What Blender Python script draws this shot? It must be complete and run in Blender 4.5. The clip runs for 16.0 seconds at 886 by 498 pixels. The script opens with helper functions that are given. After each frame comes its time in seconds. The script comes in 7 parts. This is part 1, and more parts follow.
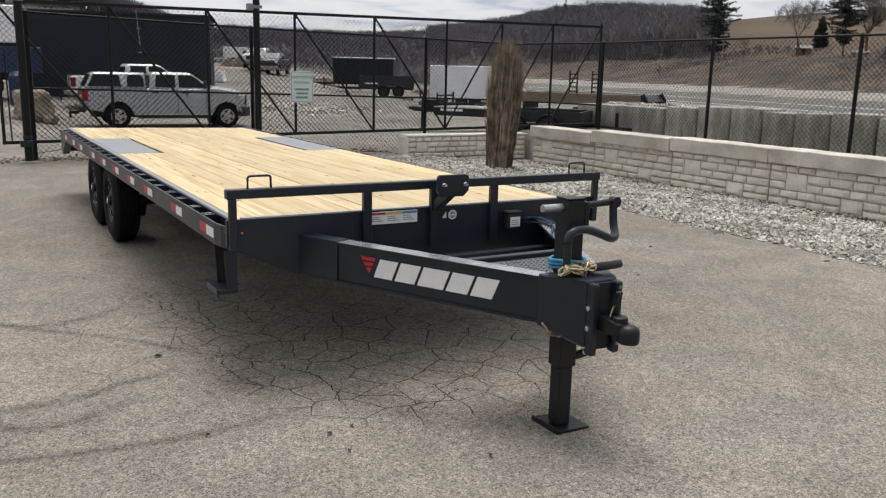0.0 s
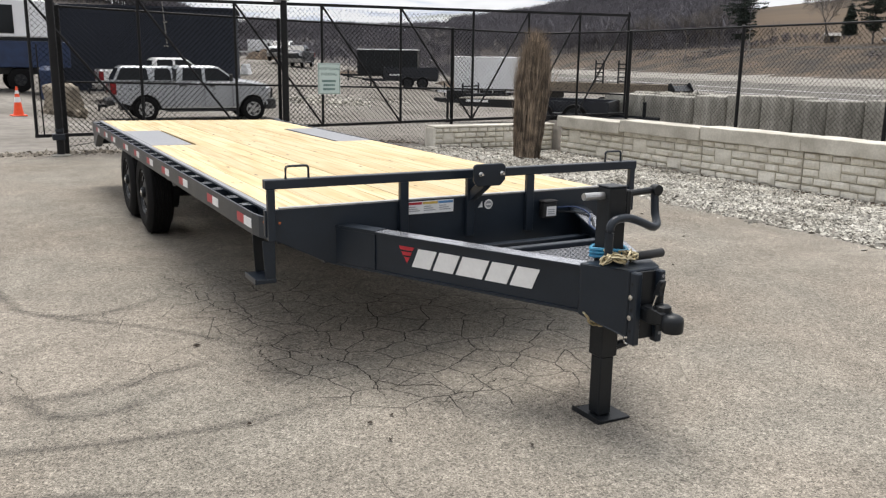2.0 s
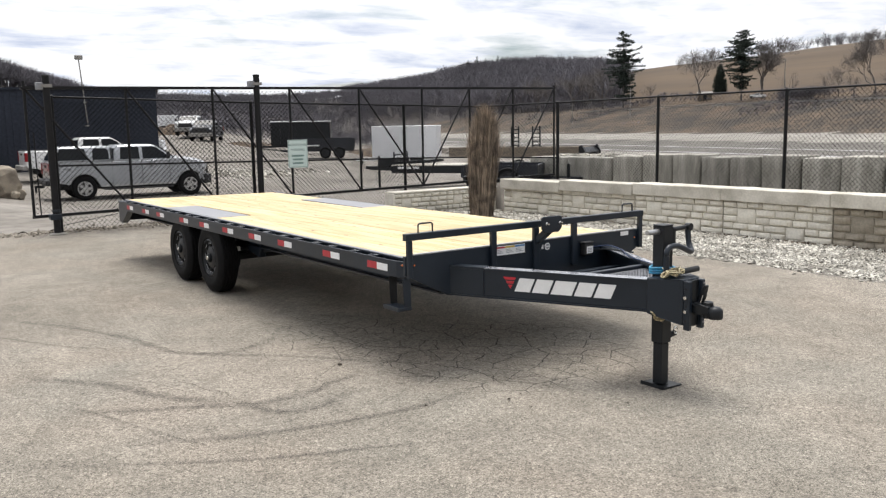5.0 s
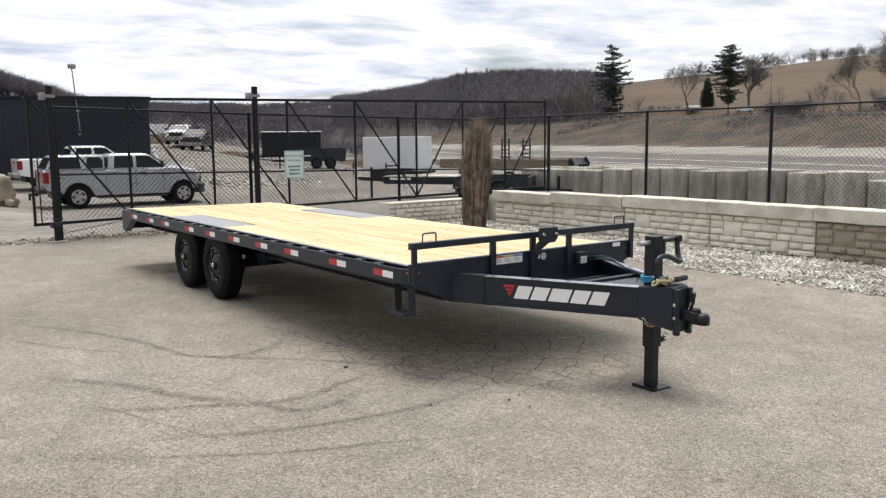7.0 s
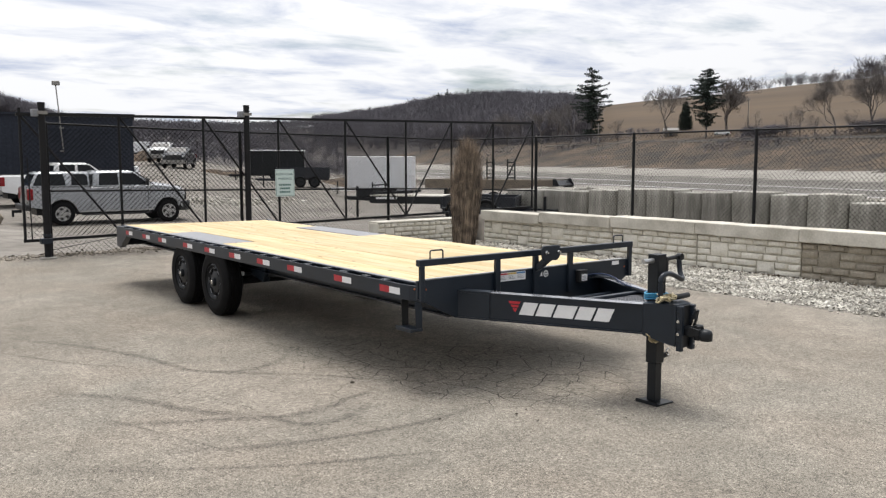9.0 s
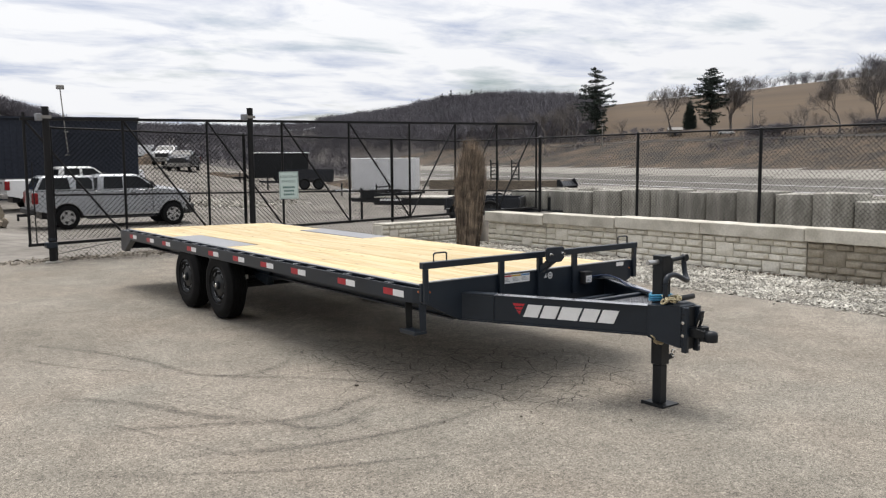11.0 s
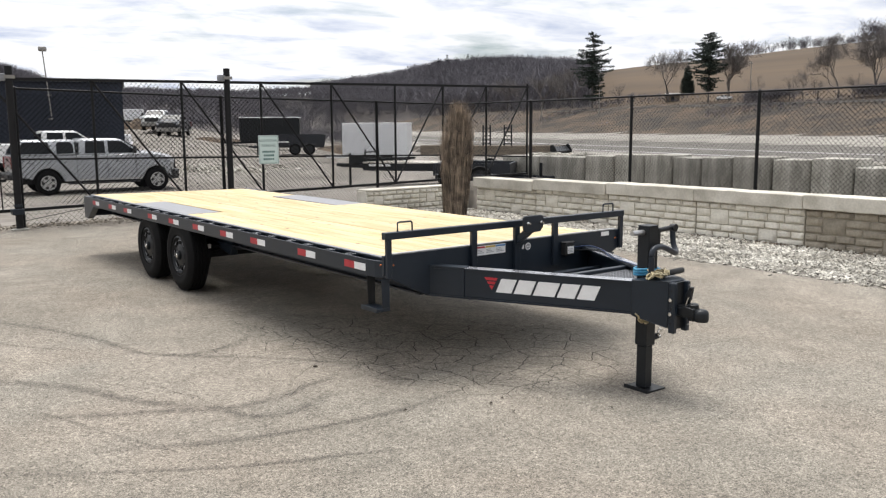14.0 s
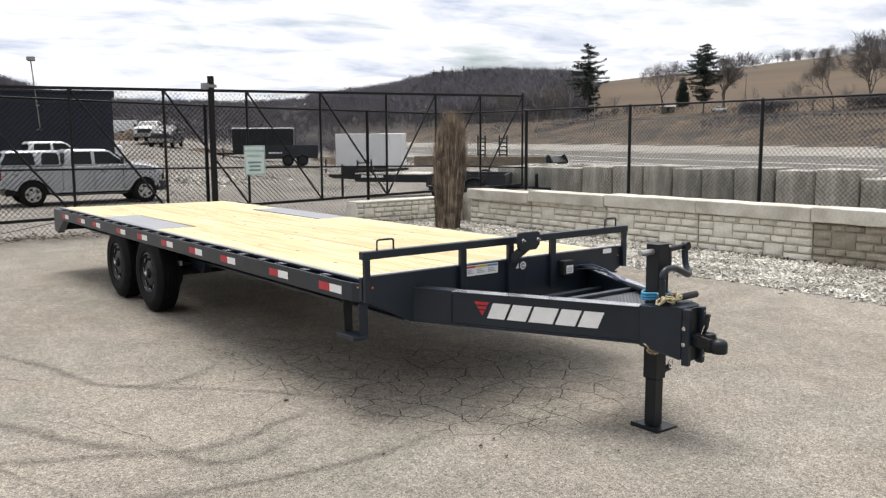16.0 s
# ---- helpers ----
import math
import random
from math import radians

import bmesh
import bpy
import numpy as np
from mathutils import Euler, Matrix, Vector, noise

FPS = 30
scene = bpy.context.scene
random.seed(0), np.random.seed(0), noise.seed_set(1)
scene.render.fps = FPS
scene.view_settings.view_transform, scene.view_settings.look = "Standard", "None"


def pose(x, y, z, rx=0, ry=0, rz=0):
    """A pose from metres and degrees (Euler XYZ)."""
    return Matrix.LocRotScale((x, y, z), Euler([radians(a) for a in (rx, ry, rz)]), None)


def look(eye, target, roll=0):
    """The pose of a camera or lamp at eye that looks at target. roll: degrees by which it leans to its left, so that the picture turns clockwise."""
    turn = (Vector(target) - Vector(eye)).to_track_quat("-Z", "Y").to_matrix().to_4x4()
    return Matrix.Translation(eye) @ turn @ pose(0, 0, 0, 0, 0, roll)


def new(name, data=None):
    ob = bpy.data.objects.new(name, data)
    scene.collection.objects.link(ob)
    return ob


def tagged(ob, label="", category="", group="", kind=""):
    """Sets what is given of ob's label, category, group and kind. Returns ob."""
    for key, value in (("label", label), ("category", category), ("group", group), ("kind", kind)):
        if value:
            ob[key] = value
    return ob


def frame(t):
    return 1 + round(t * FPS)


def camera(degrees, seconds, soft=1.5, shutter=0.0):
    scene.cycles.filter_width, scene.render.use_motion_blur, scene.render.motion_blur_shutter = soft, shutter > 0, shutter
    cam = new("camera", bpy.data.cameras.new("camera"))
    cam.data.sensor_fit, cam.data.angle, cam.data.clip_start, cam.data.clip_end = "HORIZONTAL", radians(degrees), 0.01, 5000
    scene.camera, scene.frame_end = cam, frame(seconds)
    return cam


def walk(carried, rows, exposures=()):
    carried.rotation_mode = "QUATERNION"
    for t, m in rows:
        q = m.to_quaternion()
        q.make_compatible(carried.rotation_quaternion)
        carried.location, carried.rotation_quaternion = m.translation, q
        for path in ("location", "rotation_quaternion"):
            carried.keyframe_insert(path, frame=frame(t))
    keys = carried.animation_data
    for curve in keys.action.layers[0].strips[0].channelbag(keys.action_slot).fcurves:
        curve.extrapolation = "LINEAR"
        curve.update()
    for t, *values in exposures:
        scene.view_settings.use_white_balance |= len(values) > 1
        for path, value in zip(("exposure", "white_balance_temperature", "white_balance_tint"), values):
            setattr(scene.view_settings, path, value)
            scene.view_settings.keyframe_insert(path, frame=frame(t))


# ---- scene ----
cam = camera(55.4, 16.0, soft=1.28)
PATH = [
    (0, (-2.53, -4.486, 1.719), (-1.545, -2.794, 1.307), 1.4),
    (0.5, (-2.531, -4.495, 1.723), (-1.56, -2.796, 1.308), 1.0),
    (1, (-2.526, -4.492, 1.727), (-1.567, -2.791, 1.297), 0.4),
    (1.5, (-2.446, -4.412, 1.713), (-1.515, -2.703, 1.252), 0.7),
    (2, (-2.591, -4.435, 1.702), (-1.657, -2.721, 1.27), 0.9),
    (2.5, (-2.974, -4.521, 1.75), (-1.993, -2.82, 1.371), 0.2),
    (3, (-3.326, -4.7, 1.818), (-2.275, -3.039, 1.448), 0.5),
    (3.5, (-3.755, -4.82, 1.82), (-2.627, -3.207, 1.466), 0.5),
    (4, (-4.102, -4.995, 1.83), (-2.958, -3.386, 1.51), -0.3),
    (4.5, (-4.379, -5.12, 1.852), (-3.237, -3.506, 1.551), -0.6),
    (4.7, (-4.498, -5.16, 1.835), (-3.353, -3.546, 1.544), -0.9),
    (7, (-4.94, -5.436, 1.874), (-3.767, -3.836, 1.616), -0.5),
    (7.5, (-5.078, -5.423, 1.868), (-3.883, -3.84, 1.614), -0.8),
    (8, (-5.166, -5.409, 1.868), (-3.959, -3.834, 1.618), -0.5),
    (8.5, (-5.188, -5.405, 1.867), (-3.978, -3.829, 1.635), 0.1),
    (9, (-5.187, -5.405, 1.865), (-3.973, -3.83, 1.654), 0.0),
    (11.5, (-5.153, -5.39, 1.875), (-3.955, -3.803, 1.663), -0.7),
    (12, (-5.098, -5.38, 1.866), (-3.909, -3.788, 1.637), -0.9),
    (12.5, (-4.921, -5.353, 1.859), (-3.748, -3.752, 1.614), -0.3),
    (13, (-4.798, -5.331, 1.855), (-3.632, -3.729, 1.582), -0.5),
    (13.5, (-4.723, -5.208, 1.835), (-3.541, -3.621, 1.549), -0.3),
    (14, (-4.611, -5.04, 1.826), (-3.405, -3.471, 1.538), -0.3),
    (14.5, (-4.41, -4.942, 1.814), (-3.215, -3.365, 1.52), -0.2),
    (15, (-4.248, -4.87, 1.818), (-3.077, -3.274, 1.532), 0.0),
    (15.5, (-4.201, -4.736, 1.8), (-3.019, -3.146, 1.527), -0.2),
    (16, (-4.157, -4.569, 1.795), (-2.941, -3.003, 1.533), -0.3),
]
EXPOSURES = ((0.0, -0.57), (1.0, -0.29), (2.0, -0.23), (3.5, -0.08), (7.0, -0.18), (9.0, -0.26), (11.5, -0.34), (12.5, -0.31), (14.0, -0.11), (16.0, -0.11))
walk(cam, [(t, look(eye, target, roll)) for t, eye, target, roll in PATH], EXPOSURES)

# ---- sky, sun ----
SUN_EL, SUN_AZ = 71.0, 16.0          # degrees; azimuth clockwise from +y
world = bpy.data.worlds.new("sky")
scene.world = world
world.use_nodes = True
wn, wl = world.node_tree.nodes, world.node_tree.links
wn.clear()


def wnode(kind, **kw):
    n = wn.new(kind)
    for k, v in kw.items():
        n.inputs[k].default_value = v
    return n


sky = wn.new("ShaderNodeTexSky")
sky.sky_type, sky.sun_disc = "NISHITA", False
sky.sun_elevation, sky.sun_rotation = radians(SUN_EL), radians(SUN_AZ)
sky.air_density, sky.dust_density = 1.0, 2.0
wcoord = wn.new("ShaderNodeTexCoord")
wsep = wn.new("ShaderNodeSeparateXYZ")
wl.new(wcoord.outputs["Generated"], wsep.inputs[0])


def wmath(op, a, b=None, clamp=False):
    n = wn.new("ShaderNodeMath")
    n.operation, n.use_clamp = op, clamp
    for i, v in enumerate((a, b)):
        if v is None:
            continue
        if isinstance(v, (int, float)):
            n.inputs[i].default_value = v
        else:
            wl.new(v, n.inputs[i])
    return n.outputs[0]


# cloud sheet: direction projected on a flat layer overhead
zc = wmath("MAXIMUM", wsep.outputs["Z"], 0.0)
zc = wmath("ADD", zc, 0.10)
cx, cy = wmath("DIVIDE", wsep.outputs["X"], zc), wmath("DIVIDE", wsep.outputs["Y"], zc)
comb = wn.new("ShaderNodeCombineXYZ")
wl.new(cx, comb.inputs[0]), wl.new(cy, comb.inputs[1])
wmap = wn.new("ShaderNodeMapping")
wmap.inputs["Rotation"].default_value = (0, 0, radians(35))
wmap.inputs["Scale"].default_value = (0.75, 1.0, 1.0)
wl.new(comb.outputs[0], wmap.inputs[0])
cn = wnode("ShaderNodeTexNoise", Scale=1.15, Detail=8.0, Roughness=0.55, Distortion=0.25)
wl.new(wmap.outputs[0], cn.inputs["Vector"])
cover = wn.new("ShaderNodeValToRGB")
cover.color_ramp.elements[0].position, cover.color_ramp.elements[1].position = 0.28, 0.44
wl.new(cn.outputs["Fac"], cover.inputs[0])
cn2 = wnode("ShaderNodeTexNoise", Scale=1.9, Detail=9.0, Roughness=0.60, Distortion=0.35)
wl.new(wmap.outputs[0], cn2.inputs["Vector"])
shade = wn.new("ShaderNodeValToRGB")
shade.color_ramp.elements[0].position, shade.color_ramp.elements[0].color = 0.47, (1.24, 1.25, 1.28, 1)
shade.color_ramp.elements[1].position, shade.color_ramp.elements[1].color = 0.70, (0.70, 0.775, 0.96, 1)
wl.new(cn2.outputs["Fac"], shade.inputs[0])
# glow of the hidden sun behind the cloud
sdir = Vector((math.sin(radians(SUN_AZ)) * math.cos(radians(SUN_EL)), math.cos(radians(SUN_AZ)) * math.cos(radians(SUN_EL)), math.sin(radians(SUN_EL))))
dot = wn.new("ShaderNodeVectorMath")
dot.operation = "DOT_PRODUCT"
dot.inputs[1].default_value = sdir
wl.new(wcoord.outputs["Generated"], dot.inputs[0])
near = wmath("POWER", wmath("MAXIMUM", dot.outputs["Value"], 0.0), 4.0)
away = wmath("ADD", wmath("MULTIPLY", dot.outputs["Value"], 0.5), 0.5)      # thinner light on the side away from the sun
bright = wmath("ADD", wmath("MULTIPLY", near, 0.8), wmath("ADD", wmath("MULTIPLY", away, 0.66), 0.54))
cloud = wn.new("ShaderNodeVectorMath")
cloud.operation = "SCALE"
wl.new(shade.outputs[0], cloud.inputs[0]), wl.new(bright, cloud.inputs["Scale"])
blue = wn.new("ShaderNodeVectorMath")
blue.operation = "SCALE"
blue.inputs["Scale"].default_value = 0.13
wl.new(sky.outputs[0], blue.inputs[0])
wmix = wn.new("ShaderNodeMix")
wmix.data_type = "RGBA"
wl.new(cover.outputs[0], wmix.inputs["Factor"])
wl.new(blue.outputs[0], wmix.inputs["A"]), wl.new(cloud.outputs[0], wmix.inputs["B"])
wbg = wn.new("ShaderNodeBackground")
wbg.inputs["Strength"].default_value = 0.93
wout = wn.new("ShaderNodeOutputWorld")
wl.new(wmix.outputs["Result"], wbg.inputs[0]), wl.new(wbg.outputs[0], wout.inputs[0])

sun_data = bpy.data.lights.new("sun", "SUN")
sun_data.energy, sun_data.angle, sun_data.color = 3.9, radians(30), (1.0, 0.96, 0.91)
sun = new("sun", sun_data)
sun.matrix_world = look(sdir * 60, (0, 0, 0))


# ---- materials ----
def surface(name, col, rough=0.6, metal=0.0, col2=None, scale=6.0, amount=1.0, fine=60.0, fine_amt=0.12, bump=0.0, bump_scale=80.0,
            spread=0.0, stretch=(1, 1, 1), coat=0.0, island=False, rough_var=0.1, contrast=(0.35, 0.65), spec=0.5):
    """Two scales of colour change, relief, and a change of tone from piece to piece."""
    m = bpy.data.materials.new(name)
    m.use_nodes = True
    n, l = m.node_tree.nodes, m.node_tree.links
    bsdf = n["Principled BSDF"]
    bsdf.inputs["Metallic"].default_value = metal
    bsdf.inputs["Coat Weight"].default_value = coat
    bsdf.inputs["Specular IOR Level"].default_value = spec
    co = n.new("ShaderNodeTexCoord")
    mp = n.new("ShaderNodeMapping")
    mp.inputs["Scale"].default_value = stretch
    l.new(co.outputs["Object"], mp.inputs[0])
    big = n.new("ShaderNodeTexNoise")
    big.inputs["Scale"].default_value, big.inputs["Detail"].default_value = scale, 5.0
    l.new(mp.outputs[0], big.inputs["Vector"])
    ramp = n.new("ShaderNodeValToRGB")
    ramp.color_ramp.elements[0].position, ramp.color_ramp.elements[1].position = contrast
    ramp.color_ramp.elements[0].color = (*col, 1)
    ramp.color_ramp.elements[1].color = (*(col2 or [c * 0.8 for c in col]), 1)
    l.new(big.outputs["Fac"], ramp.inputs[0])
    small = n.new("ShaderNodeTexNoise")
    small.inputs["Scale"].default_value, small.inputs["Detail"].default_value = fine, 3.0
    l.new(mp.outputs[0], small.inputs["Vector"])
    rng = n.new("ShaderNodeMapRange")
    rng.inputs["From Min"].default_value, rng.inputs["From Max"].default_value = 0.3, 0.7
    rng.inputs["To Min"].default_value, rng.inputs["To Max"].default_value = 1 - fine_amt, 1 + fine_amt
    l.new(small.outputs["Fac"], rng.inputs[0])
    val = rng.outputs[0]
    if spread:
        if island:
            src = n.new("ShaderNodeNewGeometry").outputs["Random Per Island"]
        else:
            src = n.new("ShaderNodeObjectInfo").outputs["Random"]
        r2 = n.new("ShaderNodeMapRange")
        r2.inputs["To Min"].default_value, r2.inputs["To Max"].default_value = 1 - spread, 1 + spread
        l.new(src, r2.inputs[0])
        mul = n.new("ShaderNodeMath")
        mul.operation = "MULTIPLY"
        l.new(val, mul.inputs[0]), l.new(r2.outputs[0], mul.inputs[1])
        val = mul.outputs[0]
    sc = n.new("ShaderNodeVectorMath")
    sc.operation = "SCALE"
    l.new(ramp.outputs[0], sc.inputs[0]), l.new(val, sc.inputs["Scale"])
    l.new(sc.outputs[0], bsdf.inputs["Base Color"])
    rr = n.new("ShaderNodeMapRange")
    rr.inputs["To Min"].default_value, rr.inputs["To Max"].default_value = max(rough - rough_var, 0.02), min(rough + rough_var, 1)
    l.new(big.outputs["Fac"], rr.inputs[0])
    l.new(rr.outputs[0], bsdf.inputs["Roughness"])
    if bump:
        bt = n.new("ShaderNodeTexNoise")
        bt.inputs["Scale"].default_value, bt.inputs["Detail"].default_value = bump_scale, 4.0
        l.new(mp.outputs[0], bt.inputs["Vector"])
        b = n.new("ShaderNodeBump")
        b.inputs["Strength"].default_value, b.inputs["Distance"].default_value = bump, 0.01
        l.new(bt.outputs["Fac"], b.inputs["Height"])
        l.new(b.outputs[0], bsdf.inputs["Normal"])
    return m


STEEL = surface("charcoal_paint", (0.0095, 0.0145, 0.022), 0.36, 0.0, (0.0135, 0.020, 0.030), 3.0, spec=0.38, fine=200, fine_amt=0.15, bump=0.05, bump_scale=240)
BLACK = surface("black_paint", (0.006, 0.0075, 0.0095), 0.42, 0.0, (0.0095, 0.0115, 0.014), 5.0, spec=0.32, bump=0.05, bump_scale=150)
RUBBER = surface("tyre_rubber", (0.0045, 0.0045, 0.005), 0.75, 0.0, (0.008, 0.008, 0.0085), 9.0, spec=0.13, bump=0.15, bump_scale=60)
CHROME = surface("bright_zinc", (0.75, 0.75, 0.73), 0.25, 1.0, (0.6, 0.6, 0.58), 12.0)
GALV = surface("bare_steel_plate", (0.20, 0.205, 0.22), 0.5, 0.2, (0.25, 0.255, 0.27), 14.0, bump=0.1, bump_scale=120)
# charcoal pocket tops where they mirror the sky, painted pale
SKYLIT = surface("skylit_pale_steel", (0.50, 0.51, 0.53), 0.45, 0.15, (0.36, 0.37, 0.39), 18.0)
# sky reflection on the glossy tongue flanges, put into a paler colour
FLANGE_SHEEN = surface("flange_sky_sheen", (0.34, 0.35, 0.38), 0.22, 0.6, (0.44, 0.45, 0.48), 9.0, rough_var=0.08)
GOLD = surface("yellow_zinc_chain", (0.62, 0.53, 0.33), 0.35, 0.9, (0.5, 0.43, 0.29), 30.0)
CYAN = surface("blue_cable", (0.03, 0.26, 0.42), 0.45, 0.0, (0.02, 0.16, 0.30), 20.0)
WHITE = surface("white_vinyl", (0.78, 0.78, 0.78), 0.4, 0.0, (0.72, 0.72, 0.72), 10.0, fine_amt=0.03)
RED = surface("red_vinyl", (0.44, 0.022, 0.035), 0.4, 0.0, (0.38, 0.02, 0.03), 10.0, fine_amt=0.04)
YELLOW = surface("yellow_vinyl", (0.6, 0.42, 0.08), 0.5)
BLUE = surface("blue_vinyl", (0.10, 0.25, 0.5), 0.5)
GREYBAR = surface("grey_print", (0.32, 0.33, 0.35), 0.5)
FENCE = surface("black_fence_coat", (0.006, 0.006, 0.007), 0.55, 0.0, (0.010, 0.010, 0.011), 4.0, spec=0.25, fine_amt=0.2)
CAP = surface("cast_capstone", (0.583, 0.550, 0.479), 0.85, 0.0, (0.395, 0.367, 0.310), 2.2, fine=30, fine_amt=0.10, bump=0.22, bump_scale=40, spread=0.06)
STONE = surface("cast_stone_face", (0.744, 0.711, 0.628), 0.9, 0.0, (0.595, 0.558, 0.479), 3.0, fine=30, fine_amt=0.10, bump=0.5, bump_scale=14, spread=0.10)
STONE_OLD = surface("stained_stone_face", (0.36, 0.32, 0.255), 0.9, 0.0, (0.23, 0.20, 0.155), 3.0, fine=30, fine_amt=0.16, bump=0.6, bump_scale=14, spread=0.12)
PALEDECK = surface("pale_dry_planks", (0.50, 0.47, 0.42), 0.8, 0.0, (0.42, 0.39, 0.34), 4.0)
JOINT = surface("stone_joint", (0.48, 0.44, 0.37), 0.95, 0.0, (0.36, 0.33, 0.27), 4.0, bump=0.3)
GRAVEL = surface("crushed_limestone", (0.46, 0.44, 0.39), 0.9, 0.0, (0.26, 0.244, 0.208), 1.2, spread=0.55, island=True, bump=0.3, bump_scale=60)
DIRTY_GRAVEL = surface("dirty_gravel", (0.30, 0.27, 0.225), 0.95, 0.0, (0.10, 0.082, 0.062), 2.2, spread=0.55, island=True, bump=0.3, bump_scale=60)
LITTER = surface("dead_leaf_litter", (0.095, 0.066, 0.042), 0.95, 0.0, (0.050, 0.037, 0.026), 3.0, spread=0.5, island=True)
CONC = surface("weathered_concrete", (0.387, 0.370, 0.326), 0.9, 0.0, (0.211, 0.201, 0.174), 1.8, stretch=(1.6, 1.6, 0.5), fine=20, fine_amt=0.2, bump=0.4, bump_scale=30, spread=0.22)
REED = surface("dry_reed", (0.30, 0.232, 0.168), 0.8, 0.0, (0.105, 0.080, 0.060), 5.0, spread=0.85, island=True)
WIRE = surface("black_wire_coat", (0.008, 0.008, 0.009), 0.95, 0.0, (0.012, 0.012, 0.012), 4.0, spec=0.03)
BARK = surface("bare_bark", (0.165, 0.148, 0.138), 0.95, 0.0, (0.115, 0.103, 0.098), 0.6, spread=0.35, island=True)
# bluish cast of the distance haze is mixed into the woods' grey-brown
WOODS = surface("hazed_grey_woods", (0.136, 0.128, 0.142), 0.95, 0.0, (0.094, 0.089, 0.100), 0.02, spread=0.25, island=True)
NEEDLE = surface("pine_needles", (0.024, 0.036, 0.026), 0.85, 0.0, (0.013, 0.021, 0.017), 0.5, spread=0.45, island=True)
PAINT_SILVER = surface("silver_car_paint", (0.37, 0.38, 0.395), 0.30, 0.45, (0.33, 0.34, 0.355), 1.5, coat=0.6, fine_amt=0.04)
PAINT_WHITE = surface("white_car_paint", (0.7, 0.7, 0.7), 0.3, 0.0, (0.62, 0.62, 0.61), 1.5, coat=0.5, fine_amt=0.04)
PAINT_DARK = surface("dark_blue_car_paint", (0.012, 0.016, 0.024), 0.4, 0.0, (0.010, 0.012, 0.018), 1.5, coat=0.1)
GLASS = surface("tinted_car_glass", (0.010, 0.012, 0.014), 0.06, 0.0, (0.016, 0.018, 0.020), 0.8, rough_var=0.02, spec=0.16)
PLASTIC = surface("black_plastic", (0.015, 0.015, 0.016), 0.6, 0.0, (0.022, 0.022, 0.023), 12.0)
RIM = surface("alloy_rim", (0.5, 0.5, 0.5), 0.35, 0.8, (0.4, 0.4, 0.4), 9.0)
AMBER = surface("amber_lens", (0.55, 0.17, 0.06), 0.2, 0.0, (0.45, 0.13, 0.05), 9.0)
TAIL = surface("tail_lamp_lens", (0.25, 0.01, 0.015), 0.2, 0.0, (0.18, 0.01, 0.012), 9.0)
LAMP = surface("head_lamp_lens", (0.55, 0.56, 0.58), 0.15, 0.0, (0.45, 0.46, 0.48), 9.0)
NAVY = surface("dark_cladding", (0.023, 0.027, 0.038), 0.7, 0.0, (0.029, 0.034, 0.047), 0.35, spec=0.2, fine=8, fine_amt=0.2)
BOXWHITE = surface("white_trailer_skin", (0.78, 0.79, 0.81), 0.4, 0.0, (0.70, 0.71, 0.73), 0.6)
ORANGE = surface("orange_cone", (0.88, 0.085, 0.018), 0.5, 0.0, (0.80, 0.08, 0.018), 5.0)
BLUESTEEL = surface("blue_steel", (0.008, 0.020, 0.060), 0.5, 0.0, (0.012, 0.03, 0.085), 3.0)
WEATHERED = surface("weathered_boards", (0.20, 0.165, 0.125), 0.9, 0.0, (0.12, 0.10, 0.08), 3.0, stretch=(1, 6, 6))
ROCK = surface("quarry_rock", (0.33, 0.285, 0.22), 0.95, 0.0, (0.17, 0.145, 0.115), 3.0, bump=0.8, bump_scale=12, spread=0.25)
SIGNFACE = surface("sign_face", (0.62, 0.72, 0.68), 0.5, 0.0, (0.56, 0.66, 0.63), 4.0, fine_amt=0.04)
SIGNINK = surface("sign_green_ink", (0.05, 0.15, 0.13), 0.5)
POLE = surface("grey_pole", (0.30, 0.29, 0.27), 0.7, 0.3, (0.22, 0.21, 0.2), 3.0)


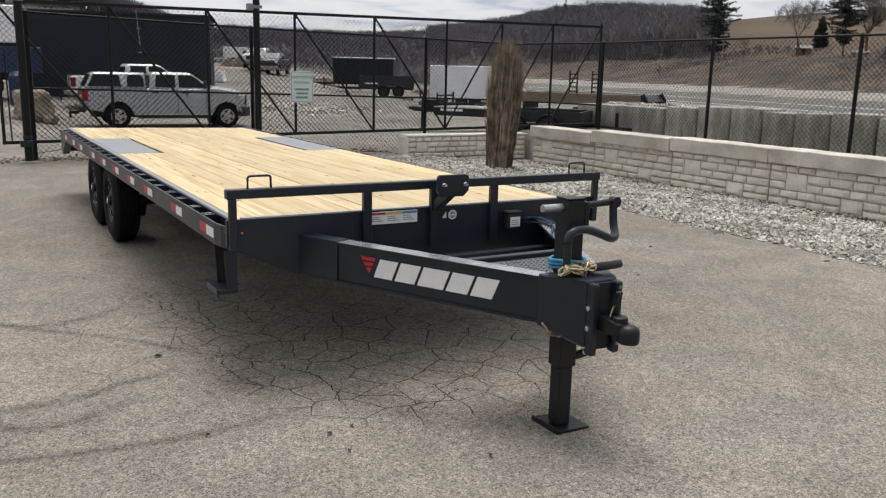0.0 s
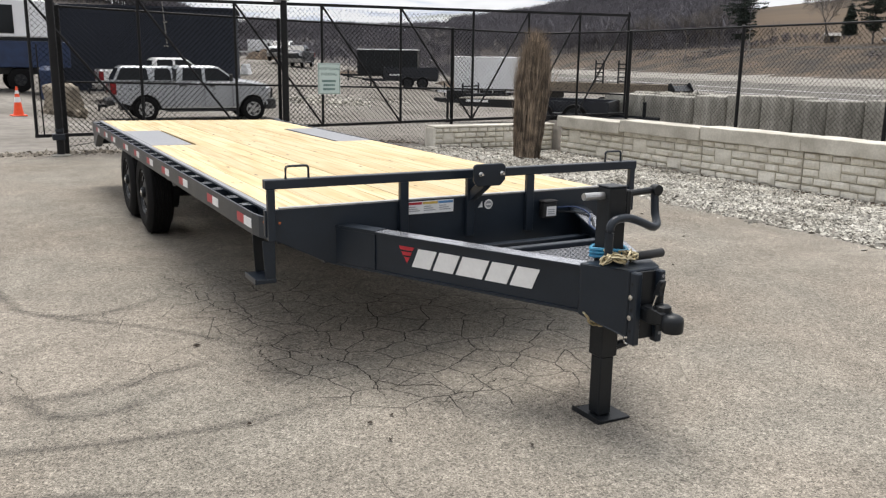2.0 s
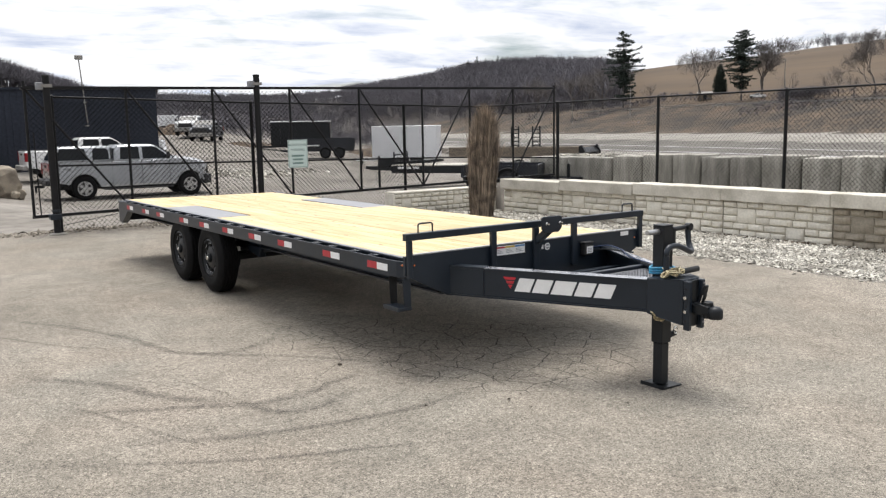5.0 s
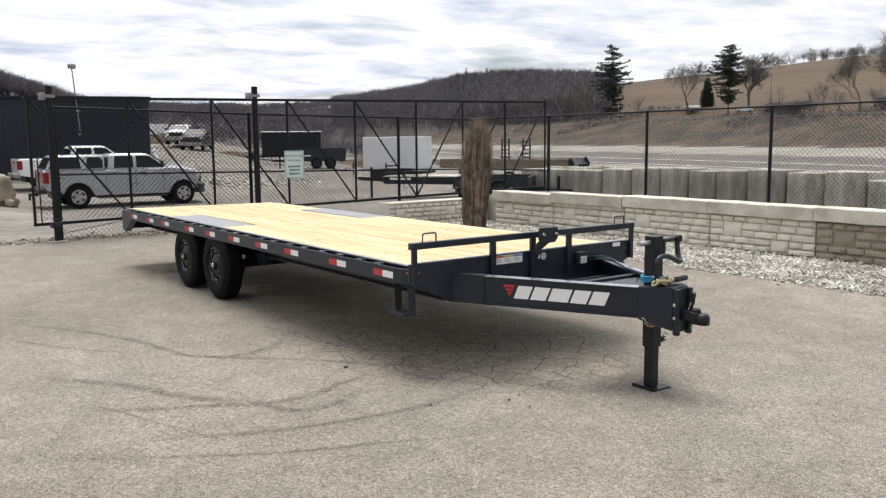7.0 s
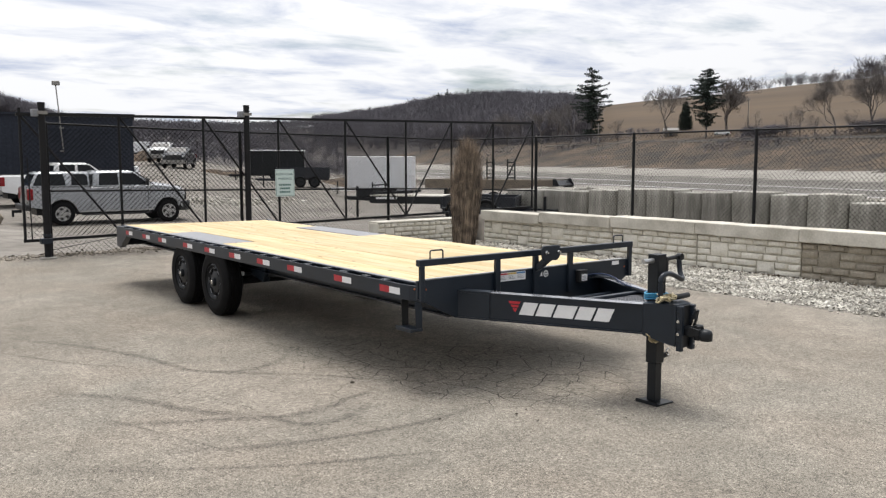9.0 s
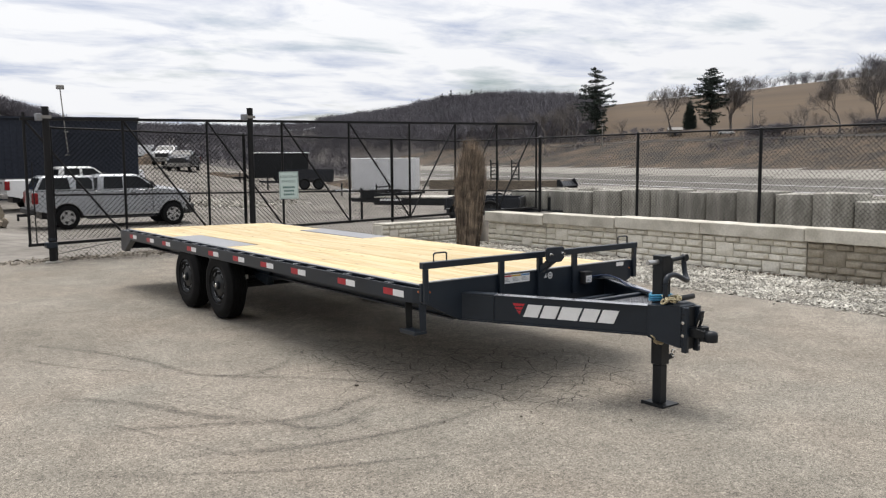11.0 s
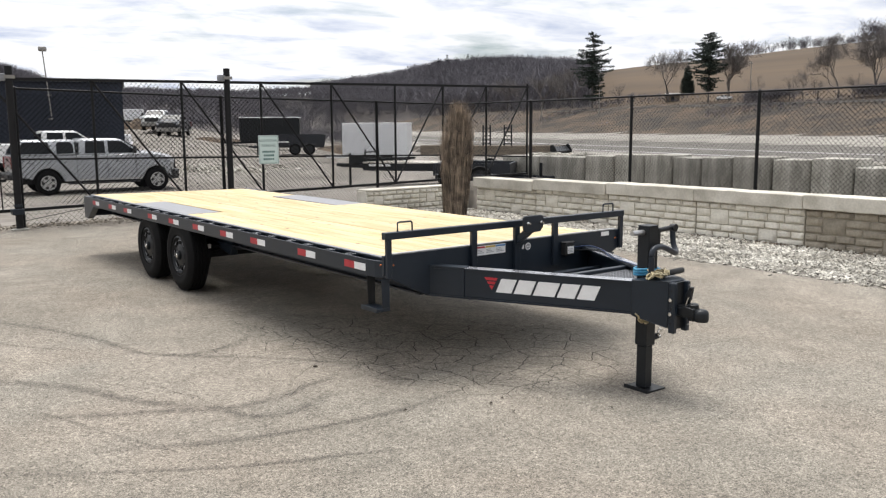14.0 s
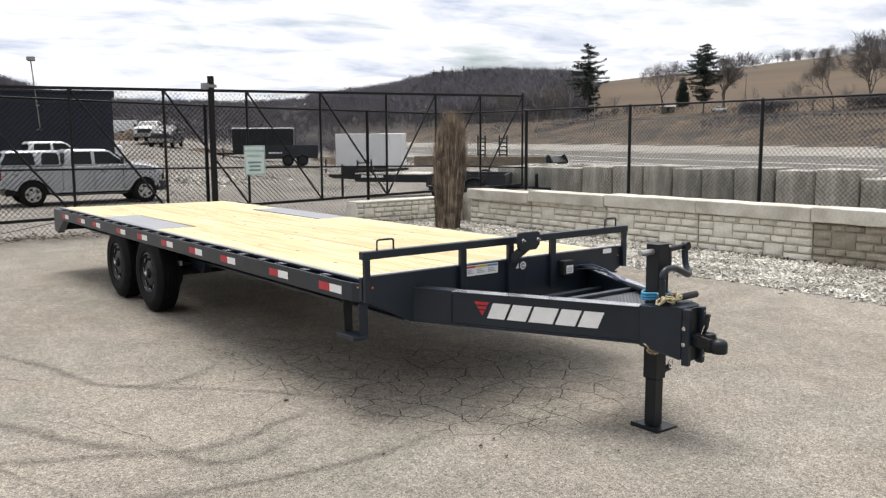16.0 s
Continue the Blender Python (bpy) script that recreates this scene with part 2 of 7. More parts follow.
def wood_material():
    """Yellow treated pine: long grain, knots, and boards of differing tone."""
    m = bpy.data.materials.new("pine_deck_board")
    m.use_nodes = True
    n, l = m.node_tree.nodes, m.node_tree.links
    bsdf = n["Principled BSDF"]
    co = n.new("ShaderNodeTexCoord")
    info = n.new("ShaderNodeObjectInfo")
    off = n.new("ShaderNodeVectorMath")
    off.operation = "SCALE"
    off.inputs[0].default_value = (3.0, 41.0, 7.0)
    l.new(info.outputs["Random"], off.inputs["Scale"])
    add = n.new("ShaderNodeVectorMath")
    l.new(co.outputs["Object"], add.inputs[0]), l.new(off.outputs[0], add.inputs[1])
    mp = n.new("ShaderNodeMapping")
    mp.inputs["Scale"].default_value = (22.0, 0.9, 22.0)
    l.new(add.outputs[0], mp.inputs[0])
    grain = n.new("ShaderNodeTexNoise")
    grain.inputs["Scale"].default_value, grain.inputs["Detail"].default_value, grain.inputs["Distortion"].default_value = 1.0, 6.0, 0.8
    l.new(mp.outputs[0], grain.inputs["Vector"])
    ramp = n.new("ShaderNodeValToRGB")
    e = ramp.color_ramp.elements
    e[0].position, e[0].color = 0.30, (0.440, 0.322, 0.165, 1)
    e[1].position, e[1].color = 0.50, (0.576, 0.457, 0.267, 1)
    l.new(grain.outputs["Fac"], ramp.inputs[0])
    mp2 = n.new("ShaderNodeMapping")
    mp2.inputs["Scale"].default_value = (10.0, 3.0, 10.0)
    l.new(add.outputs[0], mp2.inputs[0])
    knot = n.new("ShaderNodeTexVoronoi")
    knot.inputs["Scale"].default_value = 1.0
    l.new(mp2.outputs[0], knot.inputs["Vector"])
    kr = n.new("ShaderNodeValToRGB")
    kr.color_ramp.elements[0].position, kr.color_ramp.elements[0].color = 0.070, (0.20, 0.155, 0.11, 1)
    kr.color_ramp.elements[1].position, kr.color_ramp.elements[1].color = 0.15, (1, 1, 1, 1)
    l.new(knot.outputs["Distance"], kr.inputs[0])
    tone = n.new("ShaderNodeMapRange")
    tone.inputs["To Min"].default_value, tone.inputs["To Max"].default_value = 0.86, 1.08
    l.new(info.outputs["Random"], tone.inputs[0])
    blot = n.new("ShaderNodeTexNoise")           # sun-bleached and resinous patches
    blot.inputs["Scale"].default_value, blot.inputs["Detail"].default_value = 1.0, 3.0
    mp3 = n.new("ShaderNodeMapping")
    mp3.inputs["Scale"].default_value = (7.5, 1.1, 7.5)
    l.new(add.outputs[0], mp3.inputs[0]), l.new(mp3.outputs[0], blot.inputs["Vector"])
    br = n.new("ShaderNodeValToRGB")
    br.color_ramp.elements[0].position, br.color_ramp.elements[0].color = 0.34, (0.88, 0.82, 0.68, 1)
    br.color_ramp.elements[1].position, br.color_ramp.elements[1].color = 0.56, (1.04, 1.04, 1.04, 1)
    l.new(blot.outputs["Fac"], br.inputs[0])
    a = n.new("ShaderNodeVectorMath")
    a.operation = "MULTIPLY"
    l.new(ramp.outputs[0], a.inputs[0]), l.new(kr.outputs[0], a.inputs[1])
    a2 = n.new("ShaderNodeVectorMath")
    a2.operation = "MULTIPLY"
    l.new(a.outputs[0], a2.inputs[0]), l.new(br.outputs[0], a2.inputs[1])
    b = n.new("ShaderNodeVectorMath")
    b.operation = "SCALE"
    l.new(a2.outputs[0], b.inputs[0]), l.new(tone.outputs[0], b.inputs["Scale"])
    l.new(b.outputs[0], bsdf.inputs["Base Color"])
    bsdf.inputs["Roughness"].default_value = 0.65
    bp = n.new("ShaderNodeBump")
    bp.inputs["Strength"].default_value, bp.inputs["Distance"].default_value = 0.15, 0.003
    l.new(grain.outputs["Fac"], bp.inputs["Height"]), l.new(bp.outputs[0], bsdf.inputs["Normal"])
    return m


PINE = wood_material()


def asphalt_material():
    """Worn light asphalt: aggregate, stains, and a net of cracks round the trailer's tongue."""
    m = bpy.data.materials.new("worn_asphalt")
    m.use_nodes = True
    n, l = m.node_tree.nodes, m.node_tree.links
    bsdf = n["Principled BSDF"]
    co = n.new("ShaderNodeTexCoord")

    def noise_tex(scale, detail=4.0, dist=0.0):
        t = n.new("ShaderNodeTexNoise")
        t.inputs["Scale"].default_value, t.inputs["Detail"].default_value, t.inputs["Distortion"].default_value = scale, detail, dist
        l.new(co.outputs["Object"], t.inputs["Vector"])
        return t

    def span(src, a, b, c, d):
        r = n.new("ShaderNodeMapRange")
        for k, v in zip(("From Min", "From Max", "To Min", "To Max"), (a, b, c, d)):
            r.inputs[k].default_value = v
        l.new(src, r.inputs[0])
        return r.outputs[0]

    def mul(a, b):
        x = n.new("ShaderNodeMath")
        x.operation = "MULTIPLY"
        l.new(a, x.inputs[0]), l.new(b, x.inputs[1])
        return x.outputs[0]

    big = noise_tex(0.35, 5.0, 0.3)
    ramp = n.new("ShaderNodeValToRGB")
    e = ramp.color_ramp.elements
    e[0].position, e[0].color = 0.32, (0.199, 0.178, 0.149, 1)
    e[1].position, e[1].color = 0.68, (0.266, 0.241, 0.206, 1)
    l.new(big.outputs["Fac"], ramp.inputs[0])
    mid = span(noise_tex(2.6, 6.0, 0.6).outputs["Fac"], 0.3, 0.7, 0.86, 1.10)
    ag = n.new("ShaderNodeTexVoronoi")
    ag.inputs["Scale"].default_value = 165.0
    l.new(co.outputs["Object"], ag.inputs["Vector"])
    agc = n.new("ShaderNodeSeparateColor")
    l.new(ag.outputs["Color"], agc.inputs[0])
    ag2 = n.new("ShaderNodeTexVoronoi")
    ag2.inputs["Scale"].default_value = 38.0
    l.new(co.outputs["Object"], ag2.inputs["Vector"])
    ag2c = n.new("ShaderNodeSeparateColor")
    l.new(ag2.outputs["Color"], ag2c.inputs[0])
    grit = mul(span(agc.outputs[0], 0.0, 1.0, 0.58, 1.42), span(ag2c.outputs[1], 0.0, 1.0, 0.86, 1.14))
    stones = n.new("ShaderNodeTexVoronoi")               # single dark and pale stones in the surface
    stones.inputs["Scale"].default_value = 105.0
    l.new(co.outputs["Object"], stones.inputs["Vector"])
    stc = n.new("ShaderNodeSeparateColor")
    l.new(stones.outputs["Color"], stc.inputs[0])
    pick = n.new("ShaderNodeValToRGB")
    pick.color_ramp.interpolation = "CONSTANT"
    pe = pick.color_ramp.elements
    pe[0].position, pe[0].color = 0.0, (0.62, 0.62, 0.62, 1)
    pe[1].position, pe[1].color = 0.11, (1, 1, 1, 1)
    last = pe.new(0.90)
    last.color = (1.28, 1.28, 1.28, 1)
    l.new(stc.outputs[2], pick.inputs[0])
    grit = mul(grit, pick.outputs[0])
    fine = span(noise_tex(28.0, 6.0).outputs["Fac"], 0.3, 0.7, 0.90, 1.10)
    pits = span(noise_tex(150.0, 2.0).outputs["Fac"], 0.33, 0.45, 0.56, 1.0)
    # cracks
    warp = noise_tex(3.0, 4.0)
    wv = n.new("ShaderNodeVectorMath")
    wv.operation = "SCALE"
    wv.inputs["Scale"].default_value = 0.13
    l.new(warp.outputs["Color"], wv.inputs[0])
    wa = n.new("ShaderNodeVectorMath")
    l.new(co.outputs["Object"], wa.inputs[0]), l.new(wv.outputs[0], wa.inputs[1])

    def cracks(scale, width):
        v = n.new("ShaderNodeTexVoronoi")
        v.voronoi_dimensions, v.feature = "2D", "DISTANCE_TO_EDGE"
        v.inputs["Scale"].default_value = scale
        l.new(wa.outputs[0], v.inputs["Vector"])
        return span(v.outputs["Distance"], width * 0.35, width, 0.0, 1.0)

    def blob(cx, cy, sx, sy):
        mp = n.new("ShaderNodeMapping")
        mp.inputs["Location"].default_value = (-cx / sx, -cy / sy, 0)
        mp.inputs["Scale"].default_value = (1 / sx, 1 / sy, 0.0)
        l.new(co.outputs["Object"], mp.inputs[0])
        ln = n.new("ShaderNodeVectorMath")
        ln.operation = "LENGTH"
        l.new(mp.outputs[0], ln.inputs[0])
        return ln.outputs["Value"]

    def larger(a, b):
        x = n.new("ShaderNodeMath")
        x.operation = "MAXIMUM"
        l.new(a, x.inputs[0]), l.new(b, x.inputs[1])
        return x.outputs[0]

    zone = larger(span(blob(-0.28, 0.05, 1.22, 1.30), 0.80, 1.0, 1.0, 0.0), span(blob(-0.95, 1.35, 0.62, 1.25), 0.75, 1.0, 1.0, 0.0))
    patch = span(noise_tex(1.6, 3.0).outputs["Fac"], 0.30, 0.42, 0.25, 1.0)
    zone = mul(zone, patch)
    zone2 = mul(span(blob(-1.2, 0.6, 2.6, 4.2), 0.6, 1.0, 1.0, 0.0), span(noise_tex(0.6, 2.0).outputs["Fac"], 0.50, 0.60, 0.0, 1.0))

    def apply(cr, zn, deep):
        inv = n.new("ShaderNodeMath")
        inv.operation = "SUBTRACT"
        inv.inputs[0].default_value = 1.0
        l.new(cr, inv.inputs[1])
        return span(mul(inv.outputs[0], zn), 0.0, 1.0, 1.0, deep)

    c1 = mul(apply(cracks(3.9, 0.021), zone, 0.16), apply(cracks(7.5, 0.016), zone, 0.62))
    c2 = apply(cracks(1.5, 0.006), zone2, 0.30)
    stain = n.new("ShaderNodeTexVoronoi")
    stain.inputs["Scale"].default_value = 0.9
    l.new(wa.outputs[0], stain.inputs["Vector"])
    spots = span(stain.outputs["Distance"], 0.015, 0.04, 0.60, 1.0)
    val = mul(mul(mul(mid, grit), mul(mul(fine, pits), spots)), mul(c1, c2))
    hue = n.new("ShaderNodeValToRGB")                    # rusty and grey-green patches
    hue.color_ramp.elements[0].position, hue.color_ramp.elements[0].color = 0.36, (0.985, 1.0, 1.0, 1)
    hue.color_ramp.elements[1].position, hue.color_ramp.elements[1].color = 0.66, (1.025, 1.0, 0.98, 1)
    l.new(noise_tex(0.8, 5.0, 0.5).outputs["Fac"], hue.inputs[0])
    tint = n.new("ShaderNodeVectorMath")
    tint.operation = "MULTIPLY"
    l.new(ramp.outputs[0], tint.inputs[0]), l.new(hue.outputs[0], tint.inputs[1])
    sc = n.new("ShaderNodeVectorMath")
    sc.operation = "SCALE"
    l.new(tint.outputs[0], sc.inputs[0]), l.new(val, sc.inputs["Scale"])
    l.new(sc.outputs[0], bsdf.inputs["Base Color"])
    bsdf.inputs["Roughness"].default_value = 0.92
    bsdf.inputs["Specular IOR Level"].default_value = 0.12
    bp = n.new("ShaderNodeBump")
    bp.inputs["Strength"].default_value, bp.inputs["Distance"].default_value = 0.5, 0.006
    l.new(mul(mul(grit, fine), mul(c1, c2)), bp.inputs["Height"]), l.new(bp.outputs[0], bsdf.inputs["Normal"])
    return m


ASPHALT = asphalt_material()


YARD = surface("yard_gravel", (0.208, 0.189, 0.165), 0.95, 0.0, (0.124, 0.110, 0.092), 0.25, fine=3.0, fine_amt=0.25, bump=0.6, bump_scale=20)
ROAD = surface("highway_concrete", (0.25, 0.235, 0.205), 0.9, 0.0, (0.21, 0.195, 0.17), 0.05, fine=0.6, fine_amt=0.08)
LANE = surface("highway_asphalt", (0.115, 0.105, 0.090), 0.9, 0.0, (0.095, 0.087, 0.076), 0.05, fine=0.6, fine_amt=0.08)
GRASS = surface("dry_grass", (0.0810, 0.0554, 0.0334), 0.95, 0.0, (0.0282, 0.0229, 0.0176), 0.09, fine=0.8, fine_amt=0.6, bump=0.5, bump_scale=2.0)
MOUND = surface("weedy_earth", (0.115, 0.080, 0.052), 0.95, 0.0, (0.050, 0.038, 0.028), 1.6, fine=9, fine_amt=0.4, bump=0.8, bump_scale=12)
FIELD = surface("stubble_field", (0.0669, 0.0405, 0.0176), 0.95, 0.0, (0.0458, 0.0282, 0.0132), 0.012, fine=0.035, fine_amt=0.22, stretch=(0.35, 0.35, 9.0))
FOREST = surface("leaf_litter", (0.062, 0.051, 0.045), 0.95, 0.0, (0.043, 0.037, 0.035), 0.03, fine=0.3, fine_amt=0.3)


# ---- mesh helpers ----
def box(bm, x0, x1, y0, y1, z0, z1, m=None):
    vs = [Vector((x, y, z)) for z in (z0, z1) for y in (y0, y1) for x in (x0, x1)]
    if m is not None:
        vs = [m @ v for v in vs]
    v = [bm.verts.new(c) for c in vs]
    for f in ((0, 2, 3, 1), (4, 5, 7, 6), (0, 1, 5, 4), (2, 6, 7, 3), (0, 4, 6, 2), (1, 3, 7, 5)):
        bm.faces.new([v[i] for i in f])
    return bm


def prism(bm, pts, a, b, axis="x", m=None):
    """A flat outline pushed from a to b along an axis. The outline is (y, z), (x, z) or (x, y)."""
    def place(p, d):
        c = {"x": (d, p[0], p[1]), "y": (p[0], d, p[1]), "z": (p[0], p[1], d)}[axis]
        return m @ Vector(c) if m is not None else Vector(c)
    lo, hi = [bm.verts.new(place(p, a)) for p in pts], [bm.verts.new(place(p, b)) for p in pts]
    bm.faces.new(lo), bm.faces.new(hi[::-1])
    for i in range(len(pts)):
        j = (i + 1) % len(pts)
        bm.faces.new((lo[i], hi[i], hi[j], lo[j]))
    return bm


def tube(bm, pts, r, n=8, closed=False):
    pts = [Vector(p) for p in pts]
    rings, count = [], len(pts)
    up = Vector((0, 0, 1))
    for i, p in enumerate(pts):
        a = pts[i - 1] if (i or closed) else p
        b = pts[(i + 1) % count] if (i < count - 1 or closed) else p
        d = (b - a).normalized()
        side = d.cross(up)
        if side.length < 0.05:
            side = d.cross(Vector((0, 1, 0)))
        side.normalize()
        top = side.cross(d)
        rings.append([bm.verts.new(p + r * (math.cos(k * math.tau / n) * side + math.sin(k * math.tau / n) * top)) for k in range(n)])
    for i in range(count if closed else count - 1):
        u, w = rings[i], rings[(i + 1) % count]
        for k in range(n):
            bm.faces.new((u[k], u[(k + 1) % n], w[(k + 1) % n], w[k]))
    if not closed:
        bm.faces.new(rings[0][::-1]), bm.faces.new(rings[-1])
    return bm


def turned(bm, profile, m, n=28, caps=True):
    """A profile of (radius, height) turned round the z axis of m."""
    rings = [[bm.verts.new(m @ Vector((r * math.cos(k * math.tau / n), r * math.sin(k * math.tau / n), h))) for k in range(n)] for r, h in profile]
    for u, w in zip(rings, rings[1:]):
        for k in range(n):
            bm.faces.new((u[k], u[(k + 1) % n], w[(k + 1) % n], w[k]))
    if caps and profile[0][0] > 1e-4:
        bm.faces.new(rings[0][::-1])
    if caps and profile[-1][0] > 1e-4:
        bm.faces.new(rings[-1])
    return bm


def soften(bm, w, seg=1):
    bmesh.ops.bevel(bm, geom=bm.edges[:], offset=w, segments=seg, affect="EDGES", profile=0.5, clamp_overlap=True)
    return bm


def mesh_of(name, bm, material, smooth=False):
    bmesh.ops.recalc_face_normals(bm, faces=bm.faces[:])
    me = bpy.data.meshes.new(name)
    bm.to_mesh(me)
    bm.free()
    me.materials.append(material)
    if smooth:
        me.shade_smooth()
        me.set_sharp_from_angle(angle=radians(38))
    return me


def part(name, bm, material, parent, label="", smooth=False, at=None):
    ob = new(name, mesh_of(name, bm, material, smooth))
    ob.parent = parent
    if at is not None:
        ob.matrix_basis = at
    if label:
        ob["label"] = label
    return ob


def thing(name, label, category, m=None, group="", kind=""):
    ob = new(name)
    ob.empty_display_size = 0.2
    if m is not None:
        ob.matrix_basis = m
    return tagged(ob, label, category, group, kind)


def solid(name, bm, material, label, category, group="", kind="", smooth=False):
    return tagged(new(name, mesh_of(name, bm, material, smooth)), label, category, group, kind)


def from_arrays(name, verts, faces, material, smooth=False):
    me = bpy.data.meshes.new(name)
    me.from_pydata([tuple(v) for v in verts], [], [tuple(f) for f in faces])
    me.materials.append(material)
    if smooth:
        me.shade_smooth()
    me.update()
    return me


B = bmesh.new
rng = random.Random(7)


def smoothstep(a, b, v):
    t = np.clip((np.asarray(v, float) - a) / (b - a), 0, 1)
    return t * t * (3 - 2 * t)


# ---- ground ----
EYE0 = (-5.0, -5.3)
WALL_X, SHORT_Y = 8.70, 11.20
CREST_B = (-40, -5, 4, 7.4, 10.1, 12, 14.2, 16, 17.5, 24, 29, 32, 34.6, 37.6, 41, 46, 48.5, 50, 53, 56, 59, 63, 66, 75, 120)
CREST_T = (.08, .090, .095, .091, .077, .067, .052, .046, .044, .043, .047, .054, .062, .073, .077, .073, .0605, .063, .067, .070, .0755, .0805, .083, .083, .06)
CREST_R = (350, 350, 350, 350, 350, 360, 380, 450, 700, 1000, 1050, 1000, 900, 780, 700, 640, 620, 620, 620, 620, 620, 620, 620, 620, 620)
TREES_H = 12.0


def bearing(x, y):
    return np.degrees(np.arctan2(np.asarray(x) - EYE0[0], np.asarray(y) - EYE0[1]))


def height(x, y):
    """The lie of the land: the lot, the gravel verge, the bank behind the wall, the highway, the slopes and the hills."""
    x, y = np.asarray(x, float), np.asarray(y, float)
    r, b = np.hypot(x - EYE0[0], y - EYE0[1]), bearing(x, y)
    n = 0.967 * x - 0.25 * y
    lot = -0.20 * smoothstep(5.0, WALL_X, x) * (1 - smoothstep(11.4, 13.5, y))
    yard = -0.57 * smoothstep(12.5, 27, y) * smoothstep(-2, 2, x) - 0.12 * smoothstep(12.5, 25, y) * (1 - smoothstep(-2, 2, x)) + 0.04 * smoothstep(27, 50, r)
    rise = 1.65 * smoothstep(33, 75, r) * (1 - smoothstep(19, 25, b)) + 1.0 * smoothstep(78, 100, r) * (1 - smoothstep(22, 30, b))
    rise = rise + 0.60 * smoothstep(42, 56, r) * smoothstep(19, 24, b) * (1 - smoothstep(28.5, 32, b))
    z = lot + yard + rise
    road = np.interp(n, (26, 60, 84, 86, 128, 132, 138, 142, 164, 168, 200, 260), (0, -3.6, -4.2, -4.1, -3.3, -3.5, -2.6, -2.4, -1.1, -0.9, 9.0, 13.0))
    z = z + (road - np.where(n > 26, z, 0)) * smoothstep(22, 32, b) * (n > 26)
    # bank behind the retaining wall, and the fill behind the concrete blocks
    bank = np.interp(x, (8.84, 11.4, 12.6, 14.45, 14.6, 19, 34), (0.45, 0.45, -0.05, -0.05, 0.90, 0.80, -0.8))
    limit = np.where(x < 13.0, 1 - smoothstep(11.6, 12.8, y), 1 - smoothstep(15.6, 17.0, y))
    inside = (x > WALL_X + 0.13) & (x < 34)
    z = np.where(inside, z + (bank - z) * limit, z)
    crest_r = np.interp(b, CREST_B, CREST_R)
    wooded = 1 - smoothstep(46.5, 48.5, b)
    crest = 1.86 + np.interp(b, CREST_B, CREST_T) * crest_r - TREES_H * wooded
    start = np.interp(b, (0, 16, 24, 34, 38, 47, 50, 66), (120, 150, 300, 560, 520, 400, 330, 250))
    up = smoothstep(0, 1, (r - start) / (crest_r - start))
    z = z + (crest - z) * up
    return z - np.maximum(r - crest_r, 0) * 0.04


def ground_lines(lo, hi, extra, fine_lo, fine_hi, grow_lo, grow_hi):
    out, c = [], 0.0
    while c < hi:
        out.append(c)
        c += max(0.7, grow_hi * (c - fine_hi)) if c > fine_hi else 0.7
    out.append(hi)
    c = -0.7
    while c > lo:
        out.append(c)
        c -= max(0.7, grow_lo * (fine_lo - c)) if c < fine_lo else 0.7
    out.append(lo)
    out = [v for v in out if all(abs(v - e) > 0.2 for e in extra)] + list(extra)
    return np.array(sorted(out))


def build_ground():
    xs = ground_lines(-500, 1500, (4.95, WALL_X + 0.12, WALL_X + 0.14, 14.46, 14.59), -10, 14, 0.15, 0.035)
    ys = ground_lines(-400, 1500, (11.5, 12.25), -10, 16, 0.15, 0.035)
    gx, gy = np.meshgrid(xs, ys)
    gz = height(gx, gy)
    nx = len(xs)
    verts = np.stack([gx, gy, gz], -1).reshape(-1, 3)
    faces, mats = [], []
    for j in range(len(ys) - 1):
        for i in range(nx - 1):
            a = j * nx + i
            faces.append((a, a + 1, a + nx + 1, a + nx))
            x, y = (xs[i] + xs[i + 1]) / 2, (ys[j] + ys[j + 1]) / 2
            b, r, n = float(bearing(x, y)), math.hypot(x - EYE0[0], y - EYE0[1]), 0.967 * x - 0.25 * y
            if x < 4.95 and y < 12.25:
                k = 0
            elif x < WALL_X + 0.13 and y < 12.3:
                k = 1
            elif n > 26 and b > 30:
                if b < 47.5 and r > np.interp(b, (24, 34, 38, 47.5), (300, 560, 520, 400)):
                    k = 5
                elif 84 < n < 101 or 140 < n < 166:
                    k = 2
                elif 101 <= n < 140:
                    k = 3
                elif n > 205:
                    k = 6
                else:
                    k = 4
            elif (r > 95 and b <= 24) or (r > 110 and b < 30):
                k = 5
            else:
                k = 1
            mats.append(k)
    me = from_arrays("ground", verts, faces, ASPHALT, True)
    for m in (YARD, ROAD, LANE, GRASS, FOREST, FIELD):
        me.materials.append(m)
    me.polygons.foreach_set("material_index", mats)
    return tagged(new("ground", me), "worn asphalt lot with gravel yard, highway and hills beyond", "ground", kind="structure")


build_ground()


# ---- the flatbed trailer ----
DECK_Z, DECK_L, HALF = 0.868, 7.80, 1.295


def bar(bm, p, q, w, h):
    """A square bar from p to q, w wide and h high."""
    p, q = Vector(p), Vector(q)
    d = (q - p).normalized()
    s = d.cross(Vector((0, 0, 1)))
    if s.length < 0.05:
        s = Vector((1, 0, 0))
    s.normalize()
    u = s.cross(d)
    vs = [bm.verts.new(c + s * a * w / 2 + u * b * h / 2) for c in (p, q) for a, b in ((-1, -1), (1, -1), (1, 1), (-1, 1))]
    for f in ((3, 2, 1, 0), (4, 5, 6, 7), (0, 1, 5, 4), (1, 2, 6, 5), (2, 3, 7, 6), (3, 0, 4, 7)):
        bm.faces.new([vs[i] for i in f])
    return bm


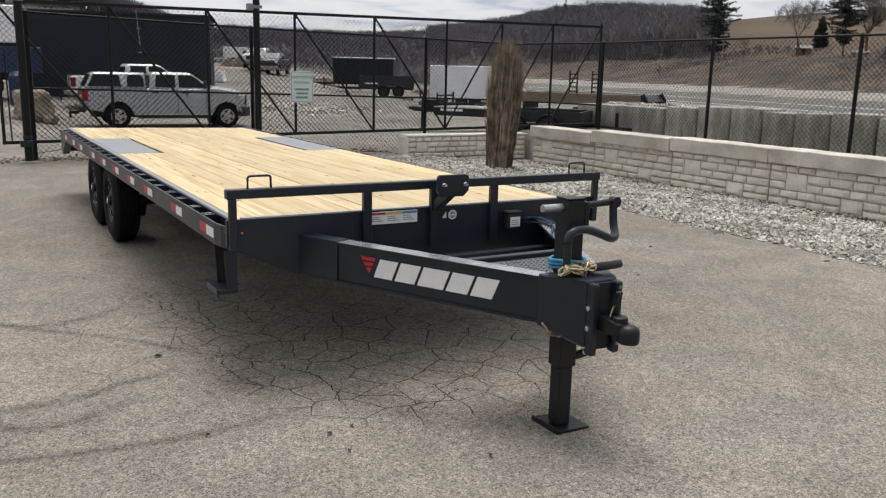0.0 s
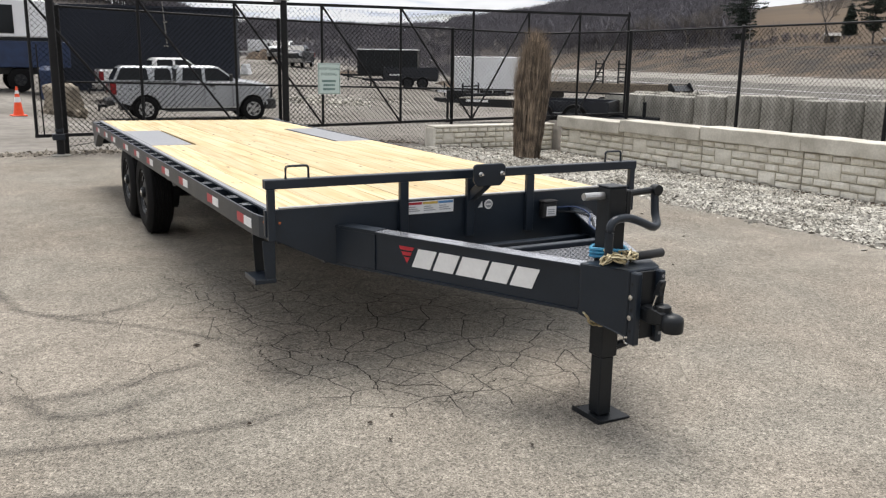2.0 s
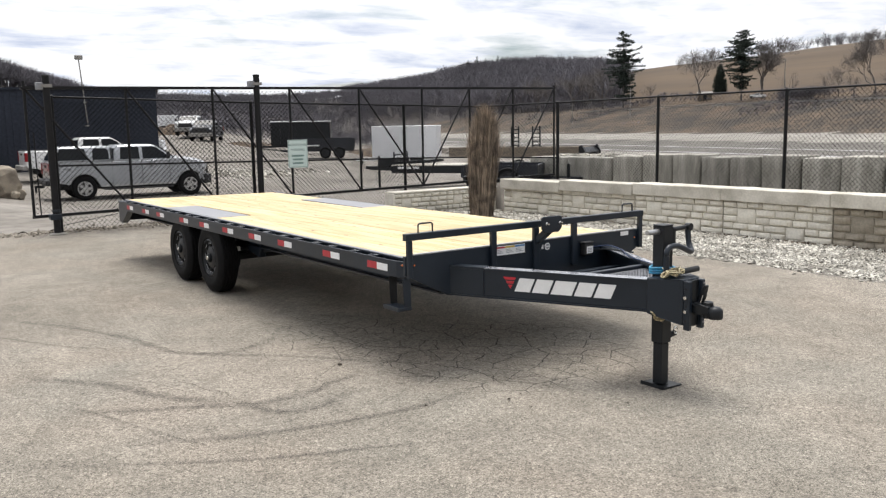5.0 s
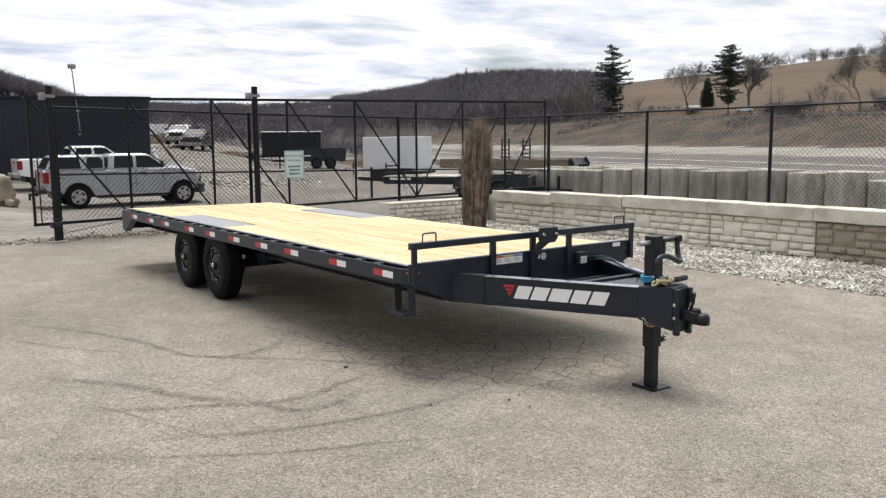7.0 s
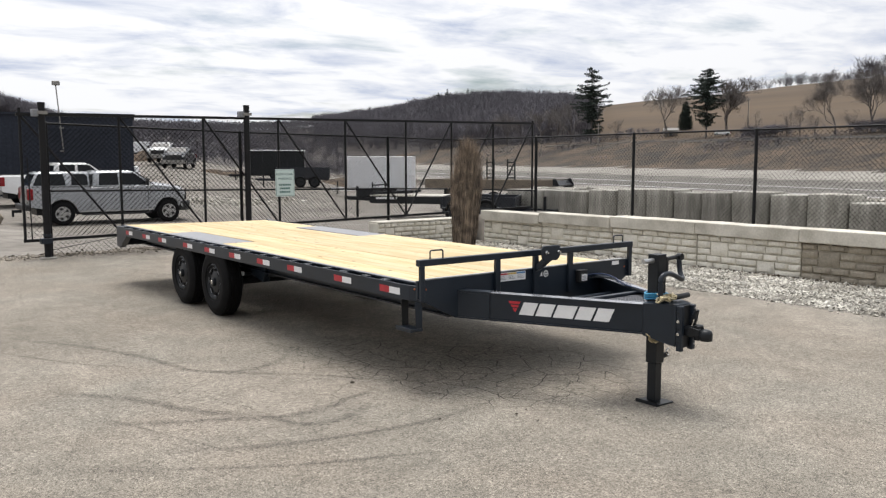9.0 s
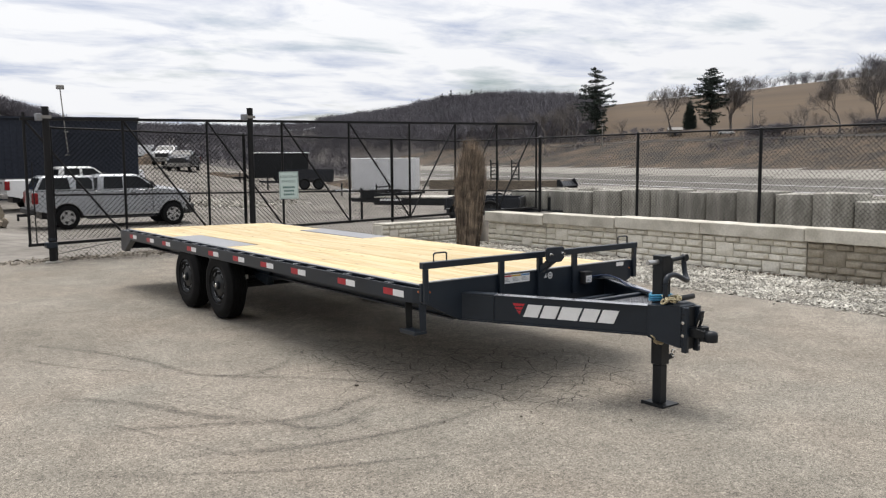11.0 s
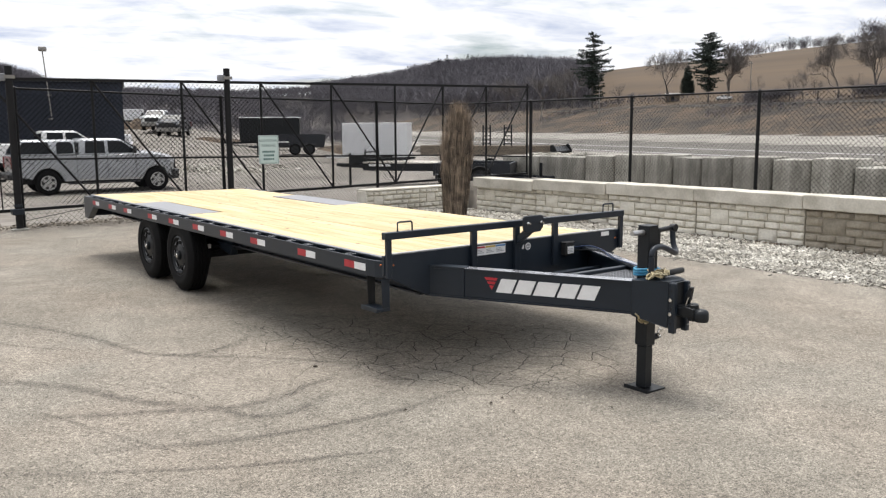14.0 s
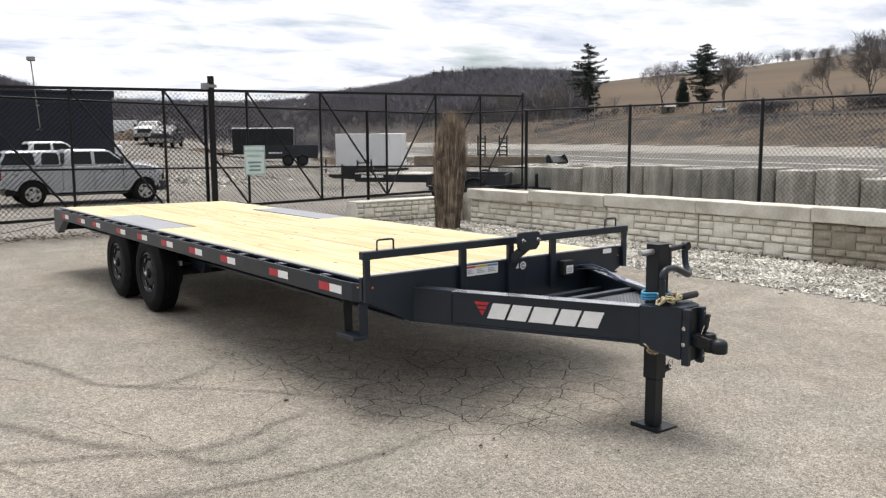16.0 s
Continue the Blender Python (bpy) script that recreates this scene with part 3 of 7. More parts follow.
def build_wheel(parent, x, y, out):
    """A tyre and a black steel rim with slots and a silver hub; out is the side that shows."""
    m = pose(x, y, 0.405, 0, 90 * out, 0)
    R, W = 0.403, 0.115
    prof = [(0.215, -W + 0.02), (0.235, -W), (0.33, -W - 0.004), (0.375, -W + 0.02), (0.392, -W + 0.05)]
    for k in range(5):
        c = -0.07 + k * 0.035
        prof += [(R, c - 0.012), (R, c + 0.012), (R - 0.010, c + 0.014), (R - 0.010, c + 0.020)] if k < 4 else [(R, c - 0.012), (R, c + 0.012)]
    prof += [(0.392, W - 0.05 + 0.01), (0.375, W - 0.02), (0.33, W + 0.004), (0.30, W + 0.007), (0.285, W + 0.004), (0.235, W), (0.215, W - 0.02)]
    tyre = part("tyre", turned(B(), prof, m, 40, False), RUBBER, parent, "black ribbed trailer tyre", True)
    rim = part("rim", turned(B(), [(0.218, -W + 0.02), (0.218, W - 0.012), (0.205, W - 0.006), (0.200, W - 0.03), (0.185, W - 0.045), (0.12, W - 0.03), (0.10, W - 0.02), (0.0, W - 0.02)], m, 32), BLACK, tyre, "black steel rim", True)
    for k in range(8):
        a = k * math.tau / 8
        arc = [(0.132, -0.20), (0.132, 0.20), (0.150, 0.26), (0.172, 0.20), (0.172, -0.20), (0.150, -0.26)]
        slot = part("rim_slot", prism(B(), [(q * math.cos(a + d), q * math.sin(a + d)) for q, d in arc], W - 0.040, W - 0.026, "z", m), RUBBER, rim, "dark slot in the rim")
        # glint on the black rim's slot edge, painted as a pale sliver
        edge_pts = [(0.167, -0.19), (0.167, 0.19), (0.175, 0.20), (0.175, -0.20)]
        part("slot_glint", prism(B(), [(q * math.cos(a + d), q * math.sin(a + d)) for q, d in edge_pts], W - 0.027, W - 0.022, "z", m), GALV, slot, "pale sliver for the glint on the slot edge")
    part("hub_cap", turned(B(), [(0.055, W - 0.025), (0.052, W + 0.004), (0.040, W + 0.014), (0.0, W + 0.015)], m, 20), BLACK, tyre, "", True)
    part("hub_plug", turned(B(), [(0.024, W + 0.013), (0.022, W + 0.018), (0.0, W + 0.019)], m, 16), CHROME, tyre, "silver hub plug", True)


def glide(pts, k=6):
    """A smooth line through the points."""
    p = [Vector(c) for c in pts]
    out = []
    for i in range(len(p) - 1):
        a, b, c, d = p[max(i - 1, 0)], p[i], p[i + 1], p[min(i + 2, len(p) - 1)]
        for j in range(k):
            s = j / k
            out.append(0.5 * ((2 * b) + (c - a) * s + (2 * a - 5 * b + 4 * c - d) * s * s + (3 * b - a - 3 * c + d) * s ** 3))
    return out + [p[-1]]


def build_trailer():
    t = thing("flatbed_trailer", "charcoal flatbed trailer with a new yellow pine deck", "trailer")
    # deck boards
    edge = 1.165
    count = 16
    w = 2 * edge / count
    for i in range(count):
        x = -edge + (i + 0.5) * w
        side = abs(x) > 0.78
        spans = ((0.03, 4.12), (5.92, DECK_L - 0.03)) if side else ((0.03, DECK_L - 0.03),)
        for a, b in spans:
            gap = rng.choice((0.0010, 0.0022, 0.0038, 0.0058))
            bm = box(B(), -w / 2 + gap, w / 2 - gap, a, b, -0.038, 0)
            soften(bm, 0.003)
            part("plank", bm, PINE, t, at=pose(x, 0, DECK_Z + rng.uniform(-0.0015, 0.0015), -0.20 * (x + edge) / (2 * edge)))
    # steel wheel plates
    for s in (-1, 1):
        bm = box(B(), min(s * 1.165, s * 0.775), max(s * 1.165, s * 0.775), 4.125, 5.915, DECK_Z - 0.03 - (0.016 if s > 0 else 0), DECK_Z + 0.002 - (0.016 if s > 0 else 0))
        part("wheel_plate", soften(bm, 0.002), GALV, t, "bare grey steel plate over the wheels")
    # side channels, rub rails, stake pockets
    for s in (-1, 1):
        bm = B()
        prism(bm, [(s * 1.175, 0.865), (s * 1.215, 0.865), (s * 1.215, 0.853), (s * 1.187, 0.853), (s * 1.187, 0.722), (s * 1.215, 0.722), (s * 1.215, 0.71), (s * 1.175, 0.71)], 0.0, DECK_L, "y")
        for v in bm.verts:
            v.co.z -= 0.03 if s > 0 else 0.0
        chan = part("side_channel", bm, STEEL, t, "", False)
        if s < 0:
            # light reflected off the channel's top flange, added as a pale strip
            part("channel_sheen", box(B(), min(s * 1.168, s * 1.204), max(s * 1.168, s * 1.204), 0.03, DECK_L - 0.02, 0.8655, 0.8685), GALV, chan, "pale strip for the light reflected by the channel top")
        bm = B()
        prism(bm, [(s * (HALF - 0.052), 0.0), (s * (HALF - 0.033), 0.03), (s * (HALF - 0.010), 0.11), (s * HALF, 0.21), (s * HALF, DECK_L), (s * (HALF - 0.012), DECK_L), (s * (HALF - 0.012), 0.21), (s * (HALF - 0.022), 0.11), (s * (HALF - 0.045), 0.03), (s * (HALF - 0.064), 0.0)], 0.730, 0.854 - (0.02 if s > 0 else 0), "z")
        part("rub_rail", soften(bm, 0.002), STEEL, t, "charcoal flat rub rail")
        top = 0.856 - (0.025 if s > 0 else 0)
        for k in range(22):
            y = 0.500 + 0.675 * (k // 2) + 0.302 * (k % 2)
            for e in (y - 0.030, y + 0.022):
                pocket = part("stake_pocket", box(B(), min(s * 1.188, s * 1.283), max(s * 1.188, s * 1.283), e, e + 0.008, 0.732, top), STEEL, t)
                # sky reflection on the pocket top, drawn as a pale strip
                part("pocket_edge", box(B(), min(s * 1.222, s * 1.282), max(s * 1.222, s * 1.282), e + 0.0004, e + 0.0076, top, top + 0.003), SKYLIT, pocket, "pale strip for the sky's reflection on the pocket edge")
        gus = prism(B(), [(s * (HALF - 0.004), 0.50), (s * (HALF - 0.016), 0.50), (s * 1.215, 0.10), (s * 1.215, 0.0), (s * (HALF - 0.05), 0.0)], 0.790, 0.796, "z")
        part("corner_gusset", gus, STEEL, t)
        # reflectors: a red and a white piece
        starts = (0.22, 0.98, 1.90, 2.60, 3.32, 4.04, 4.74, 5.66, 6.30, 7.05)
        for y in starts:
            for c, d, mt, lb in ((0.0, 0.155, WHITE, "white reflective tape"), (0.157, 0.30, RED, "red reflective tape")):
                bm = box(B(), min(s * (HALF + 0.0005), s * (HALF + 0.003)), max(s * (HALF + 0.0005), s * (HALF + 0.003)), y + c, y + d, 0.763, 0.817)
                part("reflector", bm, mt, t, lb)
        # rear corner bracket
        bm = prism(B(), [(DECK_L - 0.02, 0.85), (DECK_L + 0.05, 0.85), (DECK_L + 0.05, 0.55), (DECK_L - 0.10, 0.53), (DECK_L - 0.14, 0.56), (DECK_L - 0.42, 0.72), (DECK_L - 0.42, 0.78)], s * 1.20, s * (HALF - 0.012), "x")
        part("rear_bracket", soften(bm, 0.004), STEEL, t)
        # lamp at the corner
        bm = turned(B(), [(0.008, 0), (0.008, 0.007), (0.005, 0.011), (0, 0.012)], pose(s * (HALF - 0.028), 0.050, 0.826, 0, 90 * s, 0), 12)
        part("marker_lamp", bm, AMBER, t, "small round amber marker lamp")
        bm = turned(B(), [(0.008, 0), (0.008, 0.007), (0.005, 0.011), (0, 0.012)], pose(s * 1.203, -0.008, 0.826, 90, 0, 0), 12)
        part("marker_lamp", bm, AMBER, t, "small round amber marker lamp")
    part("rear_beam", soften(box(B(), -1.20, 1.20, DECK_L - 0.02, DECK_L + 0.045, 0.56, 0.838), 0.004), STEEL, t)
    # under frame
    for x in (-0.86, 0.86):
        bm = B()
        prism(bm, [(x - 0.06, 0.558), (x + 0.06, 0.558), (x + 0.06, 0.570), (x + 0.007, 0.570), (x + 0.007, 0.696), (x + 0.06, 0.696), (x + 0.06, 0.708), (x - 0.06, 0.708), (x - 0.06, 0.696), (x - 0.007, 0.696), (x - 0.007, 0.570), (x - 0.06, 0.570)], 0.06, DECK_L - 0.06, "y")
        part("main_beam", bm, STEEL, t)
    y = 0.45
    while y < DECK_L - 0.2:
        part("crossmember", box(B(), -1.17, 1.17, y, y + 0.04, 0.712, 0.826), BLACK, t)
        y += 0.405
    # axles and springs
    for y in (4.21, 5.24):
        part("axle", tube(B(), [(-1.02, y, 0.40), (1.02, y, 0.40)], 0.055, 12), BLACK, t)
        for x in (-0.86, 0.86):
            part("leaf_spring", tube(B(), [(x, y - 0.36, 0.52), (x, y, 0.44), (x, y + 0.36, 0.52)], 0.035, 6), BLACK, t)
        for s in (-1, 1):
            part("brake_drum", turned(B(), [(0.17, -0.05), (0.17, 0.05), (0.0, 0.05)], pose(s * 0.99, y, 0.405, 0, 90 * s, 0), 20), BLACK, t)
            build_wheel(t, s * 1.145, y, s)
    for s in (-1, 1):
        bm = prism(B(), [(3.46, 0.71), (3.92, 0.71), (3.92, 0.50), (3.60, 0.44)], s * 0.82, s * 0.90, "x")
        part("spring_hanger", soften(bm, 0.006), STEEL, t)
        sub = prism(B(), [(3.02, 0.557), (3.30, 0.535), (3.95, 0.450), (6.10, 0.450), (6.55, 0.557)], s * 0.80, s * 0.86, "x")
        part("suspension_channel", soften(sub, 0.006), BLACK, t, "black channel that carries the springs")
        part("tag_bracket", soften(box(B(), min(s * 0.90, s * 1.03), max(s * 0.90, s * 1.03), 3.90, 3.908, 0.500, 0.530), 0.002), BLACK, t)
        part("side_tag", box(B(), min(s * 0.995, s * 1.045), max(s * 0.995, s * 1.045), 3.893, 3.8995, 0.497, 0.547), WHITE, t, "small white tag")
    # front plate with tapering wings
    bm = prism(B(), [(-1.285, 0.90), (1.285, 0.90), (1.285, 0.755), (0.90, 0.565), (-0.90, 0.565), (-1.285, 0.755)], -0.012, 0.02, "y")
    part("front_plate", soften(bm, 0.003), STEEL, t, "deep charcoal front plate")
    # bright metal colour carries the light caught along this edge
    part("front_lip", box(B(), -1.20, 1.20, -0.010, 0.028, 0.901, 0.909), RIM, t, "lip with its lit top edge painted bright")
    # headboard
    part("head_rail", soften(box(B(), -1.288, 1.288, -0.045, 0.012, 1.018, 1.07), 0.004), STEEL, t)
    for x in (-1.256, -0.458, -0.008, 0.428, 1.256):
        wdt = 0.021 if abs(x) > 1 else 0.027
        low = 0.735 if abs(x) > 1 else 0.66
        part("head_post", soften(box(B(), x - wdt, x + wdt, -0.045, -0.0125, low, 1.018), 0.003), STEEL, t)
    for x in (-1.10, 1.10):
        r = 0.007
        pts = [(x - 0.065, -0.016, 1.068), (x - 0.065, -0.016, 1.125), (x - 0.060, -0.016, 1.134), (x - 0.05, -0.016, 1.138), (x + 0.05, -0.016, 1.138), (x + 0.060, -0.016, 1.134), (x + 0.065, -0.016, 1.125), (x + 0.065, -0.016, 1.068)]
        part("tie_handle", tube(B(), pts, r, 8), STEEL, t, "", True)
    # spare wheel mount
    mount = part("spare_mount", bar(B(), (0.005, -0.025, 0.900), (0.030, -0.155, 1.005), 0.060, 0.05), STEEL, t)
    part("mount_plate", soften(prism(B(), [(-0.045, 0.985), (0.115, 0.985), (0.150, 1.02), (0.150, 1.105), (0.130, 1.118), (-0.055, 1.118), (-0.070, 1.105), (-0.070, 1.02)], -0.18, -0.16, "y"), 0.005), STEEL, mount)
    for x in (-0.032, 0.115):
        part("stud", turned(B(), [(0.014, 0), (0.014, 0.012), (0.008, 0.014), (0.008, 0.035), (0, 0.035)], pose(x, -0.18, 1.06, 90, 0, 0), 8), CHROME, mount, "bright wheel stud")
    # stickers: coloured heads over grey print
    st = part("warning_sticker", box(B(), -0.435, -0.115, -0.0155, -0.0135, 0.818, 0.893), WHITE, t, "white warning sticker with red, yellow and blue heads")
    for a, b, mt in ((-0.43, -0.33, RED), (-0.325, -0.225, YELLOW), (-0.22, -0.12, BLUE)):
        part("sticker_head", box(B(), a, b, -0.0175, -0.0158, 0.874, 0.888), mt, st)
        for k in range(3):
            part("print_bar", box(B(), a + 0.008, b - 0.015 * (k + 1), -0.0175, -0.0158, 0.834 + k * 0.012, 0.839 + k * 0.012), GREYBAR, st)
    rs = part("round_sticker", turned(B(), [(0.030, 0), (0.030, 0.002), (0, 0.002)], pose(0.135, -0.0135, 0.845, 90, 0, 0), 20), WHITE, t, "round white sticker with dark print")
    part("sticker_print", turned(B(), [(0.022, 0.0022), (0.022, 0.0032), (0.0, 0.0032)], pose(0.135, -0.0135, 0.845, 90, 0, 0), 20), GREYBAR, rs)
    part("sticker_bar", box(B(), 0.117, 0.153, -0.0185, -0.0172, 0.841, 0.849), WHITE, rs)
    part("small_sticker", prism(B(), [(0.062, 0.828), (0.092, 0.828), (0.088, 0.868)], -0.0155, -0.0135, "y"), WHITE, t, "small white triangular sticker")
    part("corner_sticker", box(B(), 1.02, 1.12, -0.0155, -0.0135, 0.855, 0.892), WHITE, t, "small white sticker")
    # breakaway battery box
    bb = part("battery_box", soften(box(B(), 0.515, 0.615, -0.078, -0.014, 0.735, 0.838), 0.008), PLASTIC, t, "black plastic battery box")
    part("box_lid", soften(box(B(), 0.509, 0.621, -0.084, -0.012, 0.838, 0.850), 0.006), PLASTIC, bb)
    part("box_label", box(B(), 0.532, 0.606, -0.0815, -0.0795, 0.750, 0.812), WHITE, bb, "white label with grey print")
    for z in (0.762, 0.775, 0.788):
        part("label_print", box(B(), 0.540, 0.592, -0.0830, -0.0818, z, z + 0.006), GREYBAR, bb)
    # A-frame tongue of two flanged beams
    for s in (-1, 1):
        a, b = Vector((s * 0.885, 0.0, 0)), Vector((s * 0.19, -1.39, 0))
        d = (b - a).normalized()
        nrm = Vector((-d.y, d.x, 0)) * (1 if s < 0 else -1)
        if nrm.x * s > 0:
            nrm = -nrm
        L = (b - a).length
        M = Matrix((( d.x, nrm.x, 0, a.x), (d.y, nrm.y, 0, a.y), (0, 0, 1, 0), (0, 0, 0, 1)))
        sec = [(0, 0.785), (0.105, 0.785), (0.105, 0.773), (0.020, 0.773), (0.020, 0.571), (0.105, 0.571), (0.105, 0.559), (0, 0.559), (0, 0.571), (0.012, 0.571), (0.012, 0.773), (0, 0.773)]
        bm = B()
        lo, hi = [[bm.verts.new(M @ Vector((u, p[0], p[1]))) for p in sec] for u in (-0.02, L)]
        bm.faces.new(lo), bm.faces.new(hi[::-1])
        for i in range(len(sec)):
            j = (i + 1) % len(sec)
            bm.faces.new((lo[i], hi[i], hi[j], lo[j]))
        beam = part("tongue_beam", bm, STEEL, t, "charcoal tongue beam with white and red emblem shapes")
        # thin pale strip paints the sky's sheen onto the beam top
        part("top_flange_sheen", box(B(), 0.30, L - 0.02, 0.004, 0.10, 0.7855, 0.787, M), FLANGE_SHEEN, beam, "pale strip for the sky's sheen on the top flange")
        gm = prism(B(), [(-0.03, 0.60), (0.03, 0.572), (0.30, 0.572), (0.30, 0.772), (-0.03, 0.772)], 0.003, 0.011, "y", M)
        part("gusset", gm, STEEL, beam)
        part("gusset_top", prism(B(), [(-0.10, 0.02), (0.0, -0.002), (0.30, -0.002), (0.30, 0.10), (-0.02, 0.10)], 0.786, 0.792, "z", M), STEEL, beam)
        # emblem: red slashes and plain white blocks
        z0, lean = 0.628, 0.042
        def slab(u0, u1, za, zb, mt, nm):
            sh = lambda z: (z - z0) / 0.102 * lean
            pts = [(u0 + sh(za), za), (u1 + sh(za), za), (u1 + sh(zb), zb), (u0 + sh(zb), zb)]
            part(nm, prism(B(), pts, 0.0085, 0.0105, "y", M), mt, beam)
        if s < 0:
            part("emblem_slash", prism(B(), [(0.462, 0.733), (0.565, 0.733), (0.555, 0.713), (0.474, 0.713)], 0.0085, 0.0105, "y", M), RED, beam, "red emblem slash")
            part("emblem_slash", prism(B(), [(0.480, 0.704), (0.550, 0.704), (0.541, 0.684), (0.492, 0.684)], 0.0085, 0.0105, "y", M), RED, beam, "red emblem slash")
            part("emblem_slash", prism(B(), [(0.498, 0.675), (0.537, 0.675), (0.519, 0.643)], 0.0085, 0.0105, "y", M), RED, beam, "red emblem slash")
            for u0, u1 in ((0.552, 0.672), (0.690, 0.818), (0.836, 0.996), (1.014, 1.142), (1.160, 1.285)):
                slab(u0, u1, z0, z0 + 0.102, WHITE, "emblem_block")
    # coupler box
    bm = prism(B(), [(-0.195, -1.375), (-0.200, -1.39), (-0.092, -1.585), (-0.088, -1.60), (0.088, -1.60), (0.092, -1.585), (0.200, -1.39), (0.195, -1.375)], 0.0, 1.0, "z")
    for v in bm.verts:
        if v.co.z > 0.5:
            v.co.z = 0.800
        else:
            v.co.z = 0.555 + (v.co.y + 1.375) / 0.225 * 0.07
    cbox = part("coupler_box", soften(bm, 0.005), STEEL, t, "boxed charcoal tongue nose")
    for s in (-1, 1):
        ch = part("hitch_channel", soften(box(B(), min(s * 0.050, s * 0.086), max(s * 0.050, s * 0.086), -1.650, -1.601, 0.455, 0.795), 0.006), STEEL, cbox)
        for z in (0.52, 0.585, 0.62, 0.68, 0.74):
            big = z in (0.585, 0.68)
            for xx in (s * 0.086,):
                part("hitch_bolt" if big else "bolt_hole", turned(B(), [(0.013 if big else 0.008, 0), (0.013 if big else 0.008, 0.010 if big else 0.001), (0, 0.011 if big else 0.001)], pose(xx, -1.623, z, 0, 90 * s, 0), 8 if big else 10), CHROME if big else BLACK, ch, "bright bolt head" if big else "")
    part("channel_back", box(B(), -0.050, 0.050, -1.62, -1.602, 0.475, 0.79), BLACK, cbox)
    arm = prism(B(), [(-0.046, -1.621), (-0.044, -1.70), (-0.034, -1.775), (0.034, -1.775), (0.044, -1.70), (0.046, -1.621)], 0.572, 0.642, "z")
    coup = part("coupler", soften(arm, 0.012), BLACK, cbox, "black ball coupler")
    part("coupler_collar", turned(B(), [(0.034, -0.05), (0.036, 0.02), (0.034, 0.056), (0.024, 0.063), (0.0, 0.064)], pose(0, -1.738, 0.602), 20), BLACK, coup, "", True)
    part("coupler_socket", turned(B(), [(0.028, -0.050), (0.044, -0.048), (0.048, -0.038), (0.048, 0.004), (0.043, 0.020), (0.028, 0.031), (0.0, 0.034)], pose(0, -1.800, 0.604), 24), BLACK, coup, "rounded black ball socket", True)
    part("coupler_latch", soften(prism(B(), [(-1.665, 0.650), (-1.700, 0.650), (-1.722, 0.700), (-1.716, 0.730), (-1.735, 0.770), (-1.712, 0.776), (-1.690, 0.742), (-1.684, 0.700)], -0.014, 0.014, "x"), 0.005), BLACK, coup, "black hooked latch lever")
    part("latch_pin", tube(B(), [(-0.018, -1.690, 0.645), (-0.018, -1.710, 0.705)], 0.006, 8), CHROME, coup, "bright latch pin")
    for z in (0.50, 0.535, 0.70, 0.735, 0.77):
        # solid pale disc paints the light coming through the hole
        part("channel_hole", turned(B(), [(0.008, 0), (0.008, 0.0015), (0, 0.0015)], pose(0.068, -1.6505, z, 90, 0, 0), 10), GALV, cbox, "bolt hole, the light through it drawn as a pale disc")
    # step plate of raised mesh behind the jack
    sp = part("step_plate", prism(B(), [(-0.18, -1.36), (0.18, -1.36), (0.40, -0.90), (-0.40, -0.90)], 0.742, 0.746, "z"), BLACK, t, "raised steel mesh step plate")
    bm = B()
    for i in range(22):
        y0 = -1.34 + i * 0.02
        hw = 0.17 + (y0 + 1.36) * 0.48
        k = -hw
        while k < hw:
            sgn = 1 if i % 2 else -1
            bar(bm, (k, y0 + sgn * 0.009, 0.749), (min(k + 0.032, hw), y0 - sgn * 0.009, 0.749), 0.006, 0.006)
            k += 0.032
    part("mesh_strand", bm, GALV, sp, "paler grey strands")
    # added cross member: dark bar over the strip of ground shaded by the deck
    part("tongue_cross", soften(box(B(), -0.72, 0.72, -0.30, -0.24, 0.55, 0.655), 0.004), STEEL, t)
    part("tongue_cross", soften(box(B(), -0.41, 0.41, -0.90, -0.85, 0.60, 0.775), 0.004), STEEL, t)
    # jack
    jx, jy = -0.015, -1.36
    jack = part("jack", soften(box(B(), jx - 0.05, jx + 0.05, jy - 0.05, jy + 0.05, 0.315, 1.145), 0.006), BLACK, t, "black square drop-leg jack")
    part("jack_cap", soften(box(B(), jx - 0.052, jx + 0.052, jy - 0.052, jy + 0.052, 1.145, 1.152), 0.004), BLACK, jack)
    part("jack_leg", soften(box(B(), jx - 0.040, jx + 0.040, jy - 0.040, jy + 0.040, 0.014, 0.315), 0.006), BLACK, jack)
    bm = prism(B(), [(-0.105, 0.0), (0.095, 0.0), (0.095, 0.012), (-0.085, 0.012), (-0.105, 0.030)], jy - 0.105, jy + 0.105, "y")
    part("jack_foot", soften(bm, 0.003), BLACK, jack, "flat steel jack foot")
    part("leg_pin", tube(B(), [(jx + 0.05, jy, 0.345), (jx + 0.135, jy - 0.01, 0.362)], 0.021, 10), BLACK, jack)
    part("pin_ring", tube(B(), [(jx + 0.12 + 0.020 * math.cos(k), jy - 0.03, 0.388 + 0.026 * math.sin(k)) for k in np.linspace(0, 5.2, 10)], 0.005, 6), CHROME, jack, "bright pin ring")
    part("gear_side", soften(box(B(), jx + 0.05, jx + 0.085, jy - 0.045, jy + 0.045, 1.0, 1.13), 0.006), BLACK, jack)
    part("shaft_end", tube(B(), [(jx - 0.165, jy, 1.105), (jx - 0.05, jy, 1.105)], 0.018, 12), RIM, jack, "bright gear shaft")
    part("crank_shaft", tube(B(), [(jx + 0.085, jy, 1.105), (jx + 0.258, jy, 1.115)], 0.016, 10), BLACK, jack)
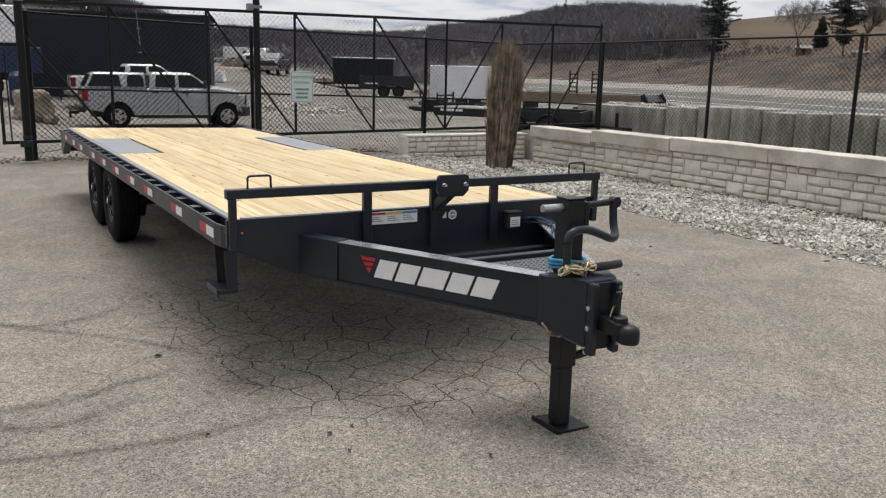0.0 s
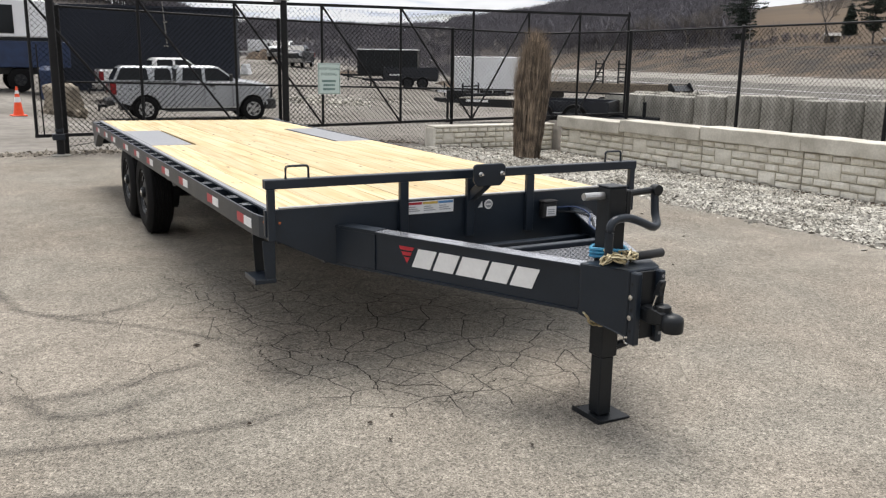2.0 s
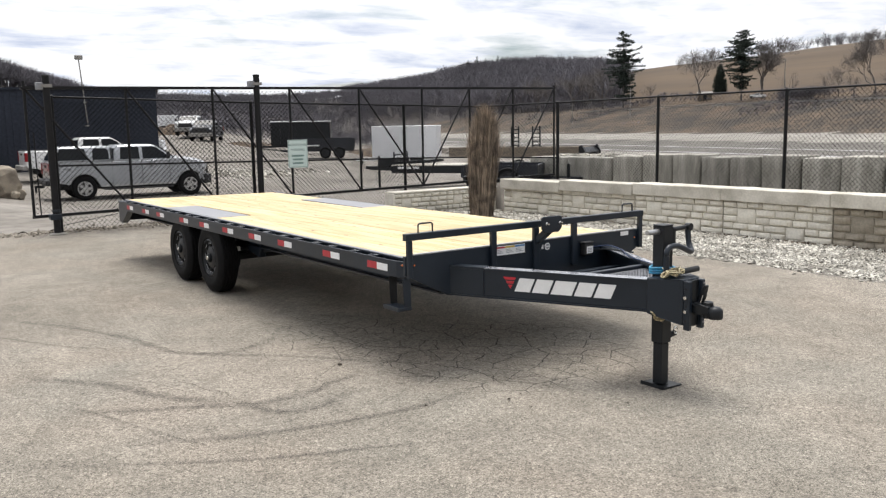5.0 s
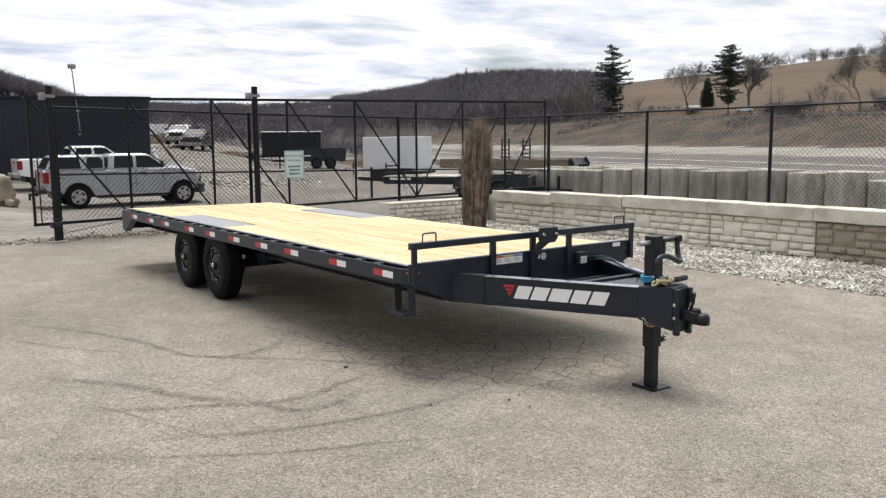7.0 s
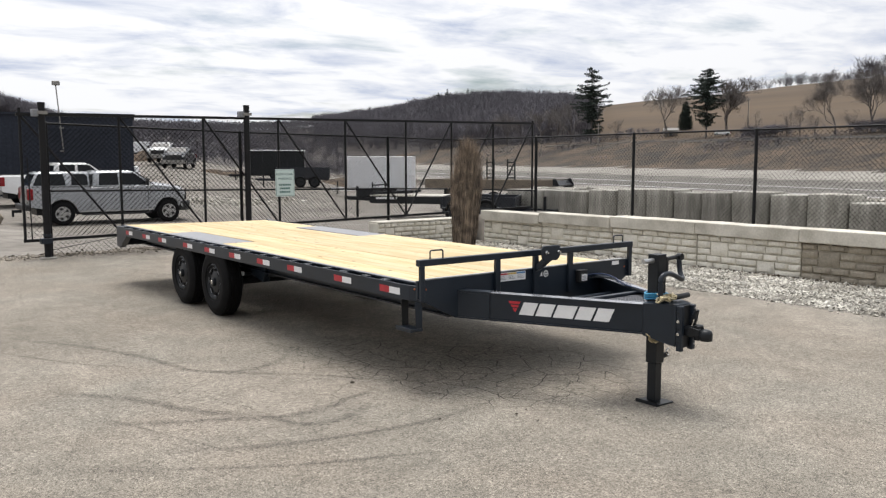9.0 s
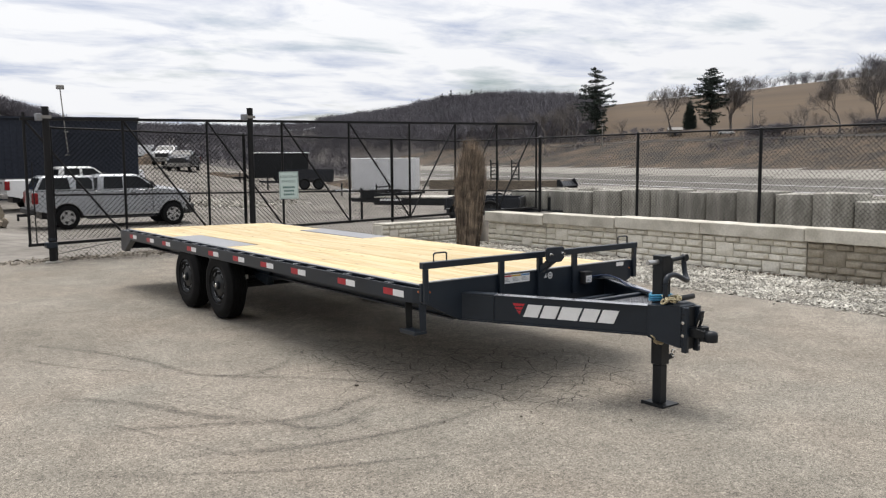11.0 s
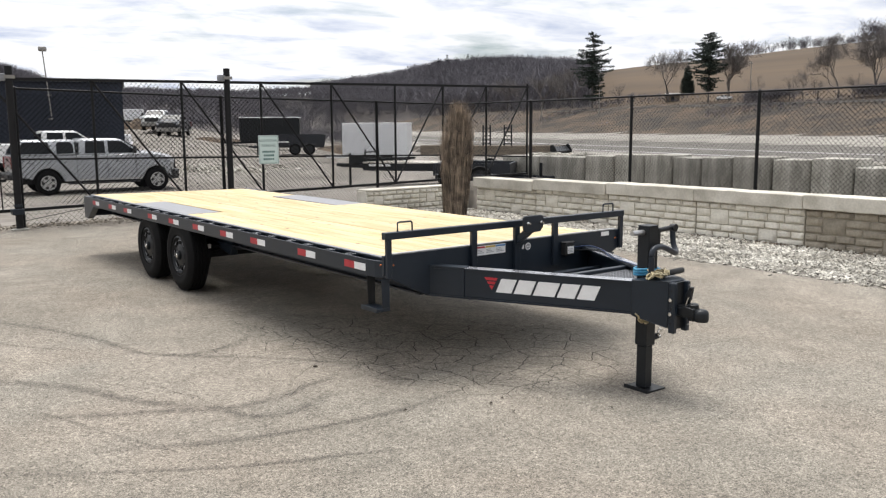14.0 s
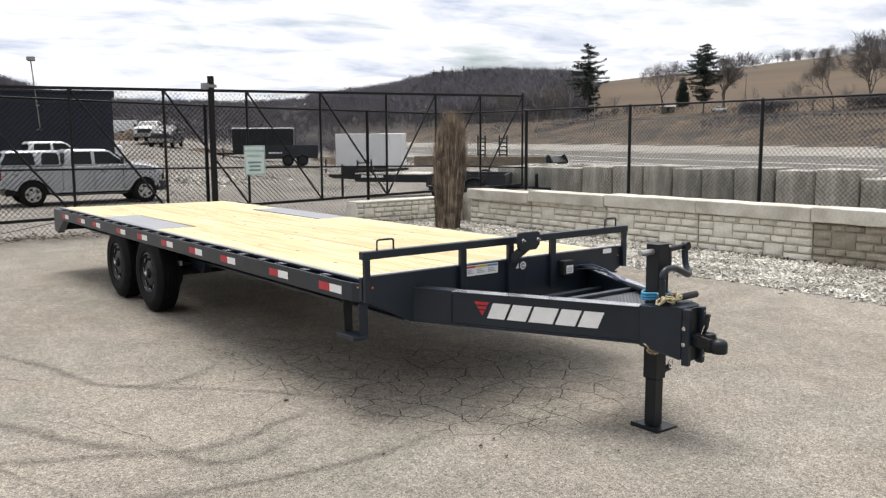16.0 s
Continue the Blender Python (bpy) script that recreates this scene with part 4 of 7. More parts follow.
    part("crank_hub", turned(B(), [(0.027, -0.020), (0.027, 0.020), (0.0, 0.022)], pose(jx + 0.263, jy - 0.01, 1.115, 90, 0, 0), 14), BLACK, jack, "", True)
    cr = [(jx + 0.265, jy, 1.10), (jx + 0.265, jy - 0.01, 1.01), (jx + 0.258, jy - 0.03, 0.975), (jx + 0.235, jy - 0.06, 0.955), (jx + 0.185, jy - 0.085, 0.953), (jx + 0.10, jy - 0.10, 0.985), (jx + 0.02, jy - 0.105, 1.01), (jx - 0.05, jy - 0.11, 1.01), (jx - 0.085, jy - 0.112, 0.99), (jx - 0.095, jy - 0.113, 0.95), (jx - 0.095, jy - 0.113, 0.82)]
    part("crank_handle", tube(B(), glide(cr), 0.020, 12), STEEL, jack, "bent grey crank handle", True)
    # safety chain, cable and plug lying round the jack
    for k in range(3):
        ring = [(jx + 0.085 * math.cos(a), jy + 0.085 * math.sin(a), 0.818 + k * 0.017 + 0.006 * math.sin(2 * a)) for a in np.linspace(0, math.tau, 24, endpoint=False)]
        part("breakaway_cable", tube(B(), ring, 0.0085, 8, True), CYAN, t, "blue coiled breakaway cable", True)
    tail = glide([(jx + 0.10, jy + 0.03, 0.82), (0.20, jy + 0.16, 0.80), (0.30, jy + 0.40, 0.80), (0.44, jy + 0.72, 0.80), (0.64, -0.38, 0.805), (0.67, -0.20, 0.82), (0.622, -0.07, 0.80)])
    part("breakaway_cable", tube(B(), tail, 0.006, 6), BLUESTEEL, t, "dark blue breakaway cable run to the battery box", True)
    chain = [(jx - 0.12 + 0.17 * f, jy - 0.10 - 0.035 * math.sin(f * 9), 0.812 + 0.030 * abs(math.sin(f * 6.5))) for f in np.linspace(0, 1, 9)]
    chain += [(jx + 0.045 - 0.165 * f, jy - 0.135 + 0.02 * math.sin(f * 8), 0.818 + 0.02 * abs(math.sin(f * 5 + 1))) for f in np.linspace(0, 1, 8)]
    chain += [(jx - 0.11 + 0.15 * f, jy - 0.12 + 0.03 * math.sin(f * 7), 0.840 + 0.015 * math.sin(f * 9)) for f in np.linspace(0, 1, 7)]
    under = [(jx - 0.17 + 0.20 * f, jy - 0.06, 0.560 - 0.060 * math.sin(f * math.pi)) for f in np.linspace(0, 1, 7)]
    for run in (chain, under):
        for i, (p, q) in enumerate(zip(run, run[1:])):
            p, q = Vector(p), Vector(q)
            d = (q - p)
            ln = 0.028
            mm = Matrix.Translation((p + q) / 2) @ d.to_track_quat("X", "Z").to_matrix().to_4x4() @ pose(0, 0, 0, 90 * (i % 2) + 20, 0, 0)
            pts = [mm @ Vector((math.copysign(ln, math.cos(a)) * min(1, abs(math.cos(a)) * 1.5), 0.017 * math.sin(a), 0)) for a in np.linspace(0, math.tau, 10, endpoint=False)]
            part("chain_link", tube(B(), pts, 0.0058, 5, True), GOLD, t)
    part("wiring_plug", tube(B(), [(0.05, jy - 0.11, 0.826), (0.13, jy - 0.13, 0.832), (0.20, jy - 0.13, 0.835)], 0.021, 12), PLASTIC, t, "black wiring plug", True)
    part("wiring_lead", tube(B(), glide([(0.08, jy - 0.10, 0.82), (0.12, jy + 0.08, 0.80), (0.24, jy + 0.30, 0.795), (0.40, jy + 0.62, 0.795), (0.62, -0.42, 0.793), (0.66, -0.22, 0.79), (0.622, -0.06, 0.77)]), 0.007, 6), BLACK, t, "", True)
    # side step near the front corner
    for s in (-1,):
        # same charcoal legs; the rear one's shade is put in as black
        for y, mt in ((0.002, STEEL), (0.195, BLACK)):
            bm = prism(B(), [(-1.300, 0.728), (-1.228, 0.728), (-1.228, 0.512), (-1.288, 0.512)], y, y + 0.008, "y")
            part("step_leg", soften(bm, 0.002), mt, t)
        tread = part("step_tread", soften(box(B(), -1.338, -1.225, 0.0, 0.215, 0.487, 0.5115), 0.003), STEEL, t, "charcoal side step tread")
        part("tread_lip", soften(box(B(), -1.346, -1.3385, 0.0, 0.215, 0.485, 0.518), 0.002), STEEL, tread)
    return t


build_trailer()


# ---- retaining walls of cast stone blocks ----
PATTERN = ((0, .13, 0, .2), (.13, .24, 0, .2), (.24, .38, 0, .2), (.38, .56, 0, .2), (.56, .70, 0, .2), (.70, .86, 0, .2), (.86, 1, 0, .2),
           (0, .14, .2, .42), (.14, .32, .2, .62), (.32, .50, .2, .42), (.50, .68, .2, .42), (.68, .83, .2, .42), (.83, 1, .2, .42),
           (0, .14, .42, .62), (.32, .45, .42, .62), (.45, .66, .42, .62), (.66, .79, .42, .62), (.79, 1, .42, .62),
           (0, .10, .62, .82), (.10, .25, .62, .82), (.25, .40, .62, .82), (.40, .60, .62, .82), (.60, .77, .62, 1), (.77, .89, .62, .82), (.89, 1, .62, .82),
           (0, .17, .82, 1), (.17, .33, .82, 1), (.33, .47, .82, 1), (.47, .60, .82, 1), (.77, 1, .82, 1))


def stone_mesh(w, h, seed, material):
    """A cast stone with pillowed, uneven face; lies in x (length) and z (height), its face towards -y."""
    r = random.Random(seed)
    bm = B()
    n, m = (4, 3) if w > h * 1.3 else (3, 3)
    proud = r.uniform(0.022, 0.034)
    grid = []
    for j in range(m + 1):
        row = []
        for i in range(n + 1):
            u, v = i / n, j / m
            u, v = 0.5 - 0.5 * math.cos(math.pi * u), 0.5 - 0.5 * math.cos(math.pi * v)
            edge = i in (0, n) or j in (0, m)
            rim = 0.006
            y = 0.012 if edge else -proud + r.uniform(-0.007, 0.007)
            x = rim + u * (w - 2 * rim) + (0 if i in (0, n) else r.uniform(-0.08, 0.08) * w / n)
            z = rim + v * (h - 2 * rim) + (0 if j in (0, m) else r.uniform(-0.08, 0.08) * h / m)
            if edge:
                x += r.uniform(-0.003, 0.003)
                z += r.uniform(-0.003, 0.003)
            row.append(bm.verts.new((x, y, z)))
        grid.append(row)
    for j in range(m):
        for i in range(n):
            bm.faces.new((grid[j][i], grid[j][i + 1], grid[j + 1][i + 1], grid[j + 1][i]))
    ring = grid[0] + [q[-1] for q in grid[1:]] + grid[-1][-2::-1] + [q[0] for q in grid[-2:0:-1]]
    back = [bm.verts.new((v.co.x, 0.085, v.co.z)) for v in ring]
    for k in range(len(ring)):
        q = (k + 1) % len(ring)
        bm.faces.new((ring[q], ring[k], back[k], back[q]))
    bm.faces.new(back)
    return mesh_of("stone", bm, material, True)


STONE_CACHE = {}


def lay_panel(parent, origin, turn, length, high, material=None):
    """One cast block face: its stones in the mould's pattern."""
    for k, (u0, u1, v0, v1) in enumerate(PATTERN):
        material = material or STONE
        key = (k, round(length, 2), round(high, 2), material.name)
        if key not in STONE_CACHE:
            STONE_CACHE[key] = stone_mesh((u1 - u0) * length - 0.004, (v1 - v0) * high - 0.004, k, material)
        ob = new("stone", STONE_CACHE[key])
        ob.parent = parent
        ob.matrix_basis = Matrix.Translation(origin) @ turn @ pose(u0 * length + 0.002, 0, (1 - v1) * high + 0.002)


def build_walls():
    step, top = 2.155, 0.665
    joints = [0.235 + step * k for k in range(-3, 5)]          # y of the block joints
    wall = tagged(new("wall_east"), "cream cast-stone retaining wall with flat capstones", "wall", kind="structure")
    face = pose(0, 0, 0, 0, 0, -90)                              # stones face -x, length runs towards -y
    for k in range(len(joints)):
        y1 = joints[k] + step
        if y1 > 11.0:
            y1 = 10.95
        ln = y1 - joints[k] - 0.016
        part("wall_core", box(B(), WALL_X + 0.06, WALL_X + 0.40, joints[k] + 0.010, y1 - 0.010, -0.45, 0.43), JOINT, wall)
        if ln > 1.5:
            lay_panel(wall, (WALL_X + 0.03, y1 - 0.008, -0.22), face, ln, 0.65, STONE_OLD if y1 < 2.5 else STONE)
        low = 0.0 if y1 < 7 else -0.02 * (y1 - 7)
        bm = box(B(), -0.072, 0.42, joints[k] + 0.006, y1 - 0.006, 0, 0.235)
        soften(bm, 0.016, 2)
        bmesh.ops.subdivide_edges(bm, edges=[e for e in bm.edges if e.calc_length() > 0.8], cuts=14)
        for v in bm.verts:
            v.co += Vector((0.010 * noise.noise(v.co * 5 + Vector((0, k, 0))), 0, 0.009 * noise.noise(v.co * 3 + Vector((k, 0, 0)))))
        part("capstone", bm, CAP, wall, at=pose(WALL_X + rng.uniform(-0.026, 0.020), 0, 0.43 + low + rng.uniform(-0.010, 0.010)))
    short = tagged(new("wall_north"), "low cream cast-stone garden wall", "wall", kind="structure")
    part("wall_core", box(B(), 5.73, 8.74, SHORT_Y + 0.06, SHORT_Y + 0.36, -0.4, 0.36), JOINT, short)
    for k in range(2):
        lay_panel(short, (5.70 + k * 1.5, SHORT_Y + 0.03, -0.18), Matrix.Identity(4), 1.5, 0.54)
    part("wall_top", soften(box(B(), 5.69, 8.74, SHORT_Y - 0.0, SHORT_Y + 0.40, 0.36, 0.40), 0.01), STONE, short)
    part("wall_end", soften(box(B(), 5.67, 5.728, SHORT_Y + 0.01, SHORT_Y + 0.39, -0.3, 0.359), 0.01), STONE, short)


build_walls()


def pebbles(name, label, spots, size, material, seed, category="gravel"):
    """Loose angular stones as one heap of real pieces."""
    r = np.random.RandomState(seed)
    base = np.array([(1, 0, 0), (-1, 0, 0), (0, 1, 0), (0, -1, 0), (0, 0, 1), (0, 0, -1)], float)
    fc = np.array([(0, 2, 4), (2, 1, 4), (1, 3, 4), (3, 0, 4), (2, 0, 5), (1, 2, 5), (3, 1, 5), (0, 3, 5)])
    xy = np.array(spots)
    k = len(xy)
    s = size * (0.45 + 1.1 * r.rand(k) ** 2.0)
    v = base[None] * (s[:, None, None] * r.uniform(0.45, 1.5, (k, 1, 3)) * np.array((1.1, 0.9, 0.5)))
    v = v + r.normal(0, 0.14, (k, 6, 3)) * s[:, None, None]
    a, tip = r.uniform(0, 6.3, k), r.normal(0, 0.45, k)
    ct, st = np.cos(tip)[:, None], np.sin(tip)[:, None]
    x, z = v[:, :, 0] * ct - v[:, :, 2] * st, v[:, :, 0] * st + v[:, :, 2] * ct
    ca, sa = np.cos(a)[:, None], np.sin(a)[:, None]
    w = np.stack([x * ca - v[:, :, 1] * sa + xy[:, :1], x * sa + v[:, :, 1] * ca + xy[:, 1:2], z + (height(xy[:, 0], xy[:, 1]) + 0.2 * s)[:, None]], -1)
    faces = (fc[None] + 6 * np.arange(k)[:, None, None]).reshape(-1, 3)
    me = from_arrays(name, w.reshape(-1, 3), faces, material)
    return tagged(new(name, me), label, category, kind="stuff")


def gravel_spots(n, seed):
    r = np.random.RandomState(seed)
    out = []
    while len(out) < n:
        x, y = r.uniform(4.75, WALL_X), r.uniform(-3.0, 11.2)
        edge = 4.95 + 0.10 * noise.noise(Vector((0, y * 1.3, 0))) + 0.05 * noise.noise(Vector((3, y * 5, 0)))
        if x > edge or r.rand() < 0.02:
            out.append((x, y))
    return out


pebbles("gravel_bed", "pale crushed limestone gravel bed before the wall", gravel_spots(42000, 3), 0.0238, GRAVEL, 5)
_r = np.random.RandomState(9)
pebbles("gravel_strip", "loose gravel and litter along the fence foot", [(a, 12.15 + 0.22 * b) for a, b in zip(_r.uniform(-3.4, 5.6, 2600), _r.normal(0, 1, 2600))], 0.030, DIRTY_GRAVEL, 6)


_n = _r.normal(0, 1, (2200, 2))
pebbles("leaf_litter", "brown dead leaves and dirt along the wall foot", [(WALL_X - 0.06 - abs(0.09 * a), y) for (a, _), y in zip(_n[:1300], _r.uniform(-2.5, 10.9, 1300))] + [(6.62 + 0.38 * a, 9.15 + 0.38 * b) for a, b in _n[1300:1800]] + [(x, SHORT_Y - 0.02 - abs(0.10 * a)) for (a, _), x in zip(_n[1800:], _r.uniform(5.7, 8.6, 400))], 0.024, LITTER, 24, "leaf litter")


# ---- fence and sliding gate ----
def chain_link(bm, p, q, z0, z1, r=0.0032, pitch=0.095):
    """Woven wire between two uprights: crossing diagonal strands, from z0 to z1 at either end (pairs)."""
    p, q = Vector((*p, 0)), Vector((*q, 0))
    ln = (q - p).length
    d = (q - p) / ln
    n = Vector((-d.y, d.x, 0))
    lo, hi = (lambda u: z0[0] + (z0[1] - z0[0]) * u / ln), (lambda u: z1[0] + (z1[1] - z1[0]) * u / ln)
    tall = max(z1) - min(z0)
    for sgn in (1, -1):
        u = -tall
        while u < ln + tall:
            a, b = (u, u + tall) if sgn > 0 else (u, u - tall)
            za, zb = min(z0), max(z1)
            pts = []
            for f in (0.0, 1.0):
                pts.append([a + (b - a) * f, za + (zb - za) * f])
            (ua, va), (ub, vb) = pts
            k = (vb - va) / (ub - ua)
            def clip(uu, vv, lo_u, hi_u):
                nu = min(max(uu, lo_u), hi_u)
                return nu, vv + (nu - uu) * k
            ua, va = clip(ua, va, 0, ln)
            ub, vb = clip(ub, vb, 0, ln)
            if abs(ub - ua) > 0.02:
                off = n * (r * sgn)
                A, C = p + d * ua + off, p + d * ub + off
                A.z, C.z = va, vb
                tube(bm, [A, C], r, 3)
            u += pitch
    return bm


def build_fence():
    fence = thing("chain_link_fence", "black chain-link fence with tubular posts and rails", "fence")
    # stations: x, y, foot, top rail, middle rail (or none)
    st = [(-1.29, 12.05, 0.0, 2.546, 1.263), (2.66, 12.05, -0.05, 2.455, 1.203), (6.55, 12.05, -0.15, 2.407, 1.14), (8.86, 12.05, -0.15, 2.375, 1.09)]
    st2 = [(8.86, 12.05, -0.15, 2.375), (10.9, 11.32, 0.40, 2.463), (10.9, 7.96, 0.45, 2.478), (10.9, 4.70, 0.45, 2.486), (10.9, 1.42, 0.45, 2.50), (10.9, -1.86, 0.45, 2.50), (10.9, -5.2, 0.45, 2.50)]
    for i, s in enumerate(st + st2[1:]):
        x, y, z, top = s[:4]
        rad = 0.036 if i not in (0, 3, 4) else 0.042
        post = part("post", tube(B(), [(x, y, z - 0.3), (x, y, top + 0.01)], rad, 12), FENCE, fence, "", True)
        part("post_cap", turned(B(), [(rad + 0.006, 0), (rad + 0.006, 0.02), (rad * 0.6, 0.045), (0, 0.055)], pose(x, y, top - 0.005), 12), FENCE, post, "", True)
    for run in (st, st2):
        for a, b in zip(run, run[1:]):
            part("top_rail", tube(B(), [(a[0], a[1], a[3]), (b[0], b[1], b[3])], 0.021, 10), FENCE, fence, "", True)
            if len(a) > 4:
                part("middle_rail", tube(B(), [(a[0], a[1], a[4]), (b[0], b[1], b[4])], 0.019, 10), FENCE, fence, "", True)
            f0 = float(height(a[0], a[1])) + 0.03
            f1 = float(height(b[0], b[1])) + 0.03
            part("wire_mesh", chain_link(B(), (a[0], a[1] + 0.03), (b[0], b[1] + 0.03), (min(f0, f1), min(f0, f1)), (min(a[3], b[3]), min(a[3], b[3])) ), WIRE, fence, "woven black wire")
    # brace at the corner
    part("middle_rail", tube(B(), [(8.86, 12.05, 1.09), (10.9, 11.32, 1.02)], 0.019, 10), FENCE, fence, "", True)
    part("tension_wire", tube(B(), [(-1.29, 12.05, 0.12), (0.6, 12.05, 0.42), (2.66, 12.05, 0.20)], 0.006, 6), FENCE, fence)


def build_gate():
    gate = thing("sliding_gate", "open black cantilever slide gate with diagonal braces", "gate")
    xs = (-1.77, 0.02, 1.75, 3.48, 5.21, 6.95, 8.39, 9.81, 11.26)
    Y = 11.85
    top, bot = (lambda x: 2.695 + 0.0125 * (x + 1.8)), (lambda x: 0.34 + 0.0155 * (x + 1.8))
    part("top_rail", bar(B(), (xs[0] - 0.06, Y, top(xs[0])), (xs[-1] + 0.03, Y, top(xs[-1])), 0.06, 0.055), FENCE, gate)
    part("bottom_rail", bar(B(), (xs[0] - 0.03, Y, bot(xs[0])), (xs[-1] + 0.03, Y, bot(xs[-1])), 0.055, 0.055), FENCE, gate)
    for x in xs:
        hi = top(x) + (0.12 if x in (xs[0],) else 0.08 if x == xs[-1] else 0)
        part("upright", tube(B(), [(x, Y, bot(x)), (x, Y, hi)], 0.027, 10), FENCE, gate, "", True)
    for i in range(8):
        a, b = xs[i], xs[i + 1]
        p, q = ((a, Y, top(a)), (b, Y, bot(b))) if i < 5 else ((a, Y, bot(a)), (b, Y, top(b)))
        part("diagonal_brace", tube(B(), [p, q], 0.021, 8), FENCE, gate, "", True)
    part("upright", tube(B(), [(xs[0] + 0.12, Y, bot(xs[0])), (xs[0] + 0.10, Y, 1.9)], 0.012, 8), FENCE, gate, "", True)
    part("wire_mesh", chain_link(B(), (xs[0], Y + 0.025), (xs[5], Y + 0.025), (bot(xs[2]), bot(xs[2])), (2.70, 2.70)), WIRE, gate, "woven black wire")
    for x, tl in ((-1.42, 2.92), (2.66, 3.02)):
        post = thing("gate_post", "thick black steel gate post with roller brackets", "gate post", pose(x, 11.70, 0), group="gate posts")
        part("post_tube", tube(B(), [(0, 0, -0.3), (0, 0, tl - 0.02)], 0.064, 16), FENCE, post, "", True)
        part("post_cap", turned(B(), [(0.068, 0), (0.068, 0.02), (0, 0.03)], pose(0, 0, tl - 0.02), 16), FENCE, post, "", True)
        part("collar", turned(B(), [(0.069, 0), (0.071, 0.012), (0.069, 0.024)], pose(0, 0, tl - 0.14), 16), FENCE, post, "", True)
        part("roller_box", soften(box(B(), -0.17, -0.06, -0.05, 0.10, tl - 0.26, tl - 0.13), 0.008), GALV, post, "grey roller box")
        part("roller_plate", box(B(), -0.09, 0.09, -0.075, -0.066, tl - 0.22, tl - 0.16), POLE, post)
        if x < 0:
            part("lower_roller", soften(box(B(), -0.12, 0.08, -0.09, 0.10, 0.28, 0.39), 0.01), STEEL, post, "dark grey lower roller box")
            part("lower_band", turned(B(), [(0.072, 0), (0.075, 0.01), (0.072, 0.05)], pose(0, 0, 0.42), 16), STEEL, post)
            part("concrete_foot", turned(B(), [(0.17, -0.1), (0.16, 0.02), (0.06, 0.035)], pose(0, 0, 0), 14), CONC, post, "concrete footing")


def letters(text, size, material, m, parent):
    cu = bpy.data.curves.new("lettering", "FONT")
    cu.body, cu.size, cu.align_x, cu.align_y, cu.extrude = text, size, "CENTER", "CENTER", 0.0008
    tmp = bpy.data.objects.new("lettering", cu)
    scene.collection.objects.link(tmp)
    me = bpy.data.meshes.new_from_object(tmp.evaluated_get(bpy.context.evaluated_depsgraph_get()))
    bpy.data.objects.remove(tmp)
    me.materials.clear()
    me.materials.append(material)
    ob = new("lettering", me)
    ob.parent = parent
    ob.matrix_basis = m
    return ob


def build_sign():
    s = thing("parking_sign", "pale green metal parking sign wired to the gate", "sign", pose(3.60, 11.805, 1.345))
    part("sign_plate", soften(box(B(), -0.235, 0.235, -0.003, 0.003, -0.305, 0.305), 0.001), SIGNFACE, s)
    for a in ((-0.222, 0.222, 0.285, 0.292), (-0.222, 0.222, -0.292, -0.285), (-0.222, -0.215, -0.285, 0.285), (0.215, 0.222, -0.285, 0.285)):
        part("sign_border", box(B(), a[0], a[1], -0.0055, -0.0035, a[2], a[3]), SIGNINK, s)
    letters("ADDITIONAL", 0.075, SIGNINK, pose(0, -0.0045, 0.19, 90, 0, 0), s)
    letters("PARKING", 0.080, SIGNINK, pose(0, -0.0045, 0.085, 90, 0, 0), s)
    for z, w in ((-0.045, 0.30), (-0.125, 0.24), (-0.205, 0.26)):
        k = -w / 2
        while k < w / 2:
            part("print_bar", box(B(), k, min(k + 0.032, w / 2), -0.0055, -0.0035, z - 0.02, z + 0.02), SIGNINK, s)
            k += 0.043


build_fence()
build_gate()
build_sign()


# ---- sheaf of ornamental grass ----
def build_grass():
    x0, y0 = 6.62, 9.15
    z0 = float(height(x0, y0))
    g = thing("ornamental_grass", "tall dry brown ornamental grass standing in a tight sheaf", "plant", pose(x0, y0, z0))
    r = np.random.RandomState(4)
    verts, faces = [], []
    for i in range(4600):
        a, k = r.uniform(0, math.tau), math.sqrt(r.rand())
        top = (2.50 - 0.50 * k * k) * (1 - 0.40 * r.rand() ** 2.2) if r.rand() < 0.86 else r.uniform(0.6, 1.7)
        w = r.uniform(0.004, 0.010)
        tip = 0.20 * k + abs(r.normal(0, 0.075))
        stray = r.normal(0, 1, 2) * (0.05 if r.rand() < 0.85 else 0.16)
        pts = []
        for f in (0.0, 0.3, 0.62, 0.86, 1.0):
            z = f * top
            rad = np.interp(z / 2.4, (0, 0.3, 0.65, 1.0), (0.24, 0.285, 0.315, 0.20)) * k if f < 0.9 else tip
            pts.append((rad * math.cos(a) + 0.13 * z / 2.4 + r.normal(0, 0.012 + 0.022 * f) + stray[0] * f ** 3, rad * math.sin(a) + r.normal(0, 0.012 + 0.022 * f) + stray[1] * f ** 3, z))
        t = a + r.uniform(-1.0, 1.0) + math.pi / 2
        dx, dy = math.cos(t) * w / 2, math.sin(t) * w / 2
        b = len(verts)
        for j, p in enumerate(pts):
            q = (1, 1, 0.9, 0.7, 0.15)[j]
            verts += [(p[0] - dx * q, p[1] - dy * q, p[2]), (p[0] + dx * q, p[1] + dy * q, p[2])]
        faces += [(b + 2 * j, b + 2 * j + 1, b + 2 * j + 3, b + 2 * j + 2) for j in range(4)]
    ob = new("stalks", from_arrays("stalks", verts, faces, REED))
    ob.parent = g


build_grass()


